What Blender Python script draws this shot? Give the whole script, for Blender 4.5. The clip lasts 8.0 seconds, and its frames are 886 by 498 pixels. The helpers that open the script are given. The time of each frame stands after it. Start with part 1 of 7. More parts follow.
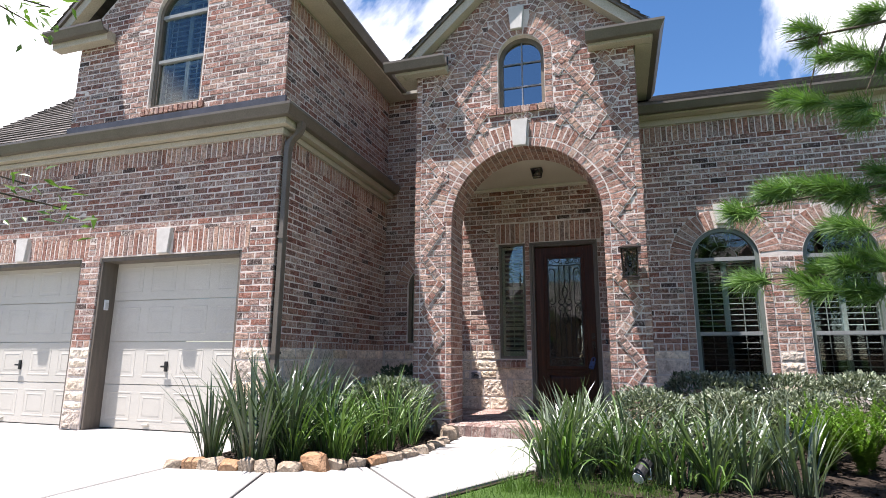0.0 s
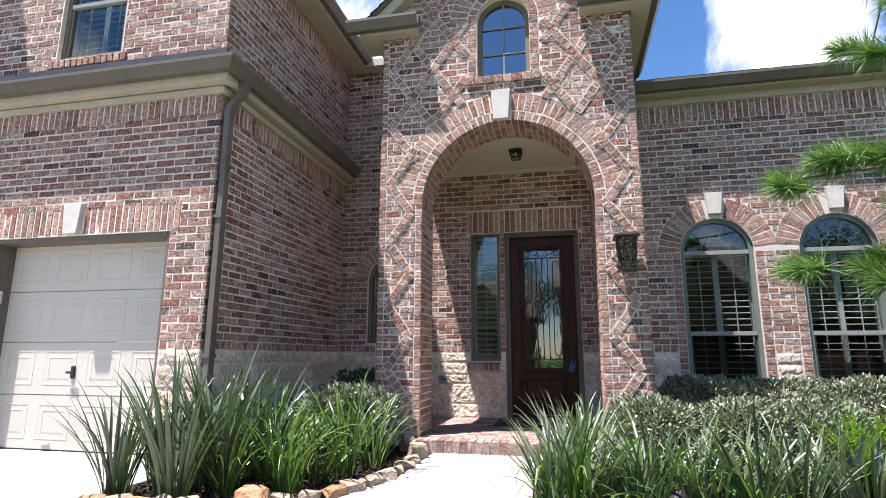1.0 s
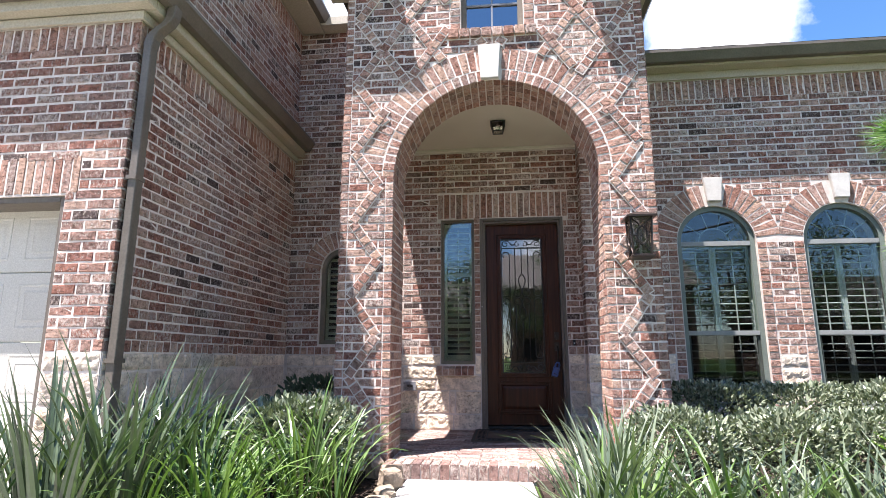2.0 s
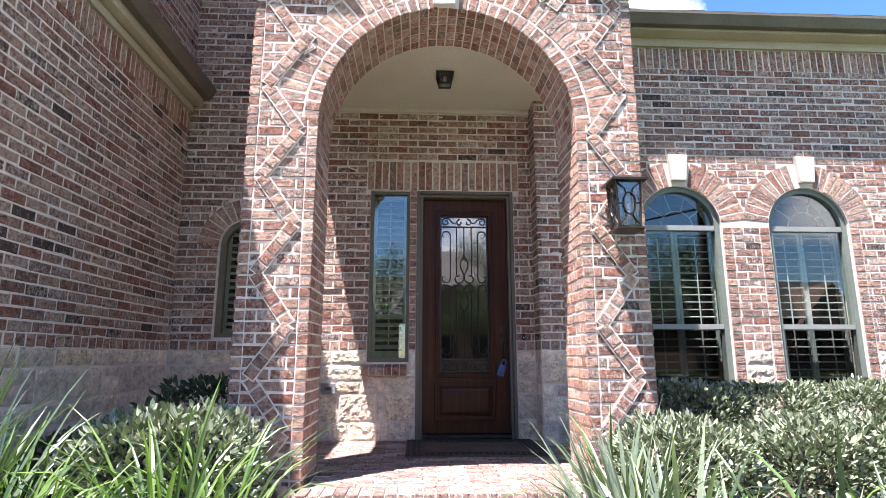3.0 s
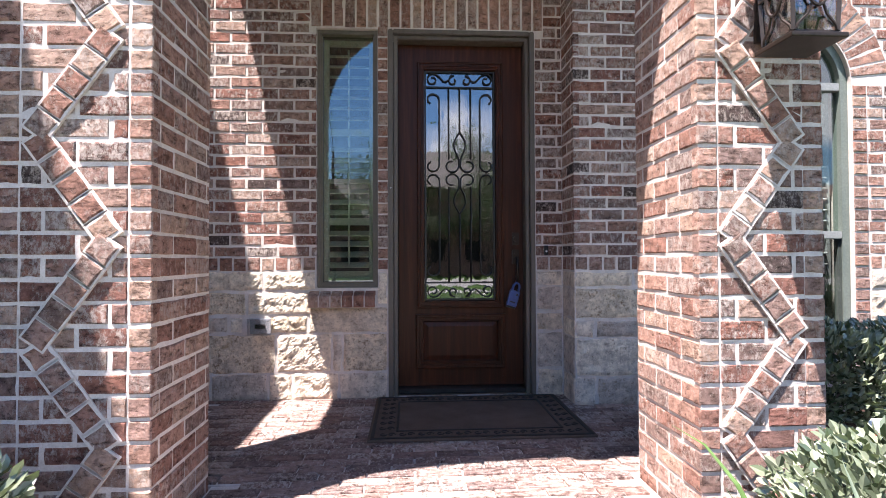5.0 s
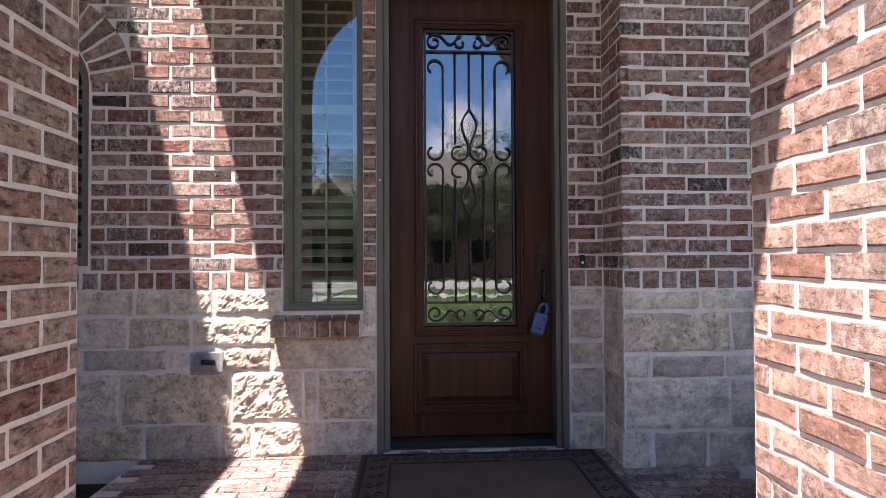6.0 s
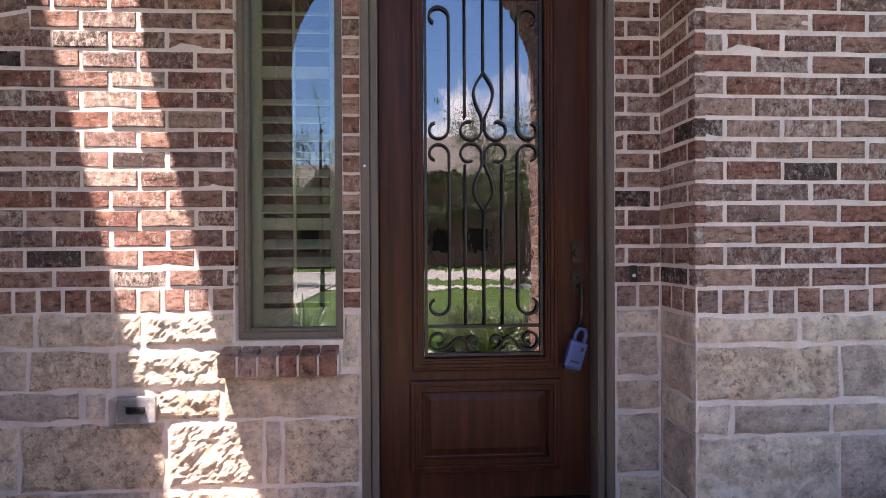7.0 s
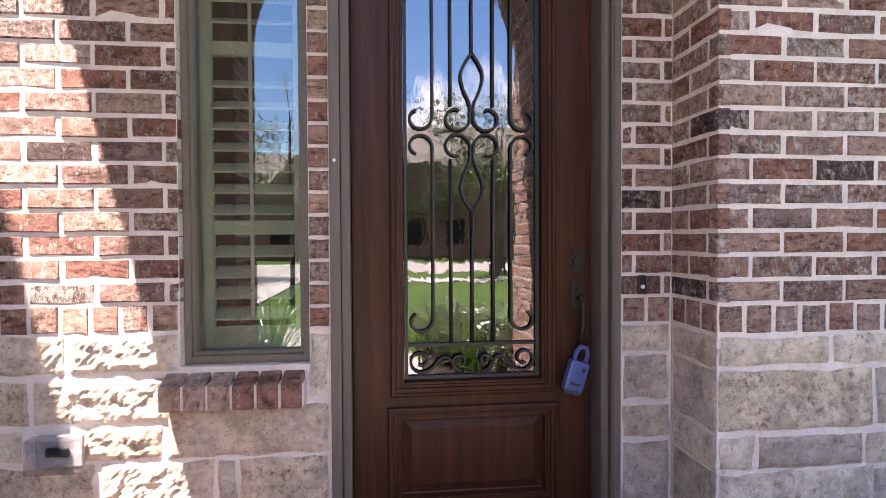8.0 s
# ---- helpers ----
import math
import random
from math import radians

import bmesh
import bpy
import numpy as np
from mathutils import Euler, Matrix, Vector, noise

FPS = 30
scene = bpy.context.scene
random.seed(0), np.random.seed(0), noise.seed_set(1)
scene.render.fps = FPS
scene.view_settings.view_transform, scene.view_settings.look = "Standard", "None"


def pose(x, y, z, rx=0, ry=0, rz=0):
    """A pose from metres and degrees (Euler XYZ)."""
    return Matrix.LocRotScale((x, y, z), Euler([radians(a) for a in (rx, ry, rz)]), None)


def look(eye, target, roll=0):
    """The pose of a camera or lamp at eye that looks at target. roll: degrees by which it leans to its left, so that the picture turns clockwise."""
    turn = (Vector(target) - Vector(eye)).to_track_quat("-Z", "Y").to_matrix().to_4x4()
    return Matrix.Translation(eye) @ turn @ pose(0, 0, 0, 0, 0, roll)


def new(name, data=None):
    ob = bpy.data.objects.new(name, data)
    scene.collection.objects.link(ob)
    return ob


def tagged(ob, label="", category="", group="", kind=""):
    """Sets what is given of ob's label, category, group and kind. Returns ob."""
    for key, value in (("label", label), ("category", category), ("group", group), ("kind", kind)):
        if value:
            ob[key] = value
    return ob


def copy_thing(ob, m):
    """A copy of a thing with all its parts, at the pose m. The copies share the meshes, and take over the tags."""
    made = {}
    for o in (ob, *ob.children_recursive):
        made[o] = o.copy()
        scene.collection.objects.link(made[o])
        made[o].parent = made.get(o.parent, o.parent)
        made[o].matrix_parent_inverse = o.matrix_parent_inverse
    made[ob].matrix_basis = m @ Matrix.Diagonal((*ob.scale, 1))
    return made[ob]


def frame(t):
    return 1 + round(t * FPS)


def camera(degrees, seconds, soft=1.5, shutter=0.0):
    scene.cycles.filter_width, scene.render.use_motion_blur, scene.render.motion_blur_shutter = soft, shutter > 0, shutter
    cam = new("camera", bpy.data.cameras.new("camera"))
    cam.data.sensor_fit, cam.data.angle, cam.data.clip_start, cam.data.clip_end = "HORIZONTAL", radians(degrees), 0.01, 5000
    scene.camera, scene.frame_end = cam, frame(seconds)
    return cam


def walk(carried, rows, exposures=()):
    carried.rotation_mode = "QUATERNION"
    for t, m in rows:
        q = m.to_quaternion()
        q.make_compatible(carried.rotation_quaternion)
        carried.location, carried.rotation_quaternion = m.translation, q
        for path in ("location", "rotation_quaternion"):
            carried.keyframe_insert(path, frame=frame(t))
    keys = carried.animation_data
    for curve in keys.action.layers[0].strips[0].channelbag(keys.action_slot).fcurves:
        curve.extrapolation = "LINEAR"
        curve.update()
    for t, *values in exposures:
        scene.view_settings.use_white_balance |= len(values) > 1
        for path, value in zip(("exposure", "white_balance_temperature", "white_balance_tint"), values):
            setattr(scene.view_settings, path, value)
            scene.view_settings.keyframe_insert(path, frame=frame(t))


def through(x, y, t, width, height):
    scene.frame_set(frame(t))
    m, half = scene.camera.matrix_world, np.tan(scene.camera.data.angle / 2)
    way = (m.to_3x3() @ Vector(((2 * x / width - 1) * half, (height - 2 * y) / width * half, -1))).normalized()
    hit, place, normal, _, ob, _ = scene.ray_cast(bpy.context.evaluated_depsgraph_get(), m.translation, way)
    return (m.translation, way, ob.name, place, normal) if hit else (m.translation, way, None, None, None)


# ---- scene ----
cam = camera(78.0, 8.0, soft=0.35)
PATH = [
    (0, (0.719, -0.049, 0.882), (0.131, 1.823, 1.269), 0.3),
    (0.5, (0.514, 0.341, 0.912), (0.0, 2.236, 1.296), 0.3),
    (1, (0.294, 0.768, 0.919), (-0.132, 2.683, 1.304), 0.2),
    (1.5, (0.008, 1.226, 0.941), (-0.332, 3.158, 1.329), 0.2),
    (1.6, (-0.053, 1.33, 0.943), (-0.371, 3.265, 1.336), 0.3),
    (1.7, (-0.091, 1.419, 0.939), (-0.39, 3.358, 1.328), 0.2),
    (2.8, (-0.487, 2.563, 0.924), (-0.439, 4.522, 1.324), 0.1),
    (3, (-0.489, 2.759, 0.912), (-0.398, 4.719, 1.299), 0.0),
    (3.5, (-0.464, 3.207, 0.908), (-0.328, 5.179, 1.209), 0.0),
    (4, (-0.453, 3.665, 0.925), (-0.31, 5.652, 1.103), 0.0),
    (4.2, (-0.441, 3.837, 0.934), (-0.301, 5.828, 1.062), 0.1),
    (5.3, (-0.345, 4.857, 1.088), (-0.224, 6.855, 1.122), -0.3),
    (5.5, (-0.34, 5.032, 1.098), (-0.218, 7.03, 1.134), -0.3),
    (6, (-0.32, 5.447, 1.126), (-0.207, 7.446, 1.163), -0.3),
    (6.5, (-0.321, 5.842, 1.203), (-0.233, 7.84, 1.207), -0.2),
    (7, (-0.305, 6.161, 1.226), (-0.191, 8.158, 1.215), -0.3),
    (7.5, (-0.316, 6.367, 1.284), (-0.151, 8.36, 1.243), -0.2),
    (8, (-0.321, 6.46, 1.284), (-0.11, 8.449, 1.239), -0.3),
]
walk(cam, [(t, look(eye, target, roll)) for t, eye, target, roll in PATH],
     exposures=[(0, 1.45, 6500, 16), (1.5, 1.8, 6500, 16), (3.0, 2.3, 6500, 18), (4.2, 2.35, 6500, 18), (5.5, 2.3, 6500, 18), (6.5, 2.6, 7350, 29), (7.2, 2.95, 7450, 29), (8.0, 3.35, 7450, 28)])

# ---------------------------------------------------------------- light
SUN_WAY = Vector((1.13, 1.0, -4.8)).normalized()
sun_up = -SUN_WAY
world = bpy.data.worlds.new("sky")
scene.world = world
world.use_nodes = True
wn, wl = world.node_tree.nodes, world.node_tree.links
wn.clear()
w_out = wn.new("ShaderNodeOutputWorld")
w_bg = wn.new("ShaderNodeBackground")
w_sky = wn.new("ShaderNodeTexSky")
w_sky.sky_type = "NISHITA"
w_sky.sun_disc = False
w_sky.sun_elevation = math.asin(sun_up.z)
w_sky.sun_rotation = math.atan2(sun_up.x, sun_up.y)
w_sky.air_density, w_sky.dust_density, w_sky.ozone_density = 1.0, 0.1, 3.0
w_noise = wn.new("ShaderNodeTexNoise")
w_noise.inputs["Scale"].default_value = 2.0
w_noise.inputs["Detail"].default_value = 9.0
w_noise.inputs["Roughness"].default_value = 0.55
w_noise.inputs["Distortion"].default_value = 0.3
w_ramp = wn.new("ShaderNodeValToRGB")
w_ramp.color_ramp.elements[0].position, w_ramp.color_ramp.elements[1].position = 0.56, 0.64
w_mix = wn.new("ShaderNodeMix")
w_mix.data_type = "RGBA"
w_mix.inputs[7].default_value = (10.0, 10.1, 10.3, 1)
# a bank of cloud low over the garage roof
w_tc = wn.new("ShaderNodeTexCoord")
w_bank = wn.new("ShaderNodeVectorMath")
w_bank.operation = "DOT_PRODUCT"
w_bank.inputs[1].default_value = (-0.726, 0.516, 0.454)
w_near = wn.new("ShaderNodeMapRange")
w_near.inputs["From Min"].default_value, w_near.inputs["From Max"].default_value = 0.86, 1.0
w_near.inputs["To Max"].default_value = 0.16
w_sum = wn.new("ShaderNodeMath")
wl.new(w_tc.outputs["Generated"], w_bank.inputs[0])
wl.new(w_bank.outputs["Value"], w_near.inputs["Value"])
wl.new(w_noise.outputs["Fac"], w_sum.inputs[0])
wl.new(w_near.outputs[0], w_sum.inputs[1])
wl.new(w_sum.outputs[0], w_ramp.inputs[0])
wl.new(w_ramp.outputs[0], w_mix.inputs[0])
w_sat = wn.new("ShaderNodeHueSaturation")
w_sat.inputs["Saturation"].default_value = 1.2
wl.new(w_sky.outputs[0], w_sat.inputs["Color"])
wl.new(w_sat.outputs[0], w_mix.inputs[6])
wl.new(w_mix.outputs[2], w_bg.inputs[0])
wl.new(w_bg.outputs[0], w_out.inputs[0])
w_bg.inputs[1].default_value = 0.07

sun_data = bpy.data.lights.new("sun", "SUN")
sun_data.energy, sun_data.angle, sun_data.color = 5.0, radians(0.5), (1.0, 0.975, 0.945)
sun = new("sun", sun_data)
sun.matrix_world = look(sun_up * 40, (0, 0, 0))


# ---------------------------------------------------------------- materials
def material(name, rough=0.7, metal=0.0, spec=0.5):
    m = bpy.data.materials.new(name)
    m.use_nodes = True
    b = m.node_tree.nodes["Principled BSDF"]
    b.inputs["Roughness"].default_value = rough
    b.inputs["Metallic"].default_value = metal
    b.inputs["Specular IOR Level"].default_value = spec
    return m, m.node_tree.nodes, m.node_tree.links, b


def ramp(n, stops, mode="LINEAR"):
    r = n.new("ShaderNodeValToRGB")
    r.color_ramp.interpolation = mode
    e = r.color_ramp.elements
    while len(e) < len(stops):
        e.new(0.5)
    for el, (p, c) in zip(e, stops):
        el.position, el.color = p, (*c, 1)
    return r


def noise_tex(n, l, vec, scale, detail=4.0, rough=0.55, stretch=None):
    t = n.new("ShaderNodeTexNoise")
    t.inputs["Scale"].default_value, t.inputs["Detail"].default_value, t.inputs["Roughness"].default_value = scale, detail, rough
    if stretch:
        mp = n.new("ShaderNodeMapping")
        mp.inputs["Scale"].default_value = stretch
        l.new(vec, mp.inputs["Vector"])
        vec = mp.outputs[0]
    l.new(vec, t.inputs["Vector"])
    return t


def mix(n, l, fac, a, b, kind="MIX"):
    x = n.new("ShaderNodeMix")
    x.data_type, x.blend_type = "RGBA", kind
    for sock, v in ((x.inputs[0], fac), (x.inputs[6], a), (x.inputs[7], b)):
        if isinstance(v, (int, float)):
            sock.default_value = v
        elif isinstance(v, tuple):
            sock.default_value = (*v, 1)
        else:
            l.new(v, sock)
    return x.outputs[2]


def bump(n, l, b, height, strength=0.4, dist=0.01):
    k = n.new("ShaderNodeBump")
    k.inputs["Strength"].default_value, k.inputs["Distance"].default_value = strength, dist
    l.new(height, k.inputs["Height"])
    l.new(k.outputs[0], b.inputs["Normal"])


def math_node(n, l, op, a, b=None):
    x = n.new("ShaderNodeMath")
    x.operation = op
    for sock, v in zip(x.inputs, (a, b)):
        if v is None:
            continue
        if isinstance(v, (int, float)):
            sock.default_value = v
        else:
            l.new(v, sock)
    return x.outputs[0]


def pick(n, l):
    """A random number for each piece, whether an object of its own or an island, and coordinates shifted by it."""
    oi, ge, tc = n.new("ShaderNodeObjectInfo"), n.new("ShaderNodeNewGeometry"), n.new("ShaderNodeTexCoord")
    s = math_node(n, l, "ADD", oi.outputs["Random"], ge.outputs["Random Per Island"])
    r = math_node(n, l, "FRACT", s)
    k = math_node(n, l, "MULTIPLY", r, 37.0)
    v = n.new("ShaderNodeVectorMath")
    v.operation = "ADD"
    l.new(tc.outputs["Object"], v.inputs[0])
    l.new(k, v.inputs[1])
    return r, v.outputs[0]


def speckled(name, c1, c2, scale=6.0, fine=80.0, rough=0.8, strength=0.3, dist=0.004, spec=0.4, stretch=None, metal=0.0):
    m, n, l, b = material(name, rough, metal, spec)
    tc = n.new("ShaderNodeTexCoord")
    a = noise_tex(n, l, tc.outputs["Object"], scale, 5, 0.6, stretch)
    f = noise_tex(n, l, tc.outputs["Object"], fine, 3, 0.6, stretch)
    r1 = ramp(n, [(0.3, c1), (0.7, c2)])
    l.new(a.outputs["Fac"], r1.inputs[0])
    col = mix(n, l, 0.35, r1.outputs[0], f.outputs["Fac"], "OVERLAY")
    l.new(col, b.inputs["Base Color"])
    h = math_node(n, l, "ADD", a.outputs["Fac"], f.outputs["Fac"])
    bump(n, l, b, h, strength, dist)
    return m


def brick_material(name, tones, smear=0.5, wash=(0.62, 0.515, 0.45)):
    """Tumbled brick: a tone for each piece, pale lime wash on some more than others, dark scars and chipped plates.
    Wash, scars and pits also paint in highlights and small shaded pockets.
    """
    m, n, l, b = material(name, 0.9, 0, 0.2)
    r, v = pick(n, l)
    tone = ramp(n, tones, "CONSTANT")
    l.new(r, tone.inputs[0])
    r2 = math_node(n, l, "FRACT", math_node(n, l, "MULTIPLY", r, 17.31))
    a = noise_tex(n, l, v, 22, 6, 0.7)
    f = noise_tex(n, l, v, 170, 5, 0.75)
    dark = ramp(n, [(0.32, (0.60, 0.56, 0.53)), (0.64, (1.35, 1.32, 1.28))])
    l.new(a.outputs["Fac"], dark.inputs[0])
    col = mix(n, l, 1.0, tone.outputs[0], dark.outputs[0], "MULTIPLY")
    w = noise_tex(n, l, v, 30, 9, 0.80, (1.7, 1.0, 1.0))
    lift = math_node(n, l, "MULTIPLY", math_node(n, l, "SUBTRACT", r2, 0.5), 0.13)
    # lime wash, made stronger to paint highlights on the rough face
    mask = ramp(n, [(0.495, (0, 0, 0)), (0.60, (smear, smear, smear))])
    l.new(math_node(n, l, "ADD", w.outputs["Fac"], lift), mask.inputs[0])
    col = mix(n, l, mask.outputs[0], col, wash)
    sc = noise_tex(n, l, v, 24, 9, 0.80, (1.0, 2.4, 1.0))
    dk = ramp(n, [(0.385, (0.20, 0.165, 0.15)), (0.44, (1, 1, 1))])
    l.new(sc.outputs["Fac"], dk.inputs[0])
    col = mix(n, l, 0.8, col, mix(n, l, 1.0, col, dk.outputs[0], "MULTIPLY"))
    # pits deepened in colour to paint shade in the roughness
    pit = ramp(n, [(0.33, (0.25, 0.24, 0.23)), (0.42, (1, 1, 1))])
    l.new(f.outputs["Fac"], pit.inputs[0])
    col = mix(n, l, 0.7, col, mix(n, l, 1.0, col, pit.outputs[0], "MULTIPLY"))
    l.new(col, b.inputs["Base Color"])
    plate = ramp(n, [(0.40, (0, 0, 0)), (0.47, (1, 1, 1))])
    l.new(sc.outputs["Fac"], plate.inputs[0])
    h = math_node(n, l, "ADD", a.outputs["Fac"], math_node(n, l, "MULTIPLY", f.outputs["Fac"], 0.35))
    h = math_node(n, l, "ADD", h, math_node(n, l, "MULTIPLY", plate.outputs[0], 0.30))
    h = math_node(n, l, "ADD", h, math_node(n, l, "MULTIPLY", mask.outputs[0], 0.20))
    bump(n, l, b, h, 1.0, 0.018)
    return m


BRICK_TONES = [(0.0, (0.268, 0.128, 0.101)), (0.15, (0.342, 0.198, 0.158)), (0.30, (0.222, 0.126, 0.106)), (0.43, (0.388, 0.248, 0.200)),
               (0.55, (0.296, 0.182, 0.152)), (0.66, (0.296, 0.139, 0.105)), (0.77, (0.251, 0.168, 0.147)), (0.86, (0.097, 0.068, 0.063)),
               (0.92, (0.410, 0.280, 0.226))]
EDGE_TONES = [(0.0, (0.308, 0.163, 0.126)), (0.25, (0.410, 0.242, 0.189)), (0.5, (0.365, 0.230, 0.191)), (0.7, (0.456, 0.305, 0.237)), (0.88, (0.251, 0.164, 0.139))]
M_BRICK = brick_material("brick_face", BRICK_TONES, 0.80)
M_EDGE = brick_material("brick_edge", EDGE_TONES, 0.55)
M_PAVER = brick_material("brick_paver", [(0.0, (0.27, 0.170, 0.148)), (0.3, (0.35, 0.240, 0.212)), (0.55, (0.22, 0.150, 0.138)), (0.8, (0.40, 0.30, 0.265))], 0.85)
M_MORTAR = speckled("mortar", (0.55, 0.48, 0.43), (0.70, 0.62, 0.565), 14, 160, 0.95, 0.5, 0.004, 0.1)


def stone_material(name, tones, pits=0.0):
    """Split limestone: creamy, with grains, brown pits and rusty stains; patches and pits also paint in relief shade.
    """
    m, n, l, b = material(name, 0.93, 0, 0.15)
    r, v = pick(n, l)
    tone = ramp(n, tones, "CONSTANT")
    l.new(r, tone.inputs[0])
    a = noise_tex(n, l, v, 12, 10, 0.78)
    f = noise_tex(n, l, v, 42, 10, 0.8)
    # patch contrast puts shading of the split face into the colour
    patch = ramp(n, [(0.36, (0.58, 0.55, 0.53)), (0.58, (1.15, 1.14, 1.12))])
    l.new(a.outputs["Fac"], patch.inputs[0])
    col = mix(n, l, 1.0, tone.outputs[0], patch.outputs[0], "MULTIPLY")
    # real pits, darkened further to paint shade in the hollows
    sh = ramp(n, [(0.34 + pits, (0.42, 0.34, 0.27)), (0.46 + pits, (1.05, 1.05, 1.05))])
    l.new(f.outputs["Fac"], sh.inputs[0])
    col = mix(n, l, 1.0, col, sh.outputs[0], "MULTIPLY")
    st = noise_tex(n, l, v, 7, 8, 0.75)
    mask = ramp(n, [(0.61 - pits * 0.5, (0, 0, 0)), (0.70 - pits * 0.5, (0.75, 0.75, 0.75))])
    l.new(st.outputs["Fac"], mask.inputs[0])
    col = mix(n, l, mask.outputs[0], col, (0.40, 0.27, 0.13))
    l.new(col, b.inputs["Base Color"])
    h = math_node(n, l, "ADD", math_node(n, l, "MULTIPLY", a.outputs["Fac"], 0.8), math_node(n, l, "MULTIPLY", f.outputs["Fac"], 0.5))
    bump(n, l, b, h, 1.0, 0.036)
    return m


M_STONE = stone_material("limestone", [(0.0, (0.84, 0.72, 0.58)), (0.25, (0.76, 0.64, 0.52)), (0.45, (0.86, 0.76, 0.63)), (0.65, (0.74, 0.64, 0.54)), (0.82, (0.84, 0.73, 0.61))])
M_STONEGREY = stone_material("grey_limestone", [(0.0, (0.62, 0.535, 0.46)), (0.5, (0.70, 0.605, 0.525))])
M_STONEOCHRE = stone_material("ochre_limestone", [(0.0, (0.74, 0.61, 0.465)), (0.5, (0.78, 0.66, 0.52))], 0.035)
M_CAST = speckled("cast_stone", (0.50, 0.47, 0.43), (0.60, 0.57, 0.53), 9, 140, 0.9, 0.3, 0.003, 0.2)
M_CONCRETE = speckled("concrete", (0.275, 0.262, 0.245), (0.34, 0.324, 0.304), 1.3, 120, 0.9, 0.25, 0.003, 0.2)
M_TAN = speckled("tan_paint", (0.40, 0.355, 0.275), (0.46, 0.41, 0.32), 3, 60, 0.6, 0.06, 0.002)
M_SOFFIT = speckled("porch_ceiling_paint", (0.50, 0.46, 0.37), (0.56, 0.515, 0.42), 2, 60, 0.7, 0.05, 0.002)
M_GUTTER = speckled("gutter_paint", (0.105, 0.088, 0.070), (0.14, 0.12, 0.098), 3, 60, 0.4, 0.05, 0.002)
M_CASING = speckled("casing_paint", (0.105, 0.085, 0.068), (0.15, 0.125, 0.10), 4, 90, 0.5, 0.12, 0.002, 0.4, (6, 6, 0.6))
M_GDOOR = speckled("garage_door_paint", (0.50, 0.475, 0.42), (0.56, 0.53, 0.47), 2, 90, 0.5, 0.05, 0.001)
M_FLASH = speckled("lead_flashing", (0.03, 0.032, 0.04), (0.06, 0.06, 0.075), 5, 60, 0.5, 0.2, 0.003)
M_BLACK = speckled("black_iron", (0.018, 0.017, 0.018), (0.035, 0.033, 0.033), 12, 120, 0.42, 0.15, 0.001, 0.5, None, 0.3)
M_BRONZE = speckled("oiled_bronze", (0.030, 0.022, 0.018), (0.055, 0.040, 0.032), 14, 120, 0.38, 0.15, 0.001, 0.5, None, 0.6)
# near-black base colour stands in for the lack of light indoors
M_DARK = speckled("unlit_room_black", (0.010, 0.010, 0.010), (0.022, 0.020, 0.018), 2, 20, 0.9, 0.05, 0.001)
M_FRAME = speckled("window_frame_bronze", (0.130, 0.108, 0.080), (0.165, 0.140, 0.108), 5, 80, 0.45, 0.05, 0.001)
M_FRAMEG = speckled("window_frame_green_grey", (0.13, 0.155, 0.135), (0.17, 0.195, 0.17), 5, 80, 0.45, 0.05, 0.001)
M_RAIL = speckled("sash_rail_pale", (0.22, 0.225, 0.215), (0.28, 0.285, 0.275), 5, 80, 0.45, 0.05, 0.001)
M_SHUTTER = speckled("shutter_paint", (0.39, 0.375, 0.28), (0.46, 0.44, 0.335), 5, 80, 0.5, 0.04, 0.001)
M_WHITE = speckled("white_plastic", (0.66, 0.66, 0.66), (0.74, 0.74, 0.74), 5, 80, 0.4, 0.04, 0.001)
M_SOIL = speckled("mulch", (0.024, 0.018, 0.014), (0.066, 0.049, 0.038), 18, 90, 0.95, 0.9, 0.02, 0.1)
M_GRASSBASE = speckled("lawn", (0.030, 0.060, 0.014), (0.058, 0.100, 0.024), 1.2, 60, 0.9, 0.6, 0.02, 0.1)


def shingle_material():
    m, n, l, b = material("roof_shingle", 0.95, 0, 0.2)
    r, v = pick(n, l)
    tone = ramp(n, [(0.0, (0.075, 0.066, 0.060)), (1.0, (0.155, 0.138, 0.125))])
    l.new(r, tone.inputs[0])
    f = noise_tex(n, l, v, 90, 3, 0.7)
    col = mix(n, l, 0.5, tone.outputs[0], f.outputs["Fac"], "OVERLAY")
    l.new(col, b.inputs["Base Color"])
    bump(n, l, b, f.outputs["Fac"], 0.5, 0.004)
    return m


M_SHINGLE = shingle_material()


def wood_material():
    m, n, l, b = material("mahogany_stain", 0.38, 0, 0.20)
    tc = n.new("ShaderNodeTexCoord")
    a = noise_tex(n, l, tc.outputs["Object"], 3.5, 5, 0.6, (9, 9, 0.5))
    f = noise_tex(n, l, tc.outputs["Object"], 12, 5, 0.7, (14, 14, 0.6))
    r1 = ramp(n, [(0.25, (0.022, 0.0085, 0.0055)), (0.55, (0.056, 0.0175, 0.0085)), (0.8, (0.105, 0.034, 0.015))])
    l.new(a.outputs["Fac"], r1.inputs[0])
    col = mix(n, l, 0.4, r1.outputs[0], f.outputs["Fac"], "OVERLAY")
    l.new(col, b.inputs["Base Color"])
    bump(n, l, b, f.outputs["Fac"], 0.12, 0.002)
    return m


M_WOOD = wood_material()


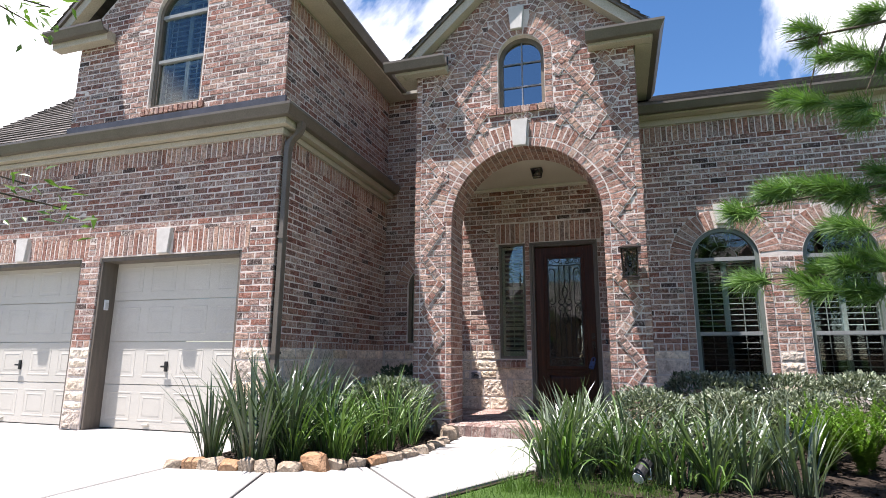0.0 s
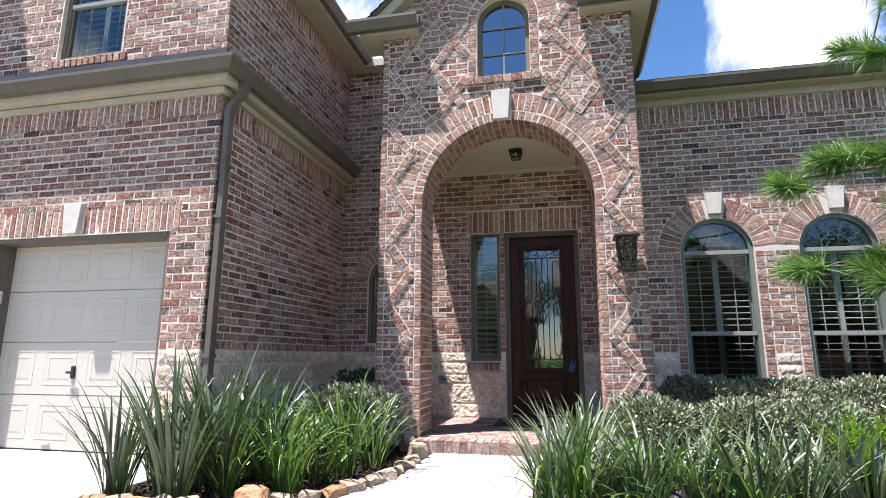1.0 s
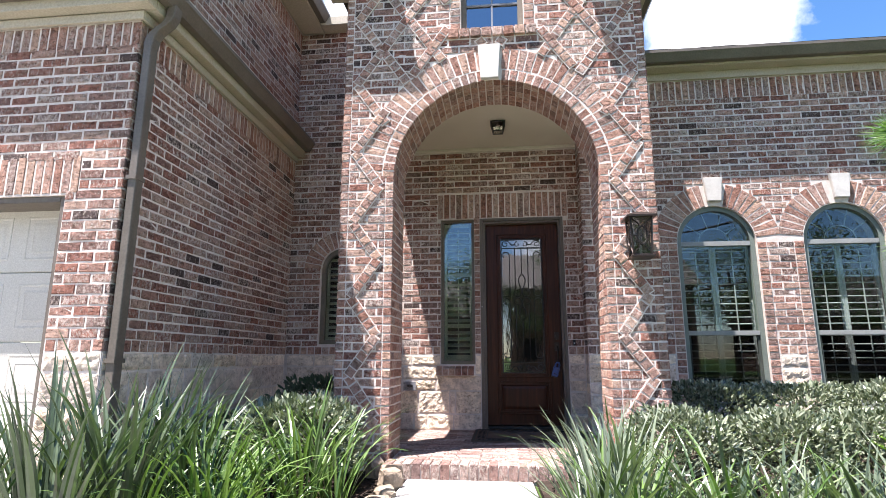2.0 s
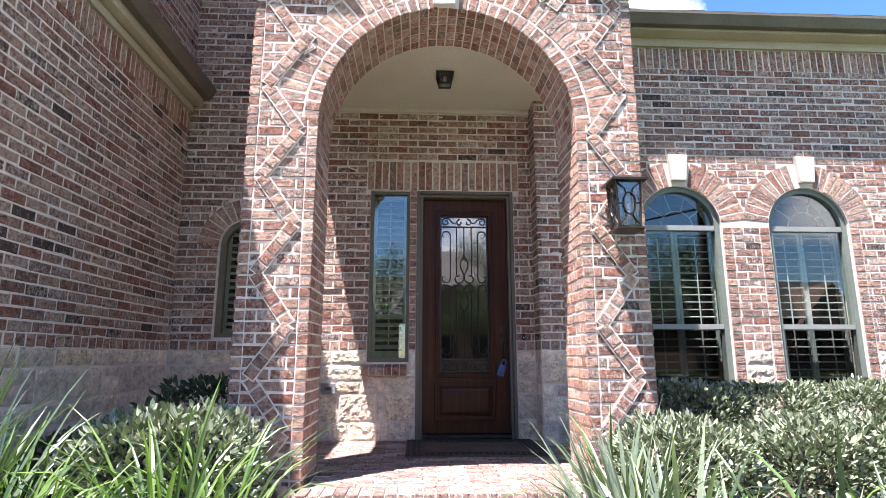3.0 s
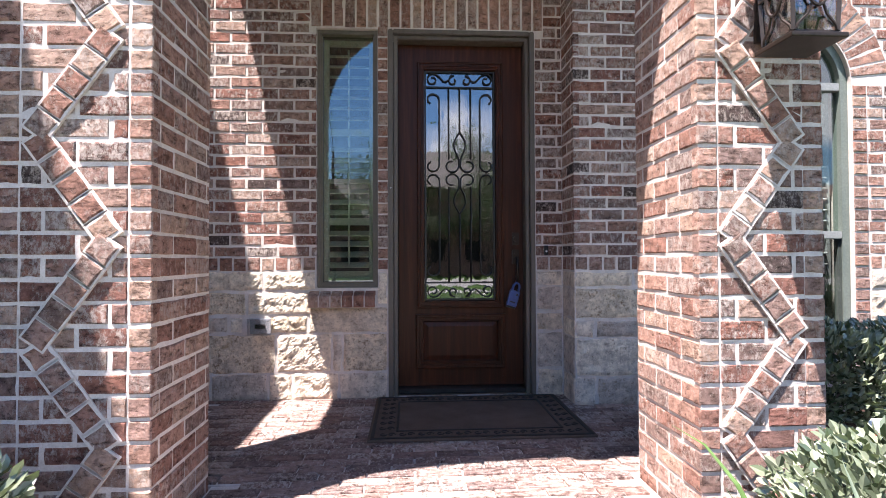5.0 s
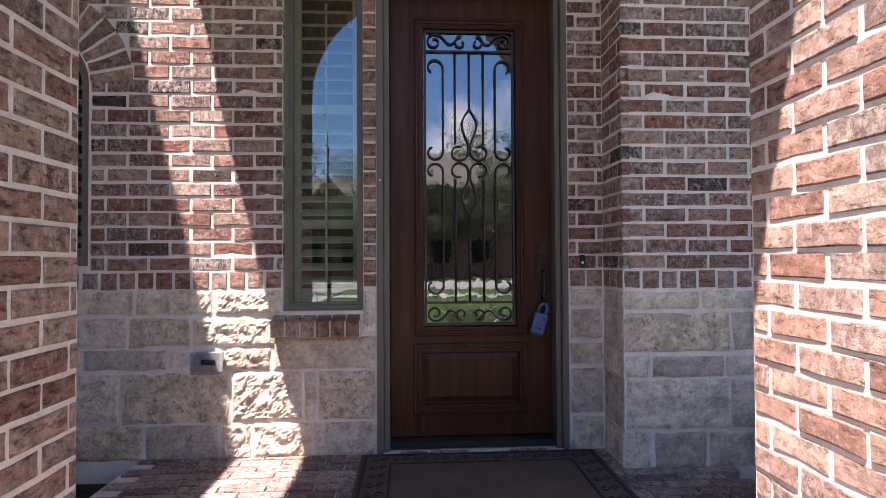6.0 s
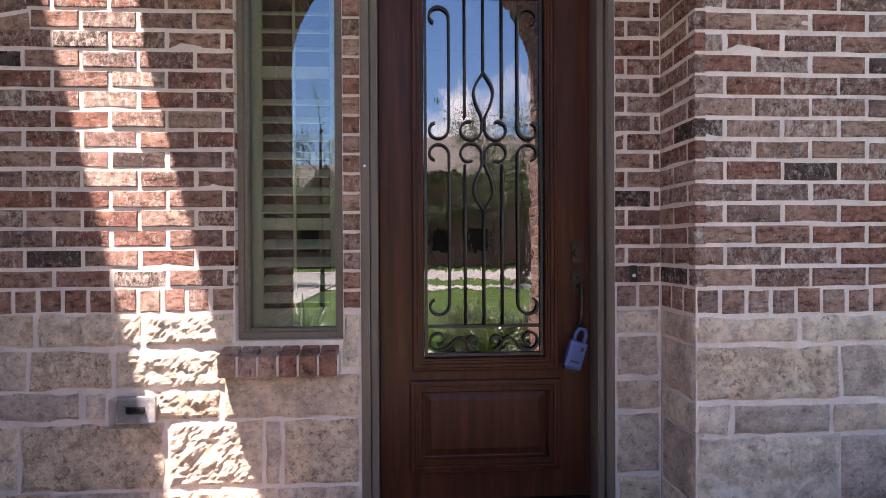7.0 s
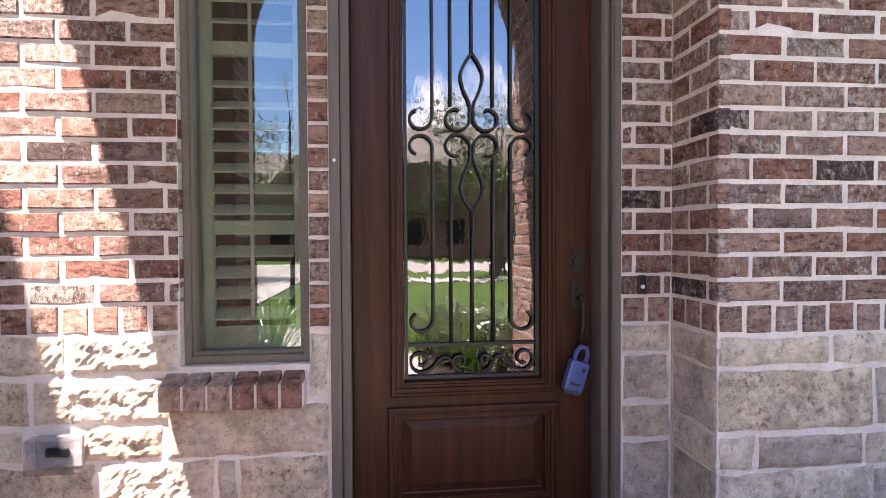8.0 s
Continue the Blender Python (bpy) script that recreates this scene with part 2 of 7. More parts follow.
def glass_material(name, reflect, tint, wave=0.0):
    m = bpy.data.materials.new(name)
    m.use_nodes = True
    n, l = m.node_tree.nodes, m.node_tree.links
    n.clear()
    o, mx, g, t = n.new("ShaderNodeOutputMaterial"), n.new("ShaderNodeMixShader"), n.new("ShaderNodeBsdfGlossy"), n.new("ShaderNodeBsdfTransparent")
    g.inputs["Roughness"].default_value = 0.004
    g.inputs["Color"].default_value = (0.95, 0.97, 1.0, 1)
    t.inputs["Color"].default_value = (*tint, 1)
    mx.inputs[0].default_value = reflect
    if wave:
        tc = n.new("ShaderNodeTexCoord")
        w = noise_tex(n, l, tc.outputs["Object"], 9, 3, 0.5, (1.6, 1.6, 0.7))
        k = n.new("ShaderNodeBump")
        k.inputs["Strength"].default_value, k.inputs["Distance"].default_value = wave, 0.004
        l.new(w.outputs["Fac"], k.inputs["Height"])
        l.new(k.outputs[0], g.inputs["Normal"])
    l.new(t.outputs[0], mx.inputs[1])
    l.new(g.outputs[0], mx.inputs[2])
    l.new(mx.outputs[0], o.inputs[0])
    return m


M_GLASS = glass_material("window_glass", 0.065, (0.82, 0.88, 0.85))
M_SIDEGLASS = glass_material("sidelight_glass", 0.10, (0.80, 0.86, 0.83))
M_DOORGLASS = glass_material("door_glass", 0.17, (0.5, 0.5, 0.5), 0.13)
M_LAMPGLASS = glass_material("lantern_glass", 0.12, (0.75, 0.74, 0.72), 0.25)


# ---------------------------------------------------------------- mesh helpers
def part(name, bm, mat, parent=None, label="", smooth=False):
    """Links a bmesh as one mesh object, under a thing or a part if one is given."""
    me = bpy.data.meshes.new(name)
    bm.normal_update()
    bm.to_mesh(me)
    bm.free()
    me.materials.append(mat)
    if smooth:
        for p in me.polygons:
            p.use_smooth = True
    ob = new(name, me)
    if parent is not None:
        ob.parent = parent
    if label:
        ob["label"] = label
    return ob


def data_part(name, verts, faces, mat, parent=None, label="", smooth=False):
    me = bpy.data.meshes.new(name)
    me.from_pydata(verts, [], faces)
    me.materials.append(mat)
    if smooth:
        for p in me.polygons:
            p.use_smooth = True
    ob = new(name, me)
    if parent is not None:
        ob.parent = parent
    if label:
        ob["label"] = label
    return ob


def thing(name, label, category, group="", at=(0, 0, 0), kind=""):
    ob = new(name)
    ob.location = at
    ob.empty_display_size = 0.1
    return tagged(ob, label, category, group, kind)


def box(bm, lo, hi, bevel=0.0, m=None):
    r = bmesh.ops.create_cube(bm, size=1.0)
    vs = r["verts"]
    c = [(a + b) / 2 for a, b in zip(lo, hi)]
    s = [b - a for a, b in zip(lo, hi)]
    for v in vs:
        v.co = Vector((v.co.x * s[0] + c[0], v.co.y * s[1] + c[1], v.co.z * s[2] + c[2]))
    es = list({e for v in vs for e in v.link_edges})
    if bevel:
        r2 = bmesh.ops.bevel(bm, geom=es, offset=bevel, segments=2, affect="EDGES", profile=0.6)
        vs = list({v for f in r2["faces"] for v in f.verts} | {v for v in vs if v.is_valid})
    if m is not None:
        bmesh.ops.transform(bm, matrix=m, verts=[v for v in vs if v.is_valid])
    return bm


def boxes(*items):
    bm = bmesh.new()
    for it in items:
        box(bm, it[0], it[1], it[2] if len(it) > 2 else 0.0)
    return bm


def prism(bm, loop, depth_vec):
    """A closed loop of points, pushed along a vector."""
    d = Vector(depth_vec)
    a = [bm.verts.new(p) for p in loop]
    b = [bm.verts.new(Vector(p) + d) for p in loop]
    bm.faces.new(a[::-1])
    bm.faces.new(b)
    k = len(loop)
    for i in range(k):
        bm.faces.new((a[i], a[(i + 1) % k], b[(i + 1) % k], b[i]))
    return bm


def tube(bm, pts, r, sides=6, taper=None, flat=1.0):
    """A round bar along points."""
    pts = [Vector(p) for p in pts]
    rings = []
    n = len(pts)
    ref = Vector((0, 1, 0))
    for i, p in enumerate(pts):
        t = (pts[min(i + 1, n - 1)] - pts[max(i - 1, 0)]).normalized()
        u = ref - t * ref.dot(t)
        if u.length < 0.05:
            u = Vector((1, 0, 0)) - t * t.x
        u.normalize()
        w = t.cross(u)
        rr = r if taper is None else r + (taper - r) * i / (n - 1)
        rings.append([bm.verts.new(p + (u * math.cos(a) * flat + w * math.sin(a)) * rr) for a in (2 * math.pi * k / sides for k in range(sides))])
    for a, b in zip(rings, rings[1:]):
        for k in range(sides):
            bm.faces.new((a[k], a[(k + 1) % sides], b[(k + 1) % sides], b[k]))
    bm.faces.new(rings[0][::-1])
    bm.faces.new(rings[-1])
    return bm


def arc(cx, cz, r, a0, a1, n=12, y=0.0):
    return [(cx + r * math.cos(radians(a0 + (a1 - a0) * i / n)), y, cz + r * math.sin(radians(a0 + (a1 - a0) * i / n))) for i in range(n + 1)]


class Face:
    """A wall's outer face: u runs along it, z up, d out of it."""

    def __init__(self, origin, along, out):
        self.o, self.u, self.n = Vector((*origin, 0)), Vector((*along, 0)), Vector((*out, 0))

    def p(self, u, z, d=0.0):
        return self.o + self.u * u + self.n * d + Vector((0, 0, z))

    def matrix(self, u, z, d=0.0):
        m = Matrix((self.u, Vector((0, 0, 1)), self.n)).transposed().to_4x4()
        return Matrix.Translation(self.p(u, z, d)) @ m


def slab_with_holes(name, face, outer, holes, thick, mat, d=-0.003, parent=None):
    """The backing of a wall: an outline in (u, z) with openings cut right through."""
    bm = bmesh.new()
    edges, loops = [], []
    for loop in [outer, *holes]:
        vs = [bm.verts.new(face.p(u, z, d)) for u, z in loop]
        loops.append(vs)
        for i in range(len(vs)):
            edges.append(bm.edges.new((vs[i], vs[(i + 1) % len(vs)])))
    bmesh.ops.triangle_fill(bm, use_beauty=True, use_dissolve=False, edges=edges, normal=face.n)
    front = list(bm.faces)
    back = face.n * -thick
    copies = {v: bm.verts.new(v.co + back) for vs in loops for v in vs}
    for f in front:
        bm.faces.new([copies[v] for v in reversed(f.verts)])
    for vs in loops:
        for i in range(len(vs)):
            a, b = vs[i], vs[(i + 1) % len(vs)]
            bm.faces.new((a, b, copies[b], copies[a]))
    bmesh.ops.recalc_face_normals(bm, faces=list(bm.faces))
    return part(name, bm, mat, parent)


rng = random.Random(7)
COURSE, BRICK_L, JOINT = 0.0762, 0.212, 0.0124


def brick_data(quad, d, back=-0.03, ch=0.004, seed=0):
    """A brick from the four corners of its front in (u, z): an uneven outline with worn, chamfered edges."""
    rb = random.Random(seed * 977 + 13)
    cu, cz = sum(q[0] for q in quad) / 4, sum(q[1] for q in quad) / 4
    out = []
    for i in range(4):
        (u0, z0), (u1, z1) = quad[i], quad[(i + 1) % 4]
        out.append((u0, z0, 0.0008))
        f = rb.uniform(0.35, 0.65)
        out.append((u0 + (u1 - u0) * f, z0 + (z1 - z0) * f, 0.0019))
    out = [(u + rb.uniform(-j, j), z + rb.uniform(-j, j)) for u, z, j in out]
    n = len(out)
    v = [(u, z, back) for u, z in out] + [(u, z, d - ch) for u, z in out]
    for u, z in out:
        su, sz = u - cu, z - cz
        c = ch * rb.uniform(0.7, 1.5)
        v.append((u - math.copysign(min(c, abs(su) * 0.5), su), z - math.copysign(min(c, abs(sz) * 0.5), sz), d + rb.uniform(-0.0012, 0.0012)))
    f = [tuple(range(2 * n, 3 * n))]
    for i in range(n):
        j = (i + 1) % n
        f += [(i, j, n + j, n + i), (n + i, n + j, 2 * n + j, 2 * n + i)]
    return v, f


class Masonry:
    """Collects the bricks of a wall; the ones nearest to a place of the plan become parts, the rest one joined part."""

    def __init__(self, parent, face, near, mat, singles=300, piece="brick"):
        self.parent, self.face, self.near, self.mat, self.singles, self.piece, self.items = parent, face, near, mat, singles, piece, []

    def add(self, quad, proud=0.0):
        self.items.append((quad, proud + rng.uniform(-0.0025, 0.0025)))

    def done(self):
        self.items.sort(key=lambda it: abs(it[0][0][0] - self.near[0]) + abs(it[0][0][1] - self.near[1]))
        shared = {}
        turn = self.face.matrix(0, 0)
        for quad, d in self.items[:self.singles]:
            cu, cz = sum(q[0] for q in quad) / 4, sum(q[1] for q in quad) / 4
            kind = rng.randrange(6)
            key = (kind, *(round((q[i] - (cu, cz)[i]) * 500) for q in quad for i in (0, 1)))
            if key not in shared:
                v, f = brick_data([(u - cu, z - cz) for u, z in quad], 0.0, -0.04, seed=kind)
                me = bpy.data.meshes.new(self.piece)
                me.from_pydata(v, [], f)
                me.materials.append(self.mat)
                shared[key] = me
            ob = new(self.piece, shared[key])
            ob.matrix_basis = self.face.matrix(cu, cz, d)
            ob.parent = self.parent
        rest = self.items[self.singles:]
        if rest:
            V, F = [], []
            for quad, d in rest:
                v, f = brick_data(quad, d, seed=rng.randrange(400))
                k = len(V)
                V += [self.face.p(a, b, c) for a, b, c in v]
                F += [tuple(i + k for i in q) for q in f]
            tagged(data_part(self.piece + "_field", V, F, self.mat, self.parent), kind="stuff")


def free_spans(spans, cut):
    out = []
    for a, b in spans:
        if cut[1] <= a or cut[0] >= b:
            out.append((a, b))
            continue
        if cut[0] > a:
            out.append((a, cut[0]))
        if cut[1] < b:
            out.append((cut[1], b))
    return out


def lay(ms, u0, u1, z0, z1, cuts=(), ends=None, skew=0.0):
    """Running bond. cuts: functions of z that give the (u0, u1) taken out, or None; ends: function of z for a gable's span."""
    k = int(round((z1 - z0) / COURSE))
    for c in range(k):
        za, zb = z0 + c * COURSE + JOINT / 2, z0 + (c + 1) * COURSE - JOINT / 2
        lo, hi = (u0, u1) if ends is None else ends((za + zb) / 2)
        if hi - lo < 0.05:
            continue
        spans = [(lo, hi)]
        zm = (za + zb) / 2
        for cut in cuts:
            g = cut(zm)
            if g:
                spans = free_spans(spans, g)
        for a, b in spans:
            off = (BRICK_L / 2 if c % 2 else 0.0) + skew
            x = math.floor((a - off) / BRICK_L) * BRICK_L + off
            while x < b:
                l, r = max(x + JOINT / 2, a), min(x + BRICK_L - JOINT / 2, b)
                if a < x + BRICK_L and r - l > 0.02:
                    if x + BRICK_L > b - 0.03 and x + BRICK_L < b:
                        r = b
                    j = rng.uniform(-0.0015, 0.0015)
                    ms.add([(l, za + j), (r, za + j), (r, zb + j), (l, zb + j)])
                x += BRICK_L


def row(ms, u0, u1, z0, z1, pitch=COURSE, proud=0.0):
    """Bricks on end, side by side."""
    k = max(1, round((u1 - u0) / pitch))
    w = (u1 - u0) / k
    for i in range(k):
        a, b = u0 + i * w + JOINT / 2, u0 + (i + 1) * w - JOINT / 2
        j = rng.uniform(-0.003, 0.003)
        ms.add([(a, z0 + j), (b, z0 + j), (b, z1 + j), (a, z1 + j)], proud)


def ring(ms, cu, cz, r0, r1, a0=0, a1=180, pitch=0.076, proud=0.0, skip=None):
    """Voussoirs on end round an arch."""
    k = round(radians(abs(a1 - a0)) * (r0 + r1) / 2 / pitch)
    for i in range(k):
        b0, b1 = a0 + (a1 - a0) * i / k, a0 + (a1 - a0) * (i + 1) / k
        if skip and skip[0] < (b0 + b1) / 2 < skip[1]:
            continue
        g0, g1 = JOINT / 2 / r0, JOINT / 2 / r1
        p = lambda r, t: (cu + r * math.cos(t), cz + r * math.sin(t))
        s, e = radians(b0), radians(b1)
        ms.add([p(r0, e - g0), p(r0, s + g0), p(r1, s + g1), p(r1, e - g1)][::-1], proud)


def arch_cut(cu, cz, r, z0=None, half=None):
    """What an arched opening takes out of a course."""
    def cut(z):
        if z > cz:
            if z >= cz + r:
                return None
            w = math.sqrt(r * r - (z - cz) ** 2)
            return (cu - w, cu + w)
        if z0 is not None and z < z0:
            return None
        w = half if half is not None else r
        return (cu - w, cu + w)
    return cut


def rect_cut(u0, u1, z0, z1):
    return lambda z: (u0, u1) if z0 < z < z1 else None


def arch_loop(cu, cz, r, z0, n=24):
    return [(cu - r, z0), (cu + r, z0)] + [(cu + r * math.cos(math.pi * i / n), cz + r * math.sin(math.pi * i / n)) for i in range(n + 1)]


def stones(parent, face, u0, u1, z0, z1, seed, cuts=()):
    """Split-faced blocks in uneven courses."""
    rg = random.Random(seed)
    H = z1 - z0
    heights = [h * H / 0.975 for h in (0.235, 0.215, 0.165, 0.225, 0.135)]
    z = z0
    for h in heights:
        lo, hi = z, z + h
        spans = [(u0, u1)]
        for cut in cuts:
            g = cut((lo + hi) / 2)
            if g:
                spans = free_spans(spans, g)
        for a, b in spans:
            x = a
            while x < b - 0.01:
                w = rg.uniform(0.22, 0.5) * (0.8 if h > 0.2 else 1.1)
                e = x + w
                if b - e < 0.14:
                    e = b
                if h > 0.19 and rg.random() < 0.25 and e - x > 0.2:
                    zm = lo + h * rg.uniform(0.4, 0.6)
                    cells = [(x, e, lo, zm), (x, e, zm, hi)]
                else:
                    cells = [(x, e, lo, hi)]
                for (p, q, r, t) in cells:
                    stone_block(parent, face, p, q, r, t, rg, rg.choice("rgrgorg"), 0.02)
                x = e
        z = hi


def stone_rows(parent, face, rows, seed):
    """Blocks laid in given courses: (foot, top, edges along the wall, one letter for each face)."""
    rg = random.Random(seed)
    for lo, hi, edges, kinds in rows:
        for a, b, kind in zip(edges, edges[1:], kinds):
            if kind != "-":
                stone_block(parent, face, a, b, lo, hi, rg, kind, 0.012)


STONE_FACE = {"r": (1.0, "cream"), "s": (0.35, "cream"), "g": (0.7, "grey"), "o": (0.8, "ochre")}


def stone_block(parent, face, a, b, lo, hi, rg, kind, step):
    """One block: a split face of broken facets, a ragged edge and low arrises."""
    j = lambda: rg.uniform(0.006, 0.014)
    a, b, lo, hi = a + j(), b - j(), lo + j(), hi - j()
    if b - a < 0.03 or hi - lo < 0.03:
        return
    rough, tint = STONE_FACE[kind]
    nx, nz = max(4, min(40, int((b - a) / step))), max(4, min(24, int((hi - lo) / step)))
    seed = Vector((rg.uniform(0, 50), rg.uniform(0, 50), 0))
    V, F = [], []
    for k in range(nz + 1):
        for i in range(nx + 1):
            fu, fz = i / nx, k / nz
            u, z = a + (b - a) * fu, lo + (hi - lo) * fz
            edge = min(min(fu, 1 - fu) * (b - a), min(fz, 1 - fz) * (hi - lo))
            on = edge < 1e-6
            q = Vector((u, z, 0))
            wob = noise.noise(q * 11 + seed) * 0.011 + noise.noise(q * 37 + seed) * 0.004
            facet = abs(noise.noise(q * 10 + seed)) * 1.3 - 0.25 + 0.45 * noise.noise(q * 27 + seed) + 0.42 * noise.noise(q * 75 + seed)
            d = -0.001 if on else 0.002 + (0.0035 + rough * 0.0135 * facet) * min(1.0, edge / 0.022)
            if on:
                if i in (0, nx):
                    u += wob
                if k in (0, nz):
                    z += wob
            V.append(face.p(u, z, max(d, -0.0015)))
    idx = lambda p, q: q * (nx + 1) + p
    for k in range(nz):
        for i in range(nx):
            F.append((idx(i, k), idx(i + 1, k), idx(i + 1, k + 1), idx(i, k + 1)))
    rim = [idx(i, 0) for i in range(nx + 1)] + [idx(nx, k) for k in range(1, nz + 1)] + [idx(i, nz) for i in range(nx - 1, -1, -1)] + [idx(0, k) for k in range(nz - 1, 0, -1)]
    n0 = len(V)
    for i in rim:
        V.append(Vector(V[i]) - face.n * 0.03)
    for i in range(len(rim)):
        k = (i + 1) % len(rim)
        F.append((rim[k], rim[i], n0 + i, n0 + k))
    data_part("stone", V, F, {"cream": M_STONE, "grey": M_STONEGREY, "ochre": M_STONEOCHRE}[tint], parent)


# ---------------------------------------------------------------- ground
STONE_TOP, PORCH = 0.975, 0.115
gbm = bmesh.new()
gv = [gbm.verts.new(p) for p in ((-600, -600, -0.03), (600, -600, -0.03), (600, 600, -0.03), (-600, 600, -0.03))]
gbm.faces.new(gv)
ground = tagged(part("ground", gbm, M_GRASSBASE), "green mown lawn that reaches into the distance", "ground", kind="structure")


def flat(name, pts, z, thick, mat, label, category):
    bm = bmesh.new()
    prism(bm, [(x, y, z - thick) for x, y in pts], (0, 0, thick))
    bmesh.ops.recalc_face_normals(bm, faces=list(bm.faces))
    return tagged(part(name, bm, mat), label, category, kind="structure")


# driveway and curved walk, in slabs parted by joints
def slab(parent, pts, shrink=0.018):
    c = Vector((sum(p[0] for p in pts) / len(pts), sum(p[1] for p in pts) / len(pts)))
    q = [Vector(p) + (c - Vector(p)).normalized() * shrink for p in pts]
    bm = bmesh.new()
    prism(bm, [(p.x, p.y, -0.09) for p in q], (0, 0, 0.09))
    bmesh.ops.recalc_face_normals(bm, faces=list(bm.faces))
    top = [e for e in bm.edges if all(v.co.z > -0.01 for v in e.verts)]
    bmesh.ops.bevel(bm, geom=top, offset=0.006, segments=1, affect="EDGES")
    part("slab", bm, M_CONCRETE, parent)


driveway = tagged(flat("driveway_bed", [(-9.6, -9.5), (-2.76, -9.5), (-2.76, 5.46), (-9.6, 5.46)], -0.02, 0.05, M_SOIL, "pale concrete driveway in front of the garage", "driveway"))
driveway.name = "driveway"
dx = [-9.6, -6.2, -2.78]
dy = [-9.5, -6.5, -3.5, -0.6, 2.3, 5.16]
for a, b in zip(dx, dx[1:]):
    for c, d in zip(dy, dy[1:]):
        slab(driveway, [(a, c), (b, c), (b, d), (a, d)])
slab(driveway, [(-5.49, 5.16), (-3.36, 5.16), (-3.36, 5.46), (-5.49, 5.46)], 0.002)
slab(driveway, [(-7.92, 5.16), (-5.79, 5.16), (-5.79, 5.46), (-7.92, 5.46)], 0.002)

walkway = flat("walkway", [(-2.78, 2.1), (-1.5, 2.45), (-0.5, 3.4), (0.06, 4.6), (-0.02, 6.26), (-1.1, 6.26), (-1.1, 5.1), (-1.4, 4.3), (-1.95, 3.9), (-2.78, 3.72)], -0.02, 0.05, M_SOIL, "pale concrete walk curving to the porch step", "walkway")
wk_in = [(-2.78, 3.72), (-1.95, 3.85), (-1.27, 4.28), (-1.04, 5.12), (-1.02, 6.26)]
wk_out = [(-2.78, 2.1), (-1.45, 2.5), (-0.52, 3.42), (0.05, 4.62), (-0.02, 6.26)]
for i in range(4):
    slab(walkway, [wk_out[i], wk_out[i + 1], wk_in[i + 1], wk_in[i]])

# planting beds
bed_left = flat("planting_bed_left", [(-2.78, 3.74), (-1.95, 3.88), (-1.30, 4.32), (-1.07, 5.12), (-1.06, 6.4), (-1.2, 8.3), (-2.92, 8.3), (-2.92, 5.16), (-2.78, 5.16)], 0.01, 0.05, M_SOIL, "dark mulch planting bed beside the walk", "planting bed")
bed_right = flat("planting_bed_right", [(0.06, 4.15), (0.7, 3.9), (2.0, 3.8), (7.5, 3.7), (7.5, 8.05), (1.11, 8.05), (0.66, 6.9), (0.6, 6.3), (0.0, 6.26), (0.07, 4.62)], 0.01, 0.05, M_SOIL, "dark mulch planting bed under the windows", "planting bed")

# street and the far side
M_STREET = speckled("worn_street_concrete", (0.20, 0.19, 0.18), (0.30, 0.285, 0.27), 0.8, 60, 0.95, 0.3, 0.004, 0.2)
street = flat("street", [(-200, -16.5), (200, -16.5), (200, -9.5), (-200, -9.5)], -0.01, 0.05, M_STREET, "pale concrete street in front of the house", "street")
sidewalk = flat("sidewalk", [(-200, -6.2), (-9.65, -6.2), (-9.65, -5.0), (-200, -5.0)], 0.0, 0.05, M_CONCRETE, "pale concrete sidewalk along the lawn", "sidewalk")
sidewalk2 = flat("sidewalk", [(-2.7, -6.2), (200, -6.2), (200, -5.0), (-2.7, -5.0)], 0.0, 0.05, M_CONCRETE, "pale concrete sidewalk along the lawn", "sidewalk")


# ---------------------------------------------------------------- walls
F_DOOR = Face((0, 8.323), (1, 0), (0, -1))
F_RIGHT = Face((0, 8.05), (1, 0), (0, -1))
F_GAR = Face((0, 5.18), (1, 0), (0, -1))
F_SIDE = Face((-2.92, 0), (0, 1), (1, 0))
F_TOWER = Face((0, 6.431), (1, 0), (0, -1))
TL, TR, TC, AR, ASP = -1.70, 1.11, -0.28, 0.925, 2.555
AB = AR + 0.004
Z_FRIEZE = 3.46

# openings, in (u, z)
DOOR = (-0.505, 0.51, PORCH, 2.635)
SIDE_L = (-0.99, -0.575, 0.86, 2.635)
LEFTWIN = (-2.238, 2.03, 0.272, 1.10)
W1, W2 = (2.175, 2.215, 0.425, 0.42), (3.525, 2.215, 0.425, 0.42)
UPWIN = (-4.60, 5.42, 0.415, 4.07)
TWIN = (-0.28, 4.73, 0.30, 4.03)
G1, G2 = (-5.49, -3.36), (-7.92, -5.79)


def rect(u0, u1, z0, z1):
    return [(u0, z0), (u1, z0), (u1, z1), (u0, z1)]


wall_door = tagged(slab_with_holes("wall_entry", F_DOOR, rect(-3.15, 0.7028, 0.0, 5.5), [rect(*DOOR), rect(*SIDE_L), arch_loop(*LEFTWIN)], 0.22, M_MORTAR),
                   "red-brown brick entry wall over a limestone base", "wall", kind="structure")
wall_right = tagged(slab_with_holes("wall_right", F_RIGHT, rect(0.93, 7.6, 0.0, 4.4), [arch_loop(*W1), arch_loop(*W2)], 0.30, M_MORTAR),
                    "red-brown brick front wall with arched windows over a limestone base", "wall", kind="structure")
bmr = boxes(((0.703, 8.053, 0.0), (0.93, 8.3245, 4.4)))
wall_return = tagged(part("wall_return", bmr, M_MORTAR), "short brick return beside the front door", "wall", kind="structure")
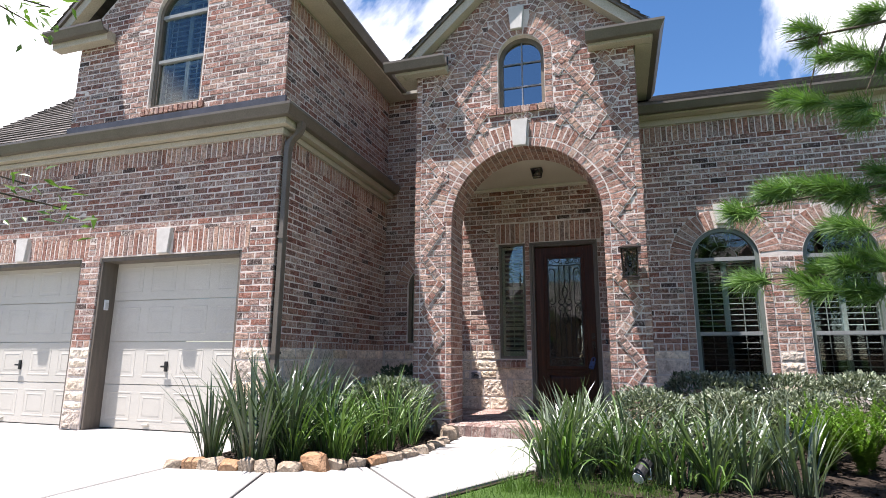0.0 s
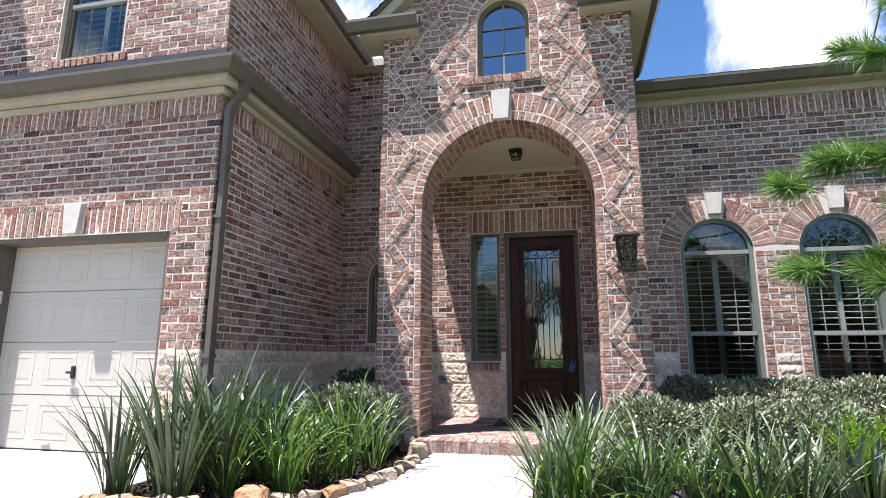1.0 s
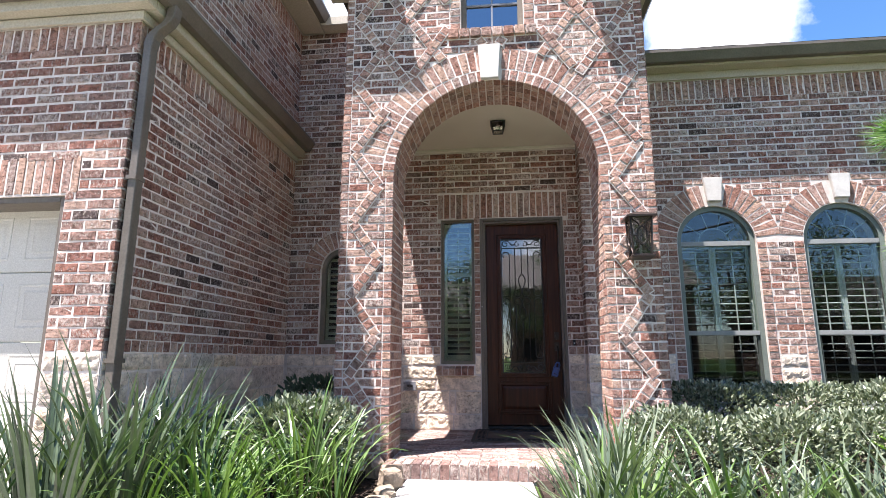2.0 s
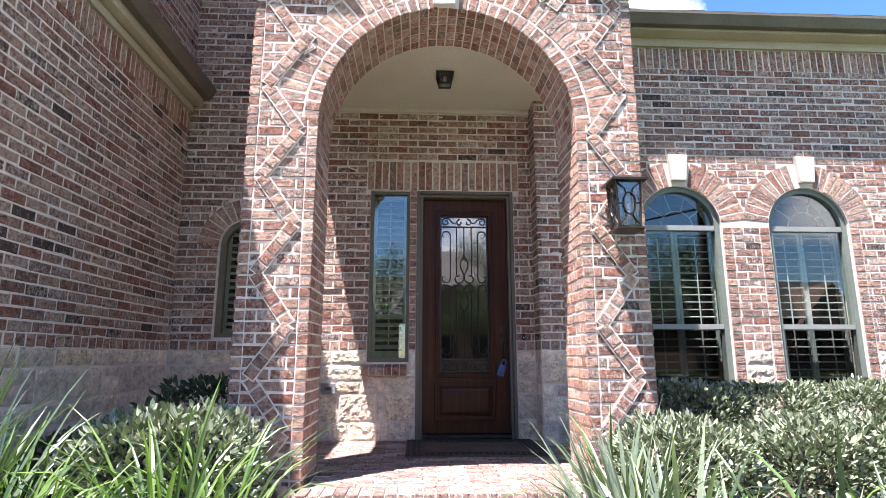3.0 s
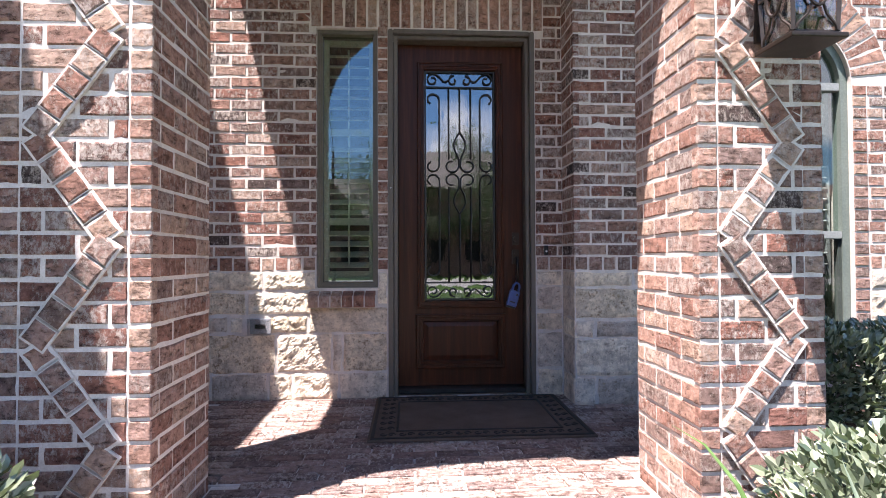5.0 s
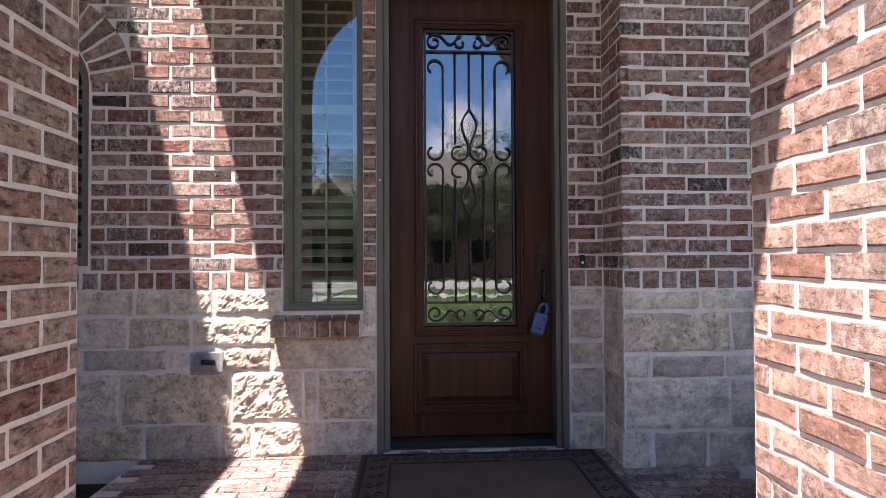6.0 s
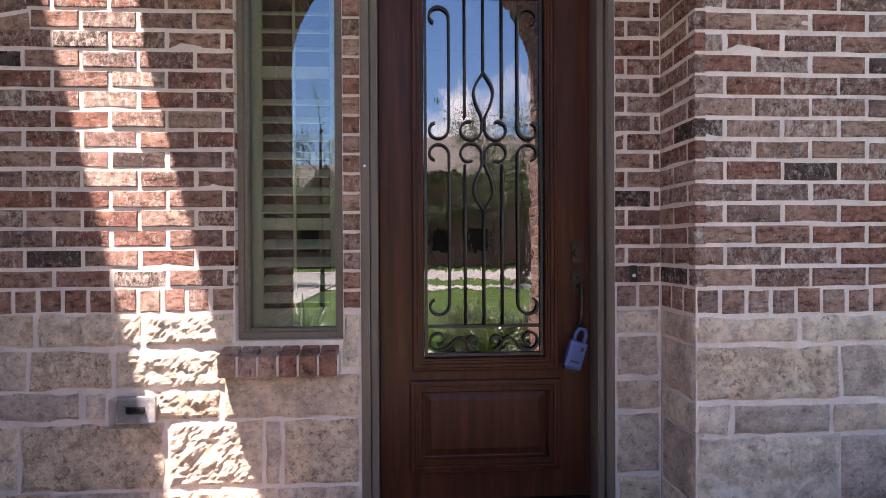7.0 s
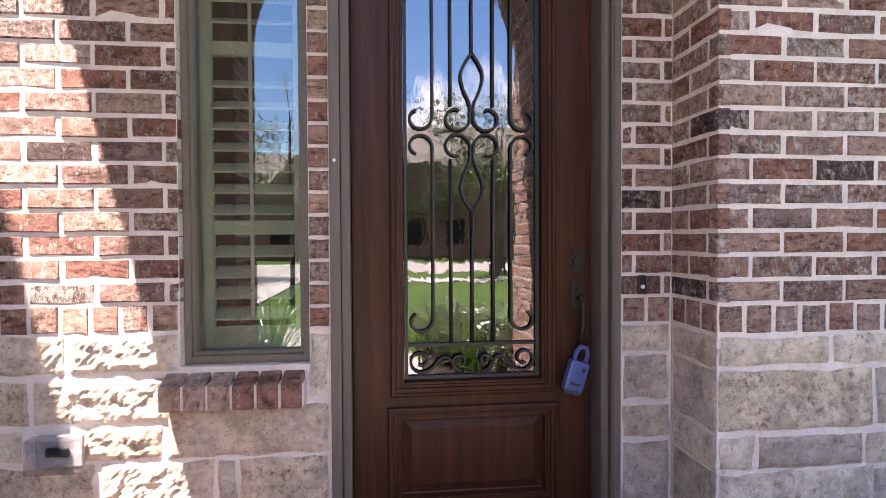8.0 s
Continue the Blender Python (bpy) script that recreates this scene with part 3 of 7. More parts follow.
wall_garage = tagged(slab_with_holes("wall_garage_front", F_GAR, [(-8.9, 0.0), (G2[0], 0.0), (G2[0], 2.09), (G2[1], 2.09), (G2[1], 0.0), (G1[0], 0.0), (G1[0], 2.09), (G1[1], 2.09), (G1[1], 0.0), (-2.93, 0.0),
                                                                       (-2.93, 5.3), (-4.62, 6.95), (-6.33, 5.3), (-6.33, 3.9), (-8.9, 3.9)], [arch_loop(*UPWIN)], 0.28, M_MORTAR),
                     "two-storey brick garage front with a gable", "wall", kind="structure")
wall_side = tagged(slab_with_holes("wall_garage_side", F_SIDE, rect(5.19, 8.312, 0.0, 5.5), [], 0.22, M_MORTAR), "two-storey brick side wall of the garage over a limestone base", "wall", kind="structure")
bmu = boxes(((-6.33, 5.46, 3.5), (-6.1, 9.0, 5.3)), ((-8.9, 5.46, 0), (-8.65, 9.0, 3.9)))
wall_gleft = tagged(part("wall_garage_left", bmu, M_MORTAR), "far brick side of the garage wing", "wall", kind="structure")

wall_tower = tagged(slab_with_holes("wall_porch_tower", F_TOWER, [(TL + 0.009, 0.0), (TC - AB, 0.0)] + [(TC - AB * math.cos(math.pi * i / 28), ASP + AB * math.sin(math.pi * i / 28)) for i in range(29)]
                                    + [(TC + AB, 0.0), (TR - 0.009, 0.0), (TR - 0.009, 4.84), (TC, 6.12), (TL + 0.009, 4.84)], [arch_loop(*TWIN)], 0.52, M_MORTAR),
                    "brick porch gable with an arched entry and diagonal brick lattice", "wall", kind="structure")
# upper sides and back of the tower
bmt = boxes(((TL + 0.009, 6.96, 3.63), (TL + 0.25, 8.32, 4.72)), ((TR - 0.25, 6.96, 3.56), (TR - 0.009, 8.04, 4.72)))
wall_tower_sides = tagged(part("wall_porch_sides", bmt, M_MORTAR), "brick side walls above the porch openings", "wall", kind="structure")
porch_ceiling = tagged(part("ceiling_porch", boxes(((TL + 0.26, 6.96, 3.55), (TR - 0.26, 8.315, 3.62))), M_SOFFIT), "cream painted porch ceiling", "ceiling", kind="structure")
ctrim = tagged(part("trim_ceiling", boxes(((-1.44, 8.27, 3.51), (0.70, 8.318, 3.548), 0.006), ((TL + 0.262, 6.97, 3.5), (TL + 0.30, 8.26, 3.548), 0.006), ((TR - 0.30, 6.97, 3.5), (TR - 0.262, 8.04, 3.548), 0.006)), M_SOFFIT), "cream trim round the porch ceiling", "trim", kind="structure")

# rooms behind the openings: plain shells, their darkness put into a near-black colour
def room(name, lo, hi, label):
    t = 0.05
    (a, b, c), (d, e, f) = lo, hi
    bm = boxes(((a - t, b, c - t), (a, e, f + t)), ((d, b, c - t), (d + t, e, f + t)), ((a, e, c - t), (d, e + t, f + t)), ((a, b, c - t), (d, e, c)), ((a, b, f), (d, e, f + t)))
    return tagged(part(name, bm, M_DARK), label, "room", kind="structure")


room("room_hall", (-2.86, 8.56, 0.1), (0.9, 12.0, 3.3), "entry hall shell behind the glass, coloured near-black for dimness")
room("room_right", (1.2, 8.37, 0.1), (7.3, 12.0, 3.6), "front room shell behind the shutters, coloured near-black for dimness")
room("room_upper", (-6.0, 5.5, 3.7), (-3.25, 8.2, 6.2), "upper room shell behind the blinds, coloured near-black for dimness")
room("room_attic", (-1.3, 6.97, 3.75), (0.75, 8.2, 5.2), "void behind the small gable window, coloured near-black for dimness")

# porch floor
porch_floor = tagged(part("floor_porch", boxes(((-1.192, 6.224, -0.05), (0.632, 6.95, PORCH - 0.014)), ((-1.72, 6.955, -0.05), (1.10, 8.33, PORCH - 0.014))), M_MORTAR), "red brick porch floor with a brick step", "floor", kind="structure")

# ---------------------------------------------------------------- roofs, eaves and gutters
def shingles(name, origin, along, up, length, rise, label, course=0.14, parent=None):
    """Overlapping strips of shingle on a roof plane: along runs with the eave, up runs up the slope."""
    A, U = Vector(along).normalized(), Vector(up).normalized()
    N = A.cross(U).normalized()
    if N.z < 0:
        N = -N
    O = Vector(origin)
    rg = random.Random(len(name) + int(length * 10))
    V, F = [], []

    def quad(a0, a1, b0, b1, h0, h1):
        k = len(V)
        for a, b, h in ((a0, b0, h0), (a1, b0, h0), (a1, b1, h1), (a0, b1, h1), (a0, b0, -0.01), (a1, b0, -0.01)):
            V.append(O + A * a + U * b + N * h)
        F.extend([(k, k + 1, k + 2, k + 3), (k + 4, k + 5, k + 1, k)])
    k = int(rise / course) + 1
    for c in range(k):
        b0, b1 = c * course, min((c + 1) * course + 0.02, rise + 0.02)
        a = -rg.uniform(0, 0.3)
        while a < length:
            w = rg.uniform(0.16, 0.34)
            lo, hi = max(a, 0), min(a + w - 0.004, length)
            if hi > lo:
                quad(lo, hi, b0 + rg.uniform(0, 0.006), b1, 0.024 + rg.uniform(0, 0.006), 0.006)
            a += w
    base = len(V)
    for a, b in ((0, 0), (length, 0), (length, rise), (0, rise)):
        V.append(O + A * a + U * b)
    F.append((base, base + 1, base + 2, base + 3))
    return tagged(data_part(name, V, F, M_SHINGLE, parent), label, "roof", kind="structure")


shingles("roof_right", (1.12, 7.775, 4.446), (1, 0, 0), (0, 1, 0.5), 7.0, 3.3, "grey-brown shingle roof over the front windows")
shingles("roof_tower_left", (-1.90, 6.22, 4.757), (0, 1, 0), (1, 0, 0.92), 4.0, 2.19, "grey-brown shingle slope of the porch gable")
shingles("roof_tower_right", (1.38, 6.22, 4.72), (0, 1, 0), (-1, 0, 0.92), 4.0, 2.243, "grey-brown shingle slope of the porch gable")
shingles("roof_garage_right", (-2.52, 4.98, 5.40), (0, 1, 0), (-1, 0, 0.98), 6.5, 2.95, "grey-brown shingle slope of the garage gable")
shingles("roof_garage_left", (-6.72, 4.98, 5.40), (0, 1, 0), (1, 0, 0.98), 6.5, 2.95, "grey-brown shingle slope of the garage gable")
shingles("roof_skirt_left", (-8.9, 5.04, 3.74), (1, 0, 0), (0, 1, 0.95), 2.58, 6.2, "grey shingle roof of the low garage bay")
shingles("roof_neighbour", (-24.0, 9.0, 3.1), (1, 0, 0), (0, 1, 0.62), 11.0, 7.0, "grey shingle roof of the neighbouring house", 0.2)
tagged(part("wall_neighbour", boxes(((-23.6, 9.5, 0.0), (-13.4, 15.5, 3.2))), M_MORTAR), "side wall of the neighbouring house", "wall", kind="structure")


def gutter_profile(length_vec, start, out, name, label, mat=None, turn0=0.0, turn1=0.0):
    """A rolled-front gutter along a straight eave: start is the back top edge."""
    o = Vector(out).normalized()
    L = Vector(length_vec)
    prof = [(0.0, 0.0), (0.0, -0.125), (0.07, -0.125), (0.085, -0.10), (0.115, -0.045), (0.125, -0.03), (0.125, 0.0), (0.112, 0.004), (0.112, -0.02), (0.085, -0.08), (0.012, -0.105), (0.012, 0.0)]
    bm = bmesh.new()
    way = L.normalized()
    prism(bm, [Vector(start) + o * a + way * (turn0 * a) + Vector((0, 0, b)) for a, b in prof], L)
    bm.verts.ensure_lookup_table()
    for i, (a, b) in enumerate(prof):
        bm.verts[len(prof) + i].co += way * ((turn1 - turn0) * a)
    bmesh.ops.recalc_face_normals(bm, faces=list(bm.faces))
    return tagged(part(name, bm, mat or M_GUTTER), label, "gutter", kind="structure")


def eave_box(name, lo, hi, label, mat=None):
    return tagged(part(name, boxes((lo, hi, 0.004)), mat or M_TAN), label, "eave", kind="structure")


GL = "brown painted metal gutter along the eave"
# skirt eave round the garage wing
eave_box("eave_garage_front", (-8.9, 5.06, 3.535), (-2.80, 5.165, 3.68), "tan boxed eave over the garage doors")
eave_box("eave_garage_side", (-2.905, 5.17, 3.535), (-2.80, 8.305, 3.68), "tan boxed eave along the garage side")
tagged(part("trim_frieze_front", boxes(((-8.9, 5.145, 3.455), (-2.885, 5.168, 3.523), 0.003)), M_TAN), "tan frieze board under the eave", "trim", kind="structure")
tagged(part("trim_frieze_side", boxes(((-2.907, 5.169, 3.455), (-2.885, 8.315, 3.523), 0.003)), M_TAN), "tan frieze board under the eave", "trim", kind="structure")
gutter_profile((6.104, 0, 0), (-8.9, 5.056, 3.735), (0, -1, 0), "gutter_garage_front", GL, turn1=1.0)
gutter_profile((0, 3.249, 0), (-2.796, 5.056, 3.735), (1, 0, 0), "gutter_garage_side", GL, turn0=-1.0)
tagged(part("flashing", boxes(((-6.33, 5.06, 3.685), (-2.80, 5.166, 3.72)), ((-6.33, 5.135, 3.72), (-2.88, 5.166, 3.93)), ((-2.906, 5.17, 3.685), (-2.80, 8.305, 3.72)), ((-2.906, 5.17, 3.72), (-2.88, 8.305, 3.79))), M_FLASH),
       "dark flashing along the foot of the upper wall", "flashing", kind="structure")
# upper side eave of the garage
eave_box("eave_upper_side", (-2.905, 5.03, 5.32), (-2.60, 8.305, 5.44), "tan boxed eave under the upper roof")
gutter_profile((0, 3.32, 0), (-2.598, 4.99, 5.475), (1, 0, 0), "gutter_upper_side", GL)
eave_box("eave_recess", (-2.595, 8.10, 5.32), (-1.66, 8.305, 5.44), "tan boxed eave over the recess")
# garage gable: return on the left and the rakes
eave_box("eave_return_left", (-6.70, 5.03, 5.12), (-5.70, 5.165, 5.26), "tan boxed eave return of the garage gable")
gutter_profile((1.08, 0, 0), (-6.76, 5.026, 5.33), (0, -1, 0), "gutter_return_left", GL)


def rake(name, p0, p1, y0, y1, depth, mat, label):
    """A sloped board of the gable's edge."""
    bm = bmesh.new()
    (xa, za), (xb, zb) = p0, p1
    prism(bm, [(xa, y0, za), (xb, y0, zb), (xb, y0, zb - depth), (xa, y0, za - depth)], (0, y1 - y0, 0))
    bmesh.ops.recalc_face_normals(bm, faces=list(bm.faces))
    return tagged(part(name, bm, mat), label, "eave", kind="structure")


rake("rake_garage_left", (-6.69, 5.33), (-4.62, 7.35), 5.02, 5.165, 0.17, M_TAN, "tan rake board of the garage gable")
rake("rake_garage_right", (-2.56, 5.33), (-4.62, 7.35), 5.02, 5.165, 0.17, M_TAN, "tan rake board of the garage gable")
rake("rake_edge_garage_left", (-6.72, 5.37), (-4.62, 7.42), 4.985, 5.018, 0.07, M_GUTTER, "dark drip edge of the garage gable")
rake("rake_edge_garage_right", (-2.54, 5.37), (-4.62, 7.42), 4.985, 5.018, 0.07, M_GUTTER, "dark drip edge of the garage gable")
rake("rake_tower_left", (-1.86, 4.754), (TC, 6.20), 6.27, 6.42, 0.15, M_TAN, "tan rake board of the porch gable")
rake("rake_tower_right", (1.30, 4.754), (TC, 6.20), 6.27, 6.42, 0.15, M_TAN, "tan rake board of the porch gable")
rake("rake_edge_left", (-1.89, 4.793), (TC, 6.27), 6.235, 6.268, 0.065, M_GUTTER, "dark drip edge of the porch gable")
rake("rake_edge_right", (1.33, 4.793), (TC, 6.27), 6.235, 6.268, 0.065, M_GUTTER, "dark drip edge of the porch gable")
# tower eaves: boxed returns on the front, running back along the side
for side, (xa, xb) in (("left", (-1.96, -1.25)), ("right", (0.57, 1.32))):
    eave_box("eave_tower_" + side, (xa, 6.28, 4.615), (xb, 6.415, 4.72), "tan boxed eave return of the porch gable")
    gutter_profile((xb - xa + (0.15 if side == "left" else 0.024), 0, 0), (xa - (0.13 if side == "left" else 0.02), 6.276, 4.775), (0, -1, 0), "gutter_tower_" + side, GL, turn1=0.0 if side == "left" else 1.0)
    tagged(part("flashing", boxes(((xa + 0.05, 6.29, 4.725), (xb, 6.41, 4.76)), ((xa + (0.35 if side == "left" else 0.0), 6.38, 4.76), (xb - (0.0 if side == "left" else 0.35), 6.41, 4.85))), M_FLASH), "dark flashing on the eave return", "flashing", kind="structure")
eave_box("eave_tower_side_left", (-1.96, 6.42, 4.615), (TL - 0.012, 6.72, 4.72), "tan boxed eave along the porch tower")
eave_box("eave_tower_side_right", (TR + 0.012, 6.42, 4.615), (1.32, 8.0, 4.72), "tan boxed eave along the porch tower")
gutter_profile((0, 1.774, 0), (1.324, 6.276, 4.775), (1, 0, 0), "gutter_tower_side_right", GL, turn0=-1.0)
# right wing eave
eave_box("eave_right", (1.12, 7.87, 4.30), (7.6, 8.04, 4.42), "tan boxed eave over the front windows")
tagged(part("trim_frieze_right", boxes(((1.115, 8.015, 4.205), (7.6, 8.038, 4.298), 0.003)), M_TAN), "tan frieze board under the eave", "trim", kind="structure")
gutter_profile((6.5, 0, 0), (1.12, 7.866, 4.45), (0, -1, 0), "gutter_right", GL)


# ---------------------------------------------------------------- doors, windows and fittings
def fbox(bm, face, u0, u1, z0, z1, d0, d1, bevel=0.0):
    """A block set against a wall face."""
    loop = [face.p(u0, z0, d0), face.p(u1, z0, d0), face.p(u1, z1, d0), face.p(u0, z1, d0)]
    new_bm = bmesh.new()
    prism(new_bm, loop, face.n * (d1 - d0))
    bmesh.ops.recalc_face_normals(new_bm, faces=list(new_bm.faces))
    if bevel:
        bmesh.ops.bevel(new_bm, geom=list(new_bm.edges), offset=bevel, segments=2, affect="EDGES")
    me = bpy.data.meshes.new("tmp")
    new_bm.to_mesh(me)
    new_bm.free()
    bm.from_mesh(me)
    bpy.data.meshes.remove(me)
    return bm


def fb(face, *items):
    bm = bmesh.new()
    for it in items:
        fbox(bm, face, *it)
    return bm


def arch_frame(face, cu, cz, r, z0, w, d0, d1, n=24):
    """A frame that follows an arched opening."""
    bm = bmesh.new()
    out = [(cu + r, z0)] + [(cu + r * math.cos(math.pi * i / n), cz + r * math.sin(math.pi * i / n)) for i in range(n + 1)] + [(cu - r, z0)]
    ri = r - w
    inn = [(cu + ri, z0 + w)] + [(cu + ri * math.cos(math.pi * i / n), cz + ri * math.sin(math.pi * i / n)) for i in range(n + 1)] + [(cu - ri, z0 + w)]
    k = len(out)
    vo = [[bm.verts.new(face.p(u, z, d)) for u, z in out] for d in (d0, d1)]
    vi = [[bm.verts.new(face.p(u, z, d)) for u, z in inn] for d in (d0, d1)]
    for i in range(k):
        j = (i + 1) % k
        bm.faces.new((vo[1][i], vo[1][j], vi[1][j], vi[1][i]))
        bm.faces.new((vo[0][i], vi[0][i], vi[0][j], vo[0][j]))
        bm.faces.new((vo[0][i], vo[0][j], vo[1][j], vo[1][i]))
        bm.faces.new((vi[0][i], vi[1][i], vi[1][j], vi[0][j]))
    bmesh.ops.recalc_face_normals(bm, faces=list(bm.faces))
    return bm


def pane_obj(face, loop, d, mat, parent):
    bm = bmesh.new()
    prism(bm, [face.p(u, z, d - 0.005) for u, z in loop], face.n * 0.005)
    bmesh.ops.recalc_face_normals(bm, faces=list(bm.faces))
    ob = part("pane", bm, mat, parent)
    ob.visible_shadow = False
    return ob


def louvers(face, u0, u1, z0, z1, d, pitch, parent, mat, tilt=35, stiles=0.045, bars=1, rails=()):
    """A plantation shutter: stiles, rails, tilted slats and a tilt rod."""
    panel = part("shutter_frame", fb(face, (u0, u0 + stiles, z0, z1, d - 0.03, d, 0.004), (u1 - stiles, u1, z0, z1, d - 0.03, d, 0.004),
                                     (u0 + stiles, u1 - stiles, z0, z0 + stiles * 1.9, d - 0.03, d, 0.004), (u0 + stiles, u1 - stiles, z1 - stiles, z1, d - 0.03, d, 0.004)), mat, parent, "painted shutter frame")
    for rz in rails:
        part("shutter_rail", fb(face, (u0 + stiles, u1 - stiles, rz - 0.025, rz + 0.025, d - 0.03, d, 0.003)), mat, panel)
    a, b = u0 + stiles + 0.002, u1 - stiles - 0.002
    z = z0 + stiles * 1.9 + pitch * 0.6
    h, t = pitch * 0.49, radians(tilt)
    me = None
    while z < z1 - stiles - pitch * 0.4:
        if not any(abs(z - rz) < 0.05 for rz in rails):
            if me is None:
                bm = bmesh.new()
                c, s = math.cos(t), math.sin(t)
                prof = [(-h, -0.0035), (-h * 0.5, -0.006), (h * 0.5, -0.006), (h, -0.0035), (h, 0.0035), (h * 0.5, 0.006), (-h * 0.5, 0.006), (-h, 0.0035)]
                prism(bm, [face.u * a + face.n * (p * c - q * s) + Vector((0, 0, -p * s - q * c)) for p, q in prof], face.u * (b - a))
                bmesh.ops.recalc_face_normals(bm, faces=list(bm.faces))
                ob = part("slat", bm, mat, panel)
                me = ob.data
            else:
                ob = new("slat", me)
                ob.parent = panel
            ob.location = face.o + face.n * (d - 0.015) + Vector((0, 0, z))
        z += pitch
    for i in range(bars):
        u = a + (b - a) * (i + 0.5) / bars
        part("tilt_rod", fb(face, (u - 0.006, u + 0.006, z0 + 0.12, z1 - 0.08, d + 0.022, d + 0.032, 0.002)), mat, panel)


def arched_window(name, face, cu, cz, r, z0, label, frame_mat, mid=None, burst=False, shutter=True, deep=0.035, grid=None, spring_bar=True, rail_mat=None, pitch=0.075, glass=None, slat_mat=None):
    win = thing(name, label, "window", kind="structure", at=face.p(cu, z0, -deep))
    win.location = (0, 0, 0)
    glass = glass or M_GLASS
    rail_mat = rail_mat or M_RAIL
    fr = part("window_frame", arch_frame(face, cu, cz, r - 0.001, z0, 0.05, -deep - 0.08, -deep), frame_mat, win, "painted arched frame")
    ri = r - 0.05
    pane_obj(face, [(cu - ri, z0 + 0.05), (cu + ri, z0 + 0.05)] + [(cu + ri * math.cos(math.pi * i / 20), cz + ri * math.sin(math.pi * i / 20)) for i in range(21)], -deep - 0.035, glass, win)
    if spring_bar:
        part("transom_bar", fb(face, (cu - ri, cu + ri, cz - 0.035, cz + 0.02, -deep - 0.06, -deep - 0.006, 0.004)), rail_mat, win, "pale bar under the arched light")
    if mid:
        part("meeting_rail", fb(face, (cu - ri, cu + ri, mid - 0.02, mid + 0.03, -deep - 0.055, -deep - 0.002, 0.004)), rail_mat, win, "pale meeting rail")
        part("lower_sash", fb(face, (cu - ri, cu - ri + 0.025, z0 + 0.05, mid - 0.02, -deep - 0.05, -deep - 0.015), (cu + ri - 0.025, cu + ri, z0 + 0.05, mid - 0.02, -deep - 0.05, -deep - 0.015)), frame_mat, win)
    if burst:
        bm = bmesh.new()
        yd = -deep - 0.05
        q = lambda rr, a: face.p(cu + rr * math.cos(a), cz + 0.01 + rr * math.sin(a), yd)
        tube(bm, [q(ri * 0.45, math.pi * i / 16) for i in range(17)], 0.007, 5)
        for a in (36, 72, 108, 144):
            tube(bm, [q(ri * 0.45, radians(a)), q(ri, radians(a))], 0.007, 5)
        part("sunburst_grille", bm, rail_mat, win, "curved sunburst glazing bars")
    if grid:
        bm = bmesh.new()
        us, zs = grid
        for u in us:
            fbox(bm, face, u - 0.008, u + 0.008, z0 + 0.05, cz + math.sqrt(max(0.0, ri * ri - (u - cu) ** 2)), -deep - 0.03, -deep - 0.016)
        for z in zs:
            w = ri if z < cz else math.sqrt(max(0.0, ri * ri - (z - cz) ** 2))
            fbox(bm, face, cu - w, cu + w, z - 0.008, z + 0.008, -deep - 0.03, -deep - 0.015)
        part("glazing_bars", bm, rail_mat, win, "pale glazing bars")
    if shutter:
        top = cz + r * 0.35 if burst else cz + r * 0.6
        tops = [mid + 0.0] if mid else []
        for u0, u1 in ((cu - r + 0.03, cu), (cu, cu + r - 0.03)) if r > 0.35 else ((cu - r + 0.03, cu + r - 0.03),):
            louvers(face, u0, u1, z0 + 0.03, top if not burst else cz - 0.01, -deep - 0.13, pitch, win, slat_mat or (M_SHUTTER if not burst else M_WHITESHUT), 28 if not burst else 6, 0.035, 1, tops)
    if burst:
        bm = bmesh.new()
        prism(bm, [face.p(u, z, -deep - 0.012) for u, z in rect(cu - ri, cu + ri, z0 + 0.05, mid - 0.02)], face.n * 0.001)
        scr = part("insect_screen", bm, M_SCREEN, win, "dark insect screen")
        scr.visible_shadow = False
    return win


M_SCREEN = glass_material("insect_screen", 0.02, (0.68, 0.68, 0.69))
M_WHITESHUT = speckled("shutter_white", (0.36, 0.37, 0.36), (0.42, 0.43, 0.42), 5, 80, 0.5, 0.04, 0.001)
for k, w in ((1, W1), (2, W2)):
    arched_window("window_%d" % k, F_RIGHT, *w, "arched window with green-grey frame and white shutters", M_FRAMEG, 1.20, True)
arched_window("window_3", F_DOOR, *LEFTWIN, "small arched window with closed shutters", M_FRAME, None, False, spring_bar=False)
arched_window("window_4", F_GAR, *UPWIN, "tall arched upper window with blinds", M_FRAME, 4.74, False, spring_bar=True, deep=0.05, grid=((), ()), slat_mat=speckled("blind_slate", (0.10, 0.12, 0.14), (0.15, 0.17, 0.19)))
arched_window("window_5", F_TOWER, *TWIN, "small arched gable window with dark reflecting panes", M_FRAME, None, False, False, 0.1, ((TWIN[0],), (4.35, 4.68)), False, speckled("glazing_bar_grey", (0.16, 0.17, 0.20), (0.2, 0.21, 0.24)),
              glass=glass_material("gable_glass", 0.34, (0.12, 0.12, 0.13)))

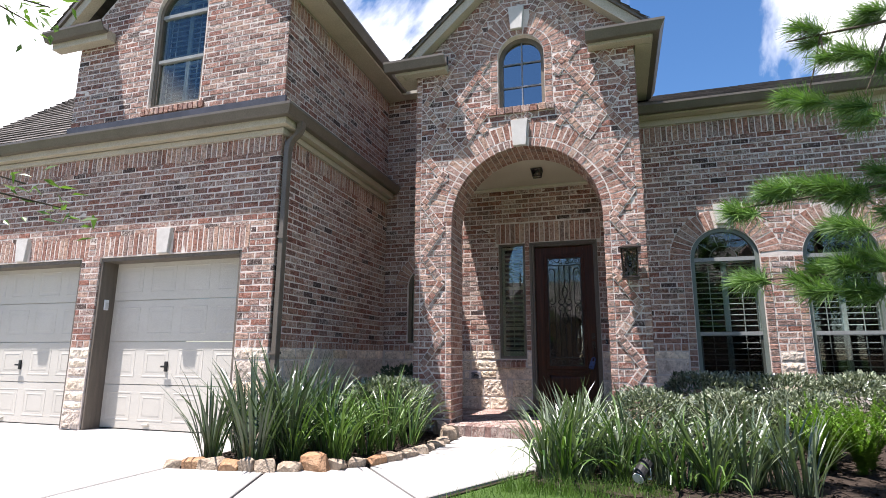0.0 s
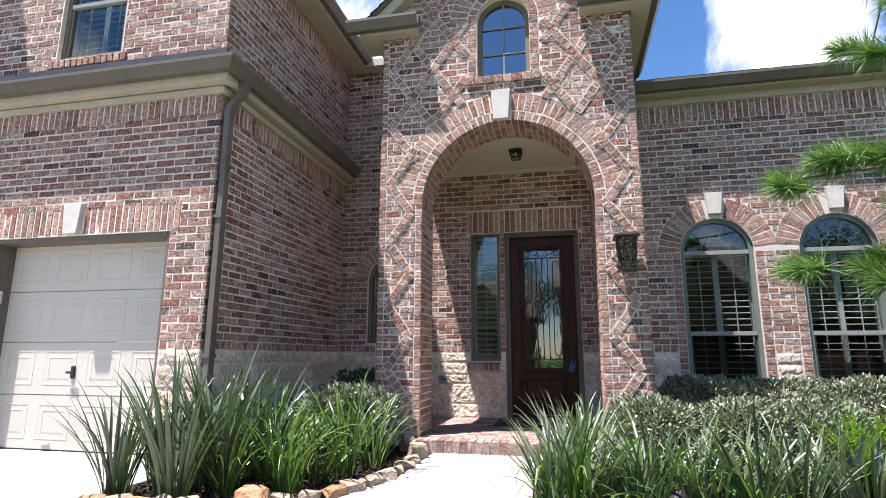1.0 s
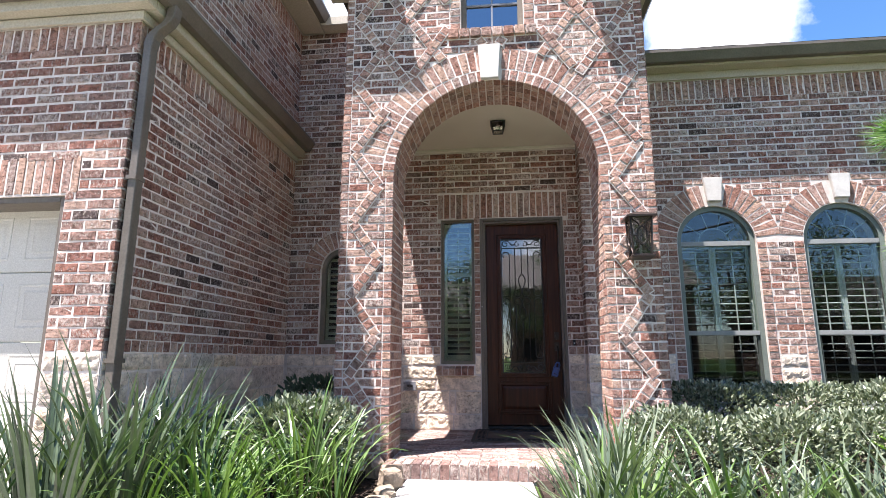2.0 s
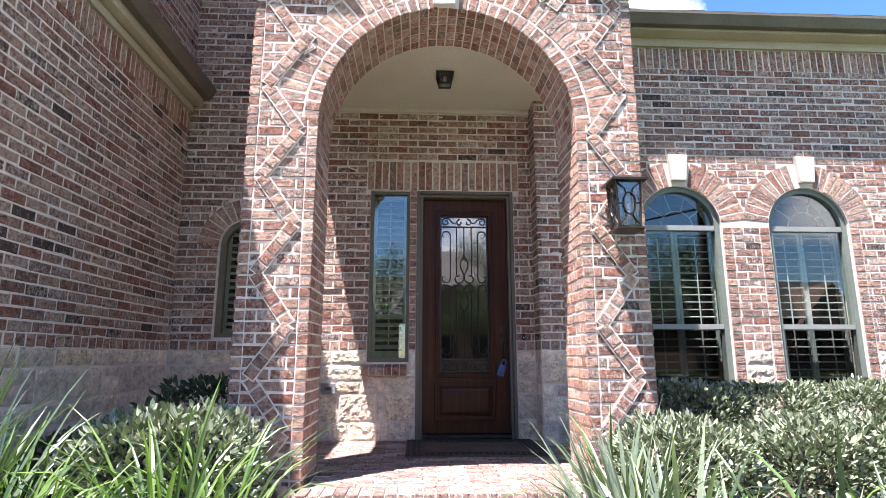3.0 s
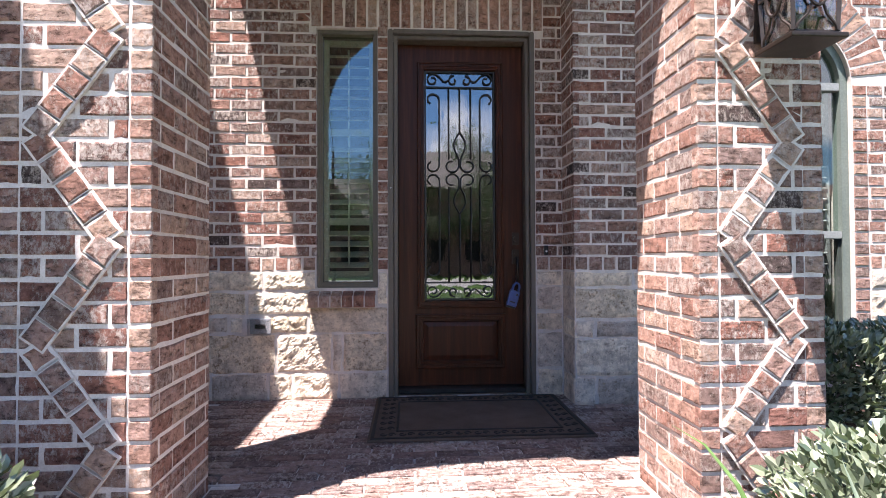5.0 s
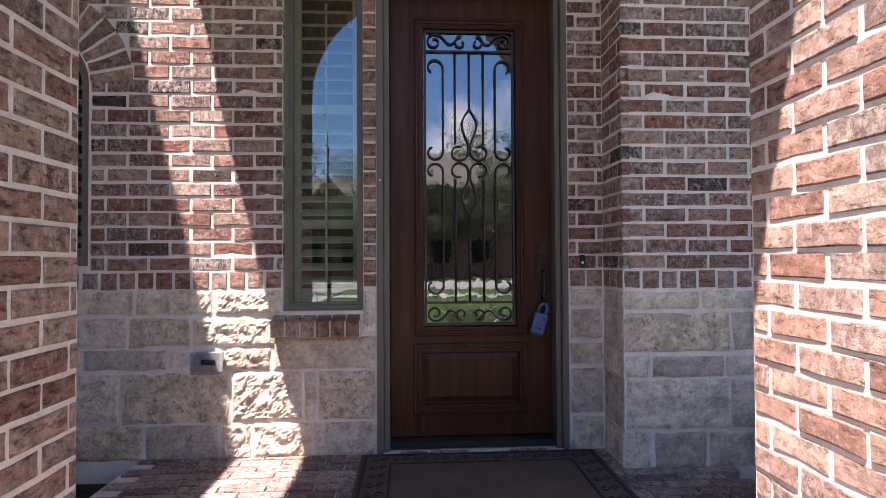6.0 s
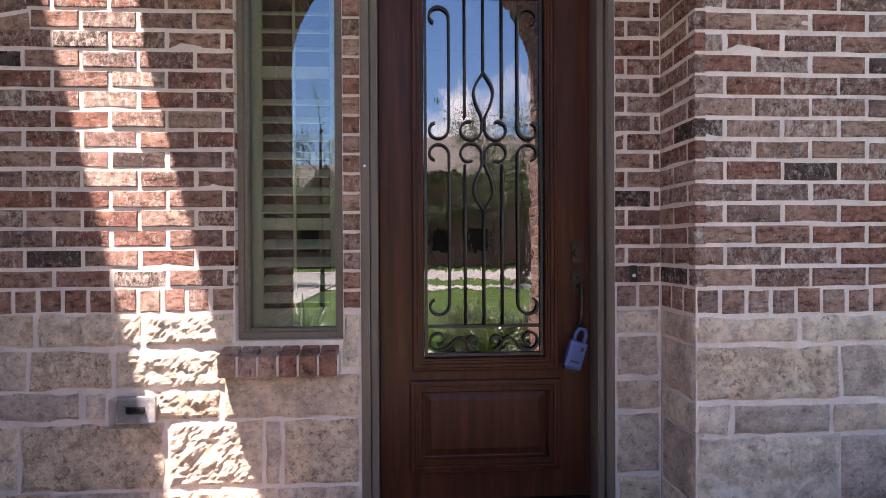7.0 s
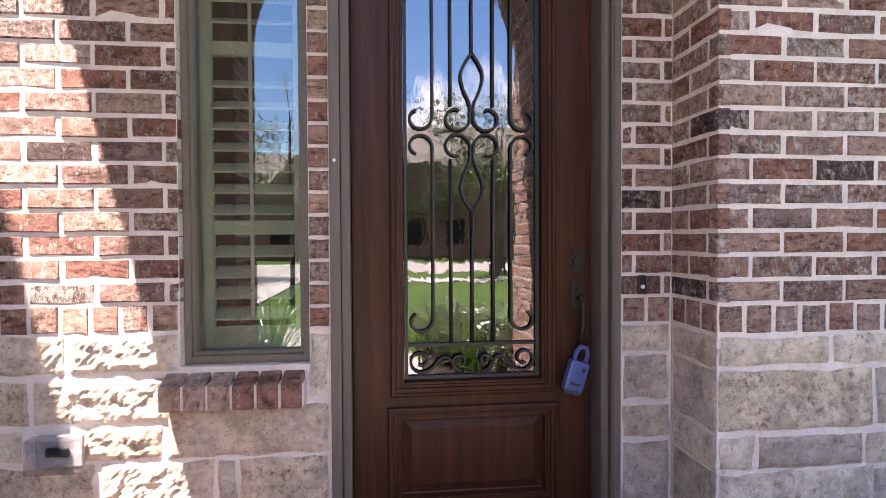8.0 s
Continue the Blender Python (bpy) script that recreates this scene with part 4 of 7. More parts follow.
# sidelight
sl = thing("window_6", "tall narrow sidelight with bronze frame and olive shutters", "window", kind="structure")
a, b, c, d = SIDE_L
part("window_frame", fb(F_DOOR, (a + 0.002, a + 0.024, c, d, -0.12, -0.035, 0.003), (b - 0.024, b - 0.002, c, d, -0.12, -0.035, 0.003), (a + 0.024, b - 0.024, c, c + 0.028, -0.12, -0.035, 0.003), (a + 0.024, b - 0.024, d - 0.028, d - 0.002, -0.12, -0.035, 0.003)), M_FRAME, sl, "bronze painted frame")
part("inner_frame", fb(F_DOOR, (a + 0.024, a + 0.036, c + 0.028, d - 0.028, -0.11, -0.05, 0.002), (b - 0.036, b - 0.024, c + 0.028, d - 0.028, -0.11, -0.05, 0.002), (a + 0.036, b - 0.036, c + 0.028, c + 0.040, -0.11, -0.05, 0.002)), M_FRAME, sl)
pane_obj(F_DOOR, rect(a + 0.03, b - 0.03, c + 0.034, d - 0.034), -0.075, M_SIDEGLASS, sl)
louvers(F_DOOR, a + 0.026, b - 0.026, c + 0.03, d - 0.03, -0.14, 0.074, sl, M_SHUTTER, 30, 0.042, 1, (1.32, 1.95))
sill = thing("window_sill", "red brick rowlock sill under the sidelight", "sill", kind="structure")
for i in range(6):
    bm = bmesh.new()
    u = -1.035 + i * 0.0755
    loop = [F_DOOR.p(u, 0.735, 0.075), F_DOOR.p(u, 0.735, -0.05), F_DOOR.p(u, 0.858, -0.05), F_DOOR.p(u, 0.812, 0.075)]
    prism(bm, loop, F_DOOR.u * 0.066)
    bmesh.ops.recalc_face_normals(bm, faces=list(bm.faces))
    bmesh.ops.bevel(bm, geom=list(bm.edges), offset=0.004, segments=1, affect="EDGES")
    part("brick", bm, M_EDGE, sill)
part("mortar_bed", fb(F_DOOR, (-1.032, -0.585, 0.738, 0.812, -0.05, 0.066)), M_MORTAR, sill)

# front door
F_SLAB = Face((0, 8.44), (1, 0), (0, -1))
door = thing("door_1", "dark mahogany front door with a tall iron-grilled glass panel", "door", kind="structure")
SX0, SX1, SZ0, SZ1 = -0.437, 0.446, 0.165, 2.572
GX, GZ0, GZ1 = 0.2515, 0.76, 2.396
# casing and jambs
part("casing", fb(F_DOOR, (-0.504, -0.470, PORCH, 2.634, -0.05, 0.012, 0.006), (-0.468, SX0 - 0.002, PORCH, 2.60, -0.08, -0.016, 0.005),
                  (0.476, 0.509, PORCH, 2.634, -0.05, 0.012, 0.006), (SX1 + 0.002, 0.474, PORCH, 2.60, -0.08, -0.016, 0.005),
                  (-0.470, 0.476, 2.602, 2.634, -0.05, 0.012, 0.006), (SX0 - 0.002, SX1 + 0.002, SZ1 + 0.002, 2.60, -0.08, -0.016, 0.005)), M_CASING, door, "grey-brown moulded door casing")
part("jamb", fb(F_DOOR, (-0.468, SX0 - 0.004, PORCH, 2.60, -0.2, -0.082), (SX1 + 0.004, 0.474, PORCH, 2.60, -0.2, -0.082), (SX0, SX1, SZ1 + 0.004, 2.60, -0.2, -0.082)), M_CASING, door)
part("threshold", fb(F_DOOR, (SX0, SX1, 0.128, 0.158, -0.2, -0.03, 0.005)), M_BLACK, door, "black metal threshold")
part("sensor", fb(F_DOOR, (-0.492, -0.482, 1.535, 1.545, 0.012, 0.017, 0.002)), M_WHITE, door, "tiny white contact button")
leaf = part("leaf", fb(F_SLAB, (SX0, -GX - 0.045, SZ0, SZ1, -0.045, 0.0, 0.002), (GX + 0.045, SX1, SZ0, SZ1, -0.045, 0.0, 0.002), (-GX - 0.045, GX + 0.045, GZ1 + 0.05, SZ1, -0.045, -0.0006, 0.002),
                       (-GX - 0.045, GX + 0.045, 0.655, GZ0 - 0.05, -0.045, -0.0006, 0.002), (-GX - 0.045, GX + 0.045, SZ0, 0.295, -0.045, -0.0006, 0.002), (-GX - 0.045, GX + 0.045, 0.29, 0.66, -0.045, -0.022)), M_WOOD, door)


def moulding(face, u0, u1, z0, z1, steps, parent, mat, name):
    """A mitred frame of stepped profile, from the outside in: (width, out) steps."""
    bm = bmesh.new()
    loops = []
    off = 0.0
    for w, dd in steps:
        off += w
        loops.append([bm.verts.new(face.p(u, z, dd)) for u, z in ((u0 + off, z0 + off), (u1 - off, z0 + off), (u1 - off, z1 - off), (u0 + off, z1 - off))])
    for p, q in zip(loops, loops[1:]):
        for i in range(4):
            bm.faces.new((p[i], p[(i + 1) % 4], q[(i + 1) % 4], q[i]))
    bmesh.ops.recalc_face_normals(bm, faces=list(bm.faces))
    return part(name, bm, mat, parent)


ST = [(0.0, -0.01), (0.0, 0.018), (0.006, 0.022), (0.006, 0.022), (0.002, 0.014), (0.007, 0.014), (0.002, 0.018), (0.006, 0.018), (0.002, 0.009), (0.008, 0.009), (0.002, 0.004), (0.006, 0.004), (0.004, -0.022)]
moulding(F_SLAB, -GX - 0.053, GX + 0.053, GZ0 - 0.053, GZ1 + 0.053, ST, leaf, M_WOOD, "glass_moulding")
moulding(F_SLAB, -0.316, 0.316, 0.285, 0.665, ST[:-1] + [(0.006, -0.018), (0.004, -0.021), (0.03, -0.013), (0.001, -0.0125)], leaf, M_WOOD, "panel_moulding")
part("raised_panel", fb(F_SLAB, (-0.229, 0.229, 0.372, 0.578, -0.02, -0.0127)), M_WOOD, leaf)
pane_obj(F_SLAB, rect(-GX - 0.02, GX + 0.02, GZ0 - 0.02, GZ1 + 0.02), -0.034, M_DOORGLASS, leaf)

# wrought-iron grille, built in (x, z) and set before the glass
grille = part("grille_frame", fb(F_SLAB, (-GX, -GX + 0.012, GZ0, GZ1, -0.030, -0.016, 0.002), (GX - 0.012, GX, GZ0, GZ1, -0.030, -0.016, 0.002), (-GX + 0.012, GX - 0.012, GZ0, GZ0 + 0.012, -0.030, -0.016, 0.002),
                                   (-GX + 0.012, GX - 0.012, GZ1 - 0.012, GZ1, -0.030, -0.016, 0.002), (-GX + 0.012, GX - 0.012, 0.880, 0.891, -0.030, -0.017, 0.002), (-GX + 0.012, GX - 0.012, 2.275, 2.286, -0.030, -0.017, 0.002)), M_BLACK, leaf, "black wrought-iron grille frame")
IY, IR, ZC = 8.44 + 0.022, 0.0058, 1.667


def iron(name, pts, r=IR):
    bm = bmesh.new()
    tube(bm, [(x, IY, z) for x, z in pts], r, 7)
    return part(name, bm, M_BLACK, grille, smooth=True)


def curl(cx, cz, r0, r1, a0, a1, n=18):
    return [(cx + (r0 + (r1 - r0) * i / n) * math.cos(radians(a0 + (a1 - a0) * i / n)), cz + (r0 + (r1 - r0) * i / n) * math.sin(radians(a0 + (a1 - a0) * i / n))) for i in range(n + 1)]


def smooth_line(ctrl, n=8):
    out = []
    for i in range(len(ctrl) - 1):
        p0, p1, p2, p3 = ctrl[max(i - 1, 0)], ctrl[i], ctrl[i + 1], ctrl[min(i + 2, len(ctrl) - 1)]
        for k in range(n):
            t = k / n
            out.append(tuple(0.5 * (2 * p1[j] + (p2[j] - p0[j]) * t + (2 * p0[j] - 5 * p1[j] + 4 * p2[j] - p3[j]) * t * t + (3 * p1[j] - p0[j] - 3 * p2[j] + p3[j]) * t ** 3) for j in (0, 1)))
    return out + [ctrl[-1]]


for v in (1, -1):
    Z = lambda pts: [(x, ZC + v * z) for x, z in pts]
    far = (2.275 - ZC) if v == 1 else (ZC - 0.891)
    iron("middle_bar", Z([(0, 0.292), (0, far)]))
    for s in (1, -1):
        X = lambda pts: Z([(s * x, z) for x, z in pts])
        iron("inner_bar", X([(0.079, 0.098), (0.079, far)]))
        iron("lyre_strand", X(smooth_line([(0.0, 0.292), (0.030, 0.245), (0.041, 0.205), (0.030, 0.155), (0.012, 0.115), (0.004, 0.085)]) + curl(0.058, 0.053, 0.054, 0.030, 160, 470)))
        curl_far = far - 0.085
        iron("outer_bar", X(curl(0.196, curl_far, 0.026, 0.050, -60, 180) + [(0.1456, far * 0.5)] + curl(0.196, 0.054, 0.050, 0.026, 180, 430)))
        zb = (2.286, 2.384, 1) if v == 1 else (0.880, 0.772, -1)
        # scroll band at the end: a large curl outside, a small one by the middle, joined
        lo, hi = min(zb[0], zb[1]), max(zb[0], zb[1])
        zm = (lo + hi) / 2
        big = curl(0.193, zm, 0.014, 0.043, 300, -90 + 0, 22)
        small = curl(0.046, zm + 0.006 * zb[2], 0.036, 0.012, -100, 240, 18)
        pts = big + smooth_line([(0.193, zm - 0.043), (0.155, zm - 0.030), (0.115, zm + 0.010), (0.085, zm + 0.005), (0.060, zm - 0.032)]) + small
        iron("scroll", [(s * x, z if v == -1 else lo + hi - z) for x, z in pts], 0.0052)

# hardware
hw = part("deadbolt_plate", fb(F_SLAB, (0.368, 0.418, 1.150, 1.240, 0.0, 0.012, 0.004)), M_BRONZE, leaf, "dark bronze deadbolt")
bm = bmesh.new()
tube(bm, [(0.393, 8.44 - 0.012, 1.195), (0.393, 8.44 - 0.03, 1.195)], 0.019, 20)
part("deadbolt_cylinder", bm, M_BRONZE, hw, smooth=False)
hp = part("handle_plate", fb(F_SLAB, (0.366, 0.418, 1.015, 1.120, 0.0, 0.012, 0.004)), M_BRONZE, leaf, "dark bronze handle plate")
bm = bmesh.new()
tube(bm, [(0.395, 8.44 - q, z) for q, z in ((0.012, 1.055), (0.035, 1.060), (0.055, 1.045), (0.060, 1.00), (0.056, 0.95), (0.044, 0.905), (0.025, 0.885), (0.0, 0.88))], 0.010, 10)
part("handle_grip", bm, M_BRONZE, hp, smooth=True)
part("thumb_latch", fb(F_SLAB, (0.383, 0.405, 1.085, 1.092, 0.012, 0.035, 0.002)), M_BRONZE, hp)

# lock box that hangs from the grip
M_BLUE = speckled("blue_plastic", (0.045, 0.075, 0.20), (0.060, 0.095, 0.25), 8, 90, 0.35, 0.05, 0.001)
lockbox = thing("lock_box", "blue plastic key lock box hanging from the door handle", "lock box", at=(0.385, 8.365, 0.86))
lockbox.rotation_euler = (0, radians(17), 0)
lockbox.scale = (0.92, 0.92, 0.86)
part("body", boxes(((-0.040, -0.02, -0.165), (0.040, 0.022, -0.035), 0.012)), M_BLUE, lockbox)
bm = bmesh.new()
tube(bm, [(-0.022, 0, -0.04), (-0.024, 0, 0.0), (-0.012, 0, 0.026), (0.012, 0, 0.026), (0.024, 0, 0.0), (0.022, 0, -0.04)], 0.010, 8)
part("shackle", bm, M_BLUE, lockbox, smooth=True)
part("base_cap", boxes(((-0.036, -0.018, -0.18), (0.036, 0.020, -0.163), 0.006)), M_BLACK, lockbox, "black base cap")
part("slot", boxes(((-0.020, -0.0225, -0.135), (0.020, -0.019, -0.125), 0.001)), M_BLACK, lockbox)
part("release_button", boxes(((0.012, -0.0225, -0.075), (0.024, -0.019, -0.055), 0.001)), M_BLACK, lockbox)

# door bell
bell = thing("door_bell", "small black door bell with a lit white button", "door bell", at=F_DOOR.p(0.583, 1.110, 0.004))
part("plate", boxes(((-0.015, -0.014, -0.034), (0.015, 0.0, 0.034), 0.005)), M_BLACK, bell)
bm = bmesh.new()
tube(bm, [(0, -0.013, -0.006), (0, -0.018, -0.006)], 0.007, 14)
part("button", bm, M_WHITE, bell, "white round button")

# weatherproof outlet on the stone
outlet = thing("outlet_cover", "clear plastic weatherproof outlet cover on the stone", "outlet", at=F_DOOR.p(-1.352, 0.61, 0.022))
outlet.scale = (0.82, 0.9, 0.9)
part("base_plate", boxes(((-0.085, -0.008, -0.055), (0.085, 0.012, 0.055), 0.004)), speckled("grey_plastic", (0.22, 0.22, 0.23), (0.30, 0.30, 0.31)), outlet)
part("receptacle", boxes(((-0.042, -0.02, -0.016), (0.042, -0.0085, 0.016), 0.006)), M_BLACK, outlet, "dark double socket")
bm = bmesh.new()
for lo, hi in (((-0.09, -0.065, -0.06), (-0.087, -0.009, 0.06)), ((0.087, -0.065, -0.06), (0.09, -0.009, 0.06)), ((-0.087, -0.065, -0.06), (0.087, -0.009, -0.057)), ((-0.087, -0.065, 0.057), (0.087, -0.009, 0.06)), ((-0.087, -0.068, -0.057), (0.087, -0.065, 0.057))):
    box(bm, lo, hi)
cover = part("clear_cover", bm, glass_material("clear_plastic", 0.10, (0.95, 0.95, 0.96)), outlet, "clear plastic bubble cover")
cover.visible_shadow = False

# door mat
M_MAT = speckled("rubber_mat", (0.085, 0.058, 0.044), (0.125, 0.088, 0.070), 6, 220, 0.92, 0.6, 0.004, 0.1)
M_MAT2 = speckled("rubber_relief", (0.022, 0.017, 0.014), (0.040, 0.030, 0.026), 10, 220, 0.7, 0.4, 0.003, 0.2)
mat = thing("door_mat", "dark brown rubber door mat with a scrolled border", "door mat", at=(0.02, 7.84, PORCH + 0.003))
part("pad", boxes(((-0.60, -0.44, 0.0), (0.60, 0.44, 0.012), 0.004)), M_MAT, mat)
MXO, MYO = 0.60, 0.44
part("border", boxes(((-0.585, -0.425, 0.0115), (0.585, -0.405, 0.0165), 0.002), ((-0.585, 0.405, 0.0115), (0.585, 0.425, 0.0165), 0.002), ((-0.585, -0.404, 0.0115), (-0.567, 0.404, 0.0165), 0.002), ((0.567, -0.404, 0.0115), (0.585, 0.404, 0.0165), 0.002),
                     ((-0.455, -0.305, 0.0115), (0.455, -0.292, 0.0165), 0.002), ((-0.455, 0.292, 0.0115), (0.455, 0.305, 0.0165), 0.002), ((-0.455, -0.291, 0.0115), (-0.442, 0.291, 0.0165), 0.002), ((0.442, -0.291, 0.0115), (0.455, 0.291, 0.0165), 0.002)), M_MAT2, mat)
bm = bmesh.new()
spots = [(x, y) for y in (-0.355, 0.355) for x in np.arange(-0.5, 0.51, 0.1)] + [(x, y) for x in (-0.51, 0.51) for y in np.arange(-0.25, 0.26, 0.1)]
for x, y in spots:
    for s in (1, -1):
        tube(bm, [(x + s * 0.022 + 0.02 * math.cos(t) * (1 - t / 9), y + 0.026 * math.sin(t) * s * (1 - t / 9), 0.0135) for t in np.linspace(0, 5.5, 9)], 0.0042, 4)
tagged(part("scroll_relief", bm, M_MAT2, mat), kind="stuff")


# ---------------------------------------------------------------- lanterns
M_BULB = speckled("bulb_frosted", (0.6, 0.58, 0.52), (0.7, 0.68, 0.6))
wl_x, wl_y, wl_z = 0.905, 6.270, 1.735
lantern = thing("wall_lantern", "dark bronze wall lantern with oval scrollwork on the brick pier", "wall lantern", at=(wl_x, wl_y, wl_z))
lantern.scale = (0.88, 0.88, 0.88)
part("base_plate", boxes(((-0.105, -0.105, 0.0), (0.105, 0.105, 0.018), 0.004), ((-0.085, -0.085, 0.018), (0.085, 0.085, 0.032), 0.004)), M_BRONZE, lantern)
for sx in (-1, 1):
    for sy in (-1, 1):
        bm = bmesh.new()
        tube(bm, [(sx * 0.082, sy * 0.082, 0.03), (sx * 0.096, sy * 0.096, 0.375)], 0.009, 4)
        part("post", bm, M_BRONZE, lantern)
bm = bmesh.new()
for z0, z1, r0, r1 in ((0.375, 0.392, 0.135, 0.135), (0.392, 0.425, 0.125, 0.07), (0.425, 0.436, 0.05, 0.045)):
    prism_lo = [(-r0, -r0, z0), (r0, -r0, z0), (r0, r0, z0), (-r0, r0, z0)]
    a = [bm.verts.new(p) for p in prism_lo]
    b = [bm.verts.new(p) for p in ((-r1, -r1, z1), (r1, -r1, z1), (r1, r1, z1), (-r1, r1, z1))]
    bm.faces.new(a[::-1])
    bm.faces.new(b)
    for i in range(4):
        bm.faces.new((a[i], a[(i + 1) % 4], b[(i + 1) % 4], b[i]))
part("roof", bm, M_BRONZE, lantern)
for i in range(4):
    t = Matrix.Rotation(math.pi / 2 * i, 4, "Z")
    bm = bmesh.new()
    prism(bm, [(-0.078, -0.081, 0.034), (0.078, -0.081, 0.034), (0.090, -0.093, 0.372), (-0.090, -0.093, 0.372)], (0, 0.003, 0))
    bmesh.ops.transform(bm, matrix=t, verts=list(bm.verts))
    part("glass_panel", bm, M_LAMPGLASS, lantern, "rippled clear glass")
    bm = bmesh.new()
    tube(bm, [(0.045 * math.sin(k * math.pi / 10), -0.096 - 0.000 * k, 0.20 + 0.085 * math.cos(k * math.pi / 10)) for k in range(21)], 0.006, 5)
    for s in (-1, 1):
        tube(bm, [(s * 0.02, -0.095, 0.275), (s * 0.035, -0.098, 0.32), (s * 0.075, -0.101, 0.35), (s * 0.085, -0.101, 0.372)], 0.005, 5)
        tube(bm, [(s * 0.02, -0.093, 0.125), (s * 0.035, -0.091, 0.085), (s * 0.07, -0.088, 0.05), (s * 0.075, -0.087, 0.034)], 0.005, 5)
        tube(bm, [(s * 0.044, -0.096, 0.20), (s * 0.088, -0.094, 0.20)], 0.005, 5)
    bmesh.ops.transform(bm, matrix=t, verts=list(bm.verts))
    part("oval_scroll", bm, M_BRONZE, lantern)
part("back_plate", boxes(((-0.06, 0.158, 0.08), (0.06, 0.180, 0.36), 0.005)), M_BRONZE, lantern)
part("arm", boxes(((-0.018, 0.09, 0.385), (0.018, 0.165, 0.40), 0.003), ((-0.018, 0.15, 0.33), (0.018, 0.165, 0.386), 0.003)), M_BRONZE, lantern)
bm = bmesh.new()
tube(bm, [(0, 0, 0.03), (0, 0, 0.12)], 0.014, 10)
part("candle", bm, M_BULB, lantern, "pale candle sleeve")

pl = thing("porch_lantern", "small black square lantern on the porch ceiling", "ceiling lantern", at=(-0.25, 7.53, 3.55))
pl.scale = (0.85, 0.85, 0.62)
part("canopy", boxes(((-0.075, -0.075, -0.02), (0.075, 0.075, 0.0), 0.004), ((-0.10, -0.10, -0.035), (0.10, 0.10, -0.02), 0.004)), M_BLACK, pl)
for sx in (-1, 1):
    for sy in (-1, 1):
        bm = bmesh.new()
        tube(bm, [(sx * 0.085, sy * 0.085, -0.035), (sx * 0.062, sy * 0.062, -0.19)], 0.008, 4)
        part("post", bm, M_BLACK, pl)
part("bottom_ring", boxes(((-0.07, -0.07, -0.20), (0.07, -0.052, -0.186)), ((-0.07, 0.052, -0.20), (0.07, 0.07, -0.186)), ((-0.07, -0.052, -0.20), (-0.052, 0.052, -0.186)), ((0.052, -0.052, -0.20), (0.07, 0.052, -0.186))), M_BLACK, pl)
for i in range(4):
    bm = bmesh.new()
    prism(bm, [(-0.078, -0.083, -0.036), (0.078, -0.083, -0.036), (0.058, -0.060, -0.186), (-0.058, -0.060, -0.186)], (0, 0.002, 0))
    bmesh.ops.transform(bm, matrix=Matrix.Rotation(math.pi / 2 * i, 4, "Z"), verts=list(bm.verts))
    part("glass_panel", bm, M_LAMPGLASS, pl, "clear glass side")
bm = bmesh.new()
tube(bm, [(0, 0, -0.035), (0, 0, -0.12)], 0.02, 10, 0.026)
part("bulb", bm, M_BULB, pl, "white bulb", True)


# ---------------------------------------------------------------- garage doors
F_GD = Face((0, 5.42), (1, 0), (0, -1))
for k, (g0, g1) in ((2, G1), (3, G2)):
    gd = thing("door_%d" % k, "cream sectional garage door with embossed panels", "garage door", kind="structure")
    for i in range(4):
        z0 = 0.012 + i * 0.519
        sec = part("section", fb(F_GD, (g0 + 0.045, g1 - 0.045, z0, z0 + 0.514, -0.04, 0.0, 0.005)), M_GDOOR, gd)
        w = (g1 - g0 - 0.09) / 4
        for j in range(4):
            u0 = g0 + 0.045 + j * w + 0.06
            moulding(F_GD, u0, u0 + w - 0.12, z0 + 0.09, z0 + 0.43, [(0.0, -0.002), (0.004, 0.0025), (0.010, 0.0025), (0.012, -0.0012), (0.012, -0.0012), (0.03, 0.0022), (0.002, 0.0022)], sec, M_GDOOR, "embossed_panel")
    cu = (g0 + g1) / 2 - 0.08
    lock = part("lock_handle", fb(F_GD, (cu - 0.024, cu + 0.024, 0.69, 0.81, 0.0, 0.016, 0.004), (cu - 0.052, cu + 0.052, 0.739, 0.761, 0.032, 0.05, 0.006), (cu - 0.006, cu + 0.006, 0.744, 0.756, 0.012, 0.034)), M_BLACK, gd, "black T handle and lock plate")
    part("casing", fb(F_GAR, (g0 + 0.002, g0 + 0.045, 0.0, 2.088, -0.25, -0.02, 0.004), (g1 - 0.045, g1 - 0.002, 0.0, 2.088, -0.25, -0.02, 0.004), (g0 + 0.045, g1 - 0.045, 2.045, 2.088, -0.25, -0.02, 0.004)), M_CASING, gd, "taupe painted opening casing")
    part("bottom_seal", fb(F_GD, (g0 + 0.045, g1 - 0.045, 0.0, 0.012, -0.035, -0.005)), M_BLACK, gd, "black rubber seal")
    part("lift_handle", fb(F_GD, (cu - 0.27, cu - 0.17, 0.055, 0.075, 0.0, 0.03, 0.005)), M_GDOOR, gd)

keypad = thing("keypad", "white garage door keypad on the taupe casing", "keypad", at=(G1[0] + 0.047, 5.30, 1.50))
part("body", boxes(((0.0, -0.028, -0.06), (0.022, 0.028, 0.07), 0.006)), M_WHITE, keypad)
part("cover", boxes(((0.022, -0.024, -0.05), (0.027, 0.024, 0.035), 0.003)), speckled("pale_grey_plastic", (0.5, 0.5, 0.5), (0.56, 0.56, 0.56)), keypad, "pale grey flip cover")

# downspout at the garage corner
ds = thing("downspout", "brown metal downspout at the garage corner", "downspout", at=(0, 0, 0))


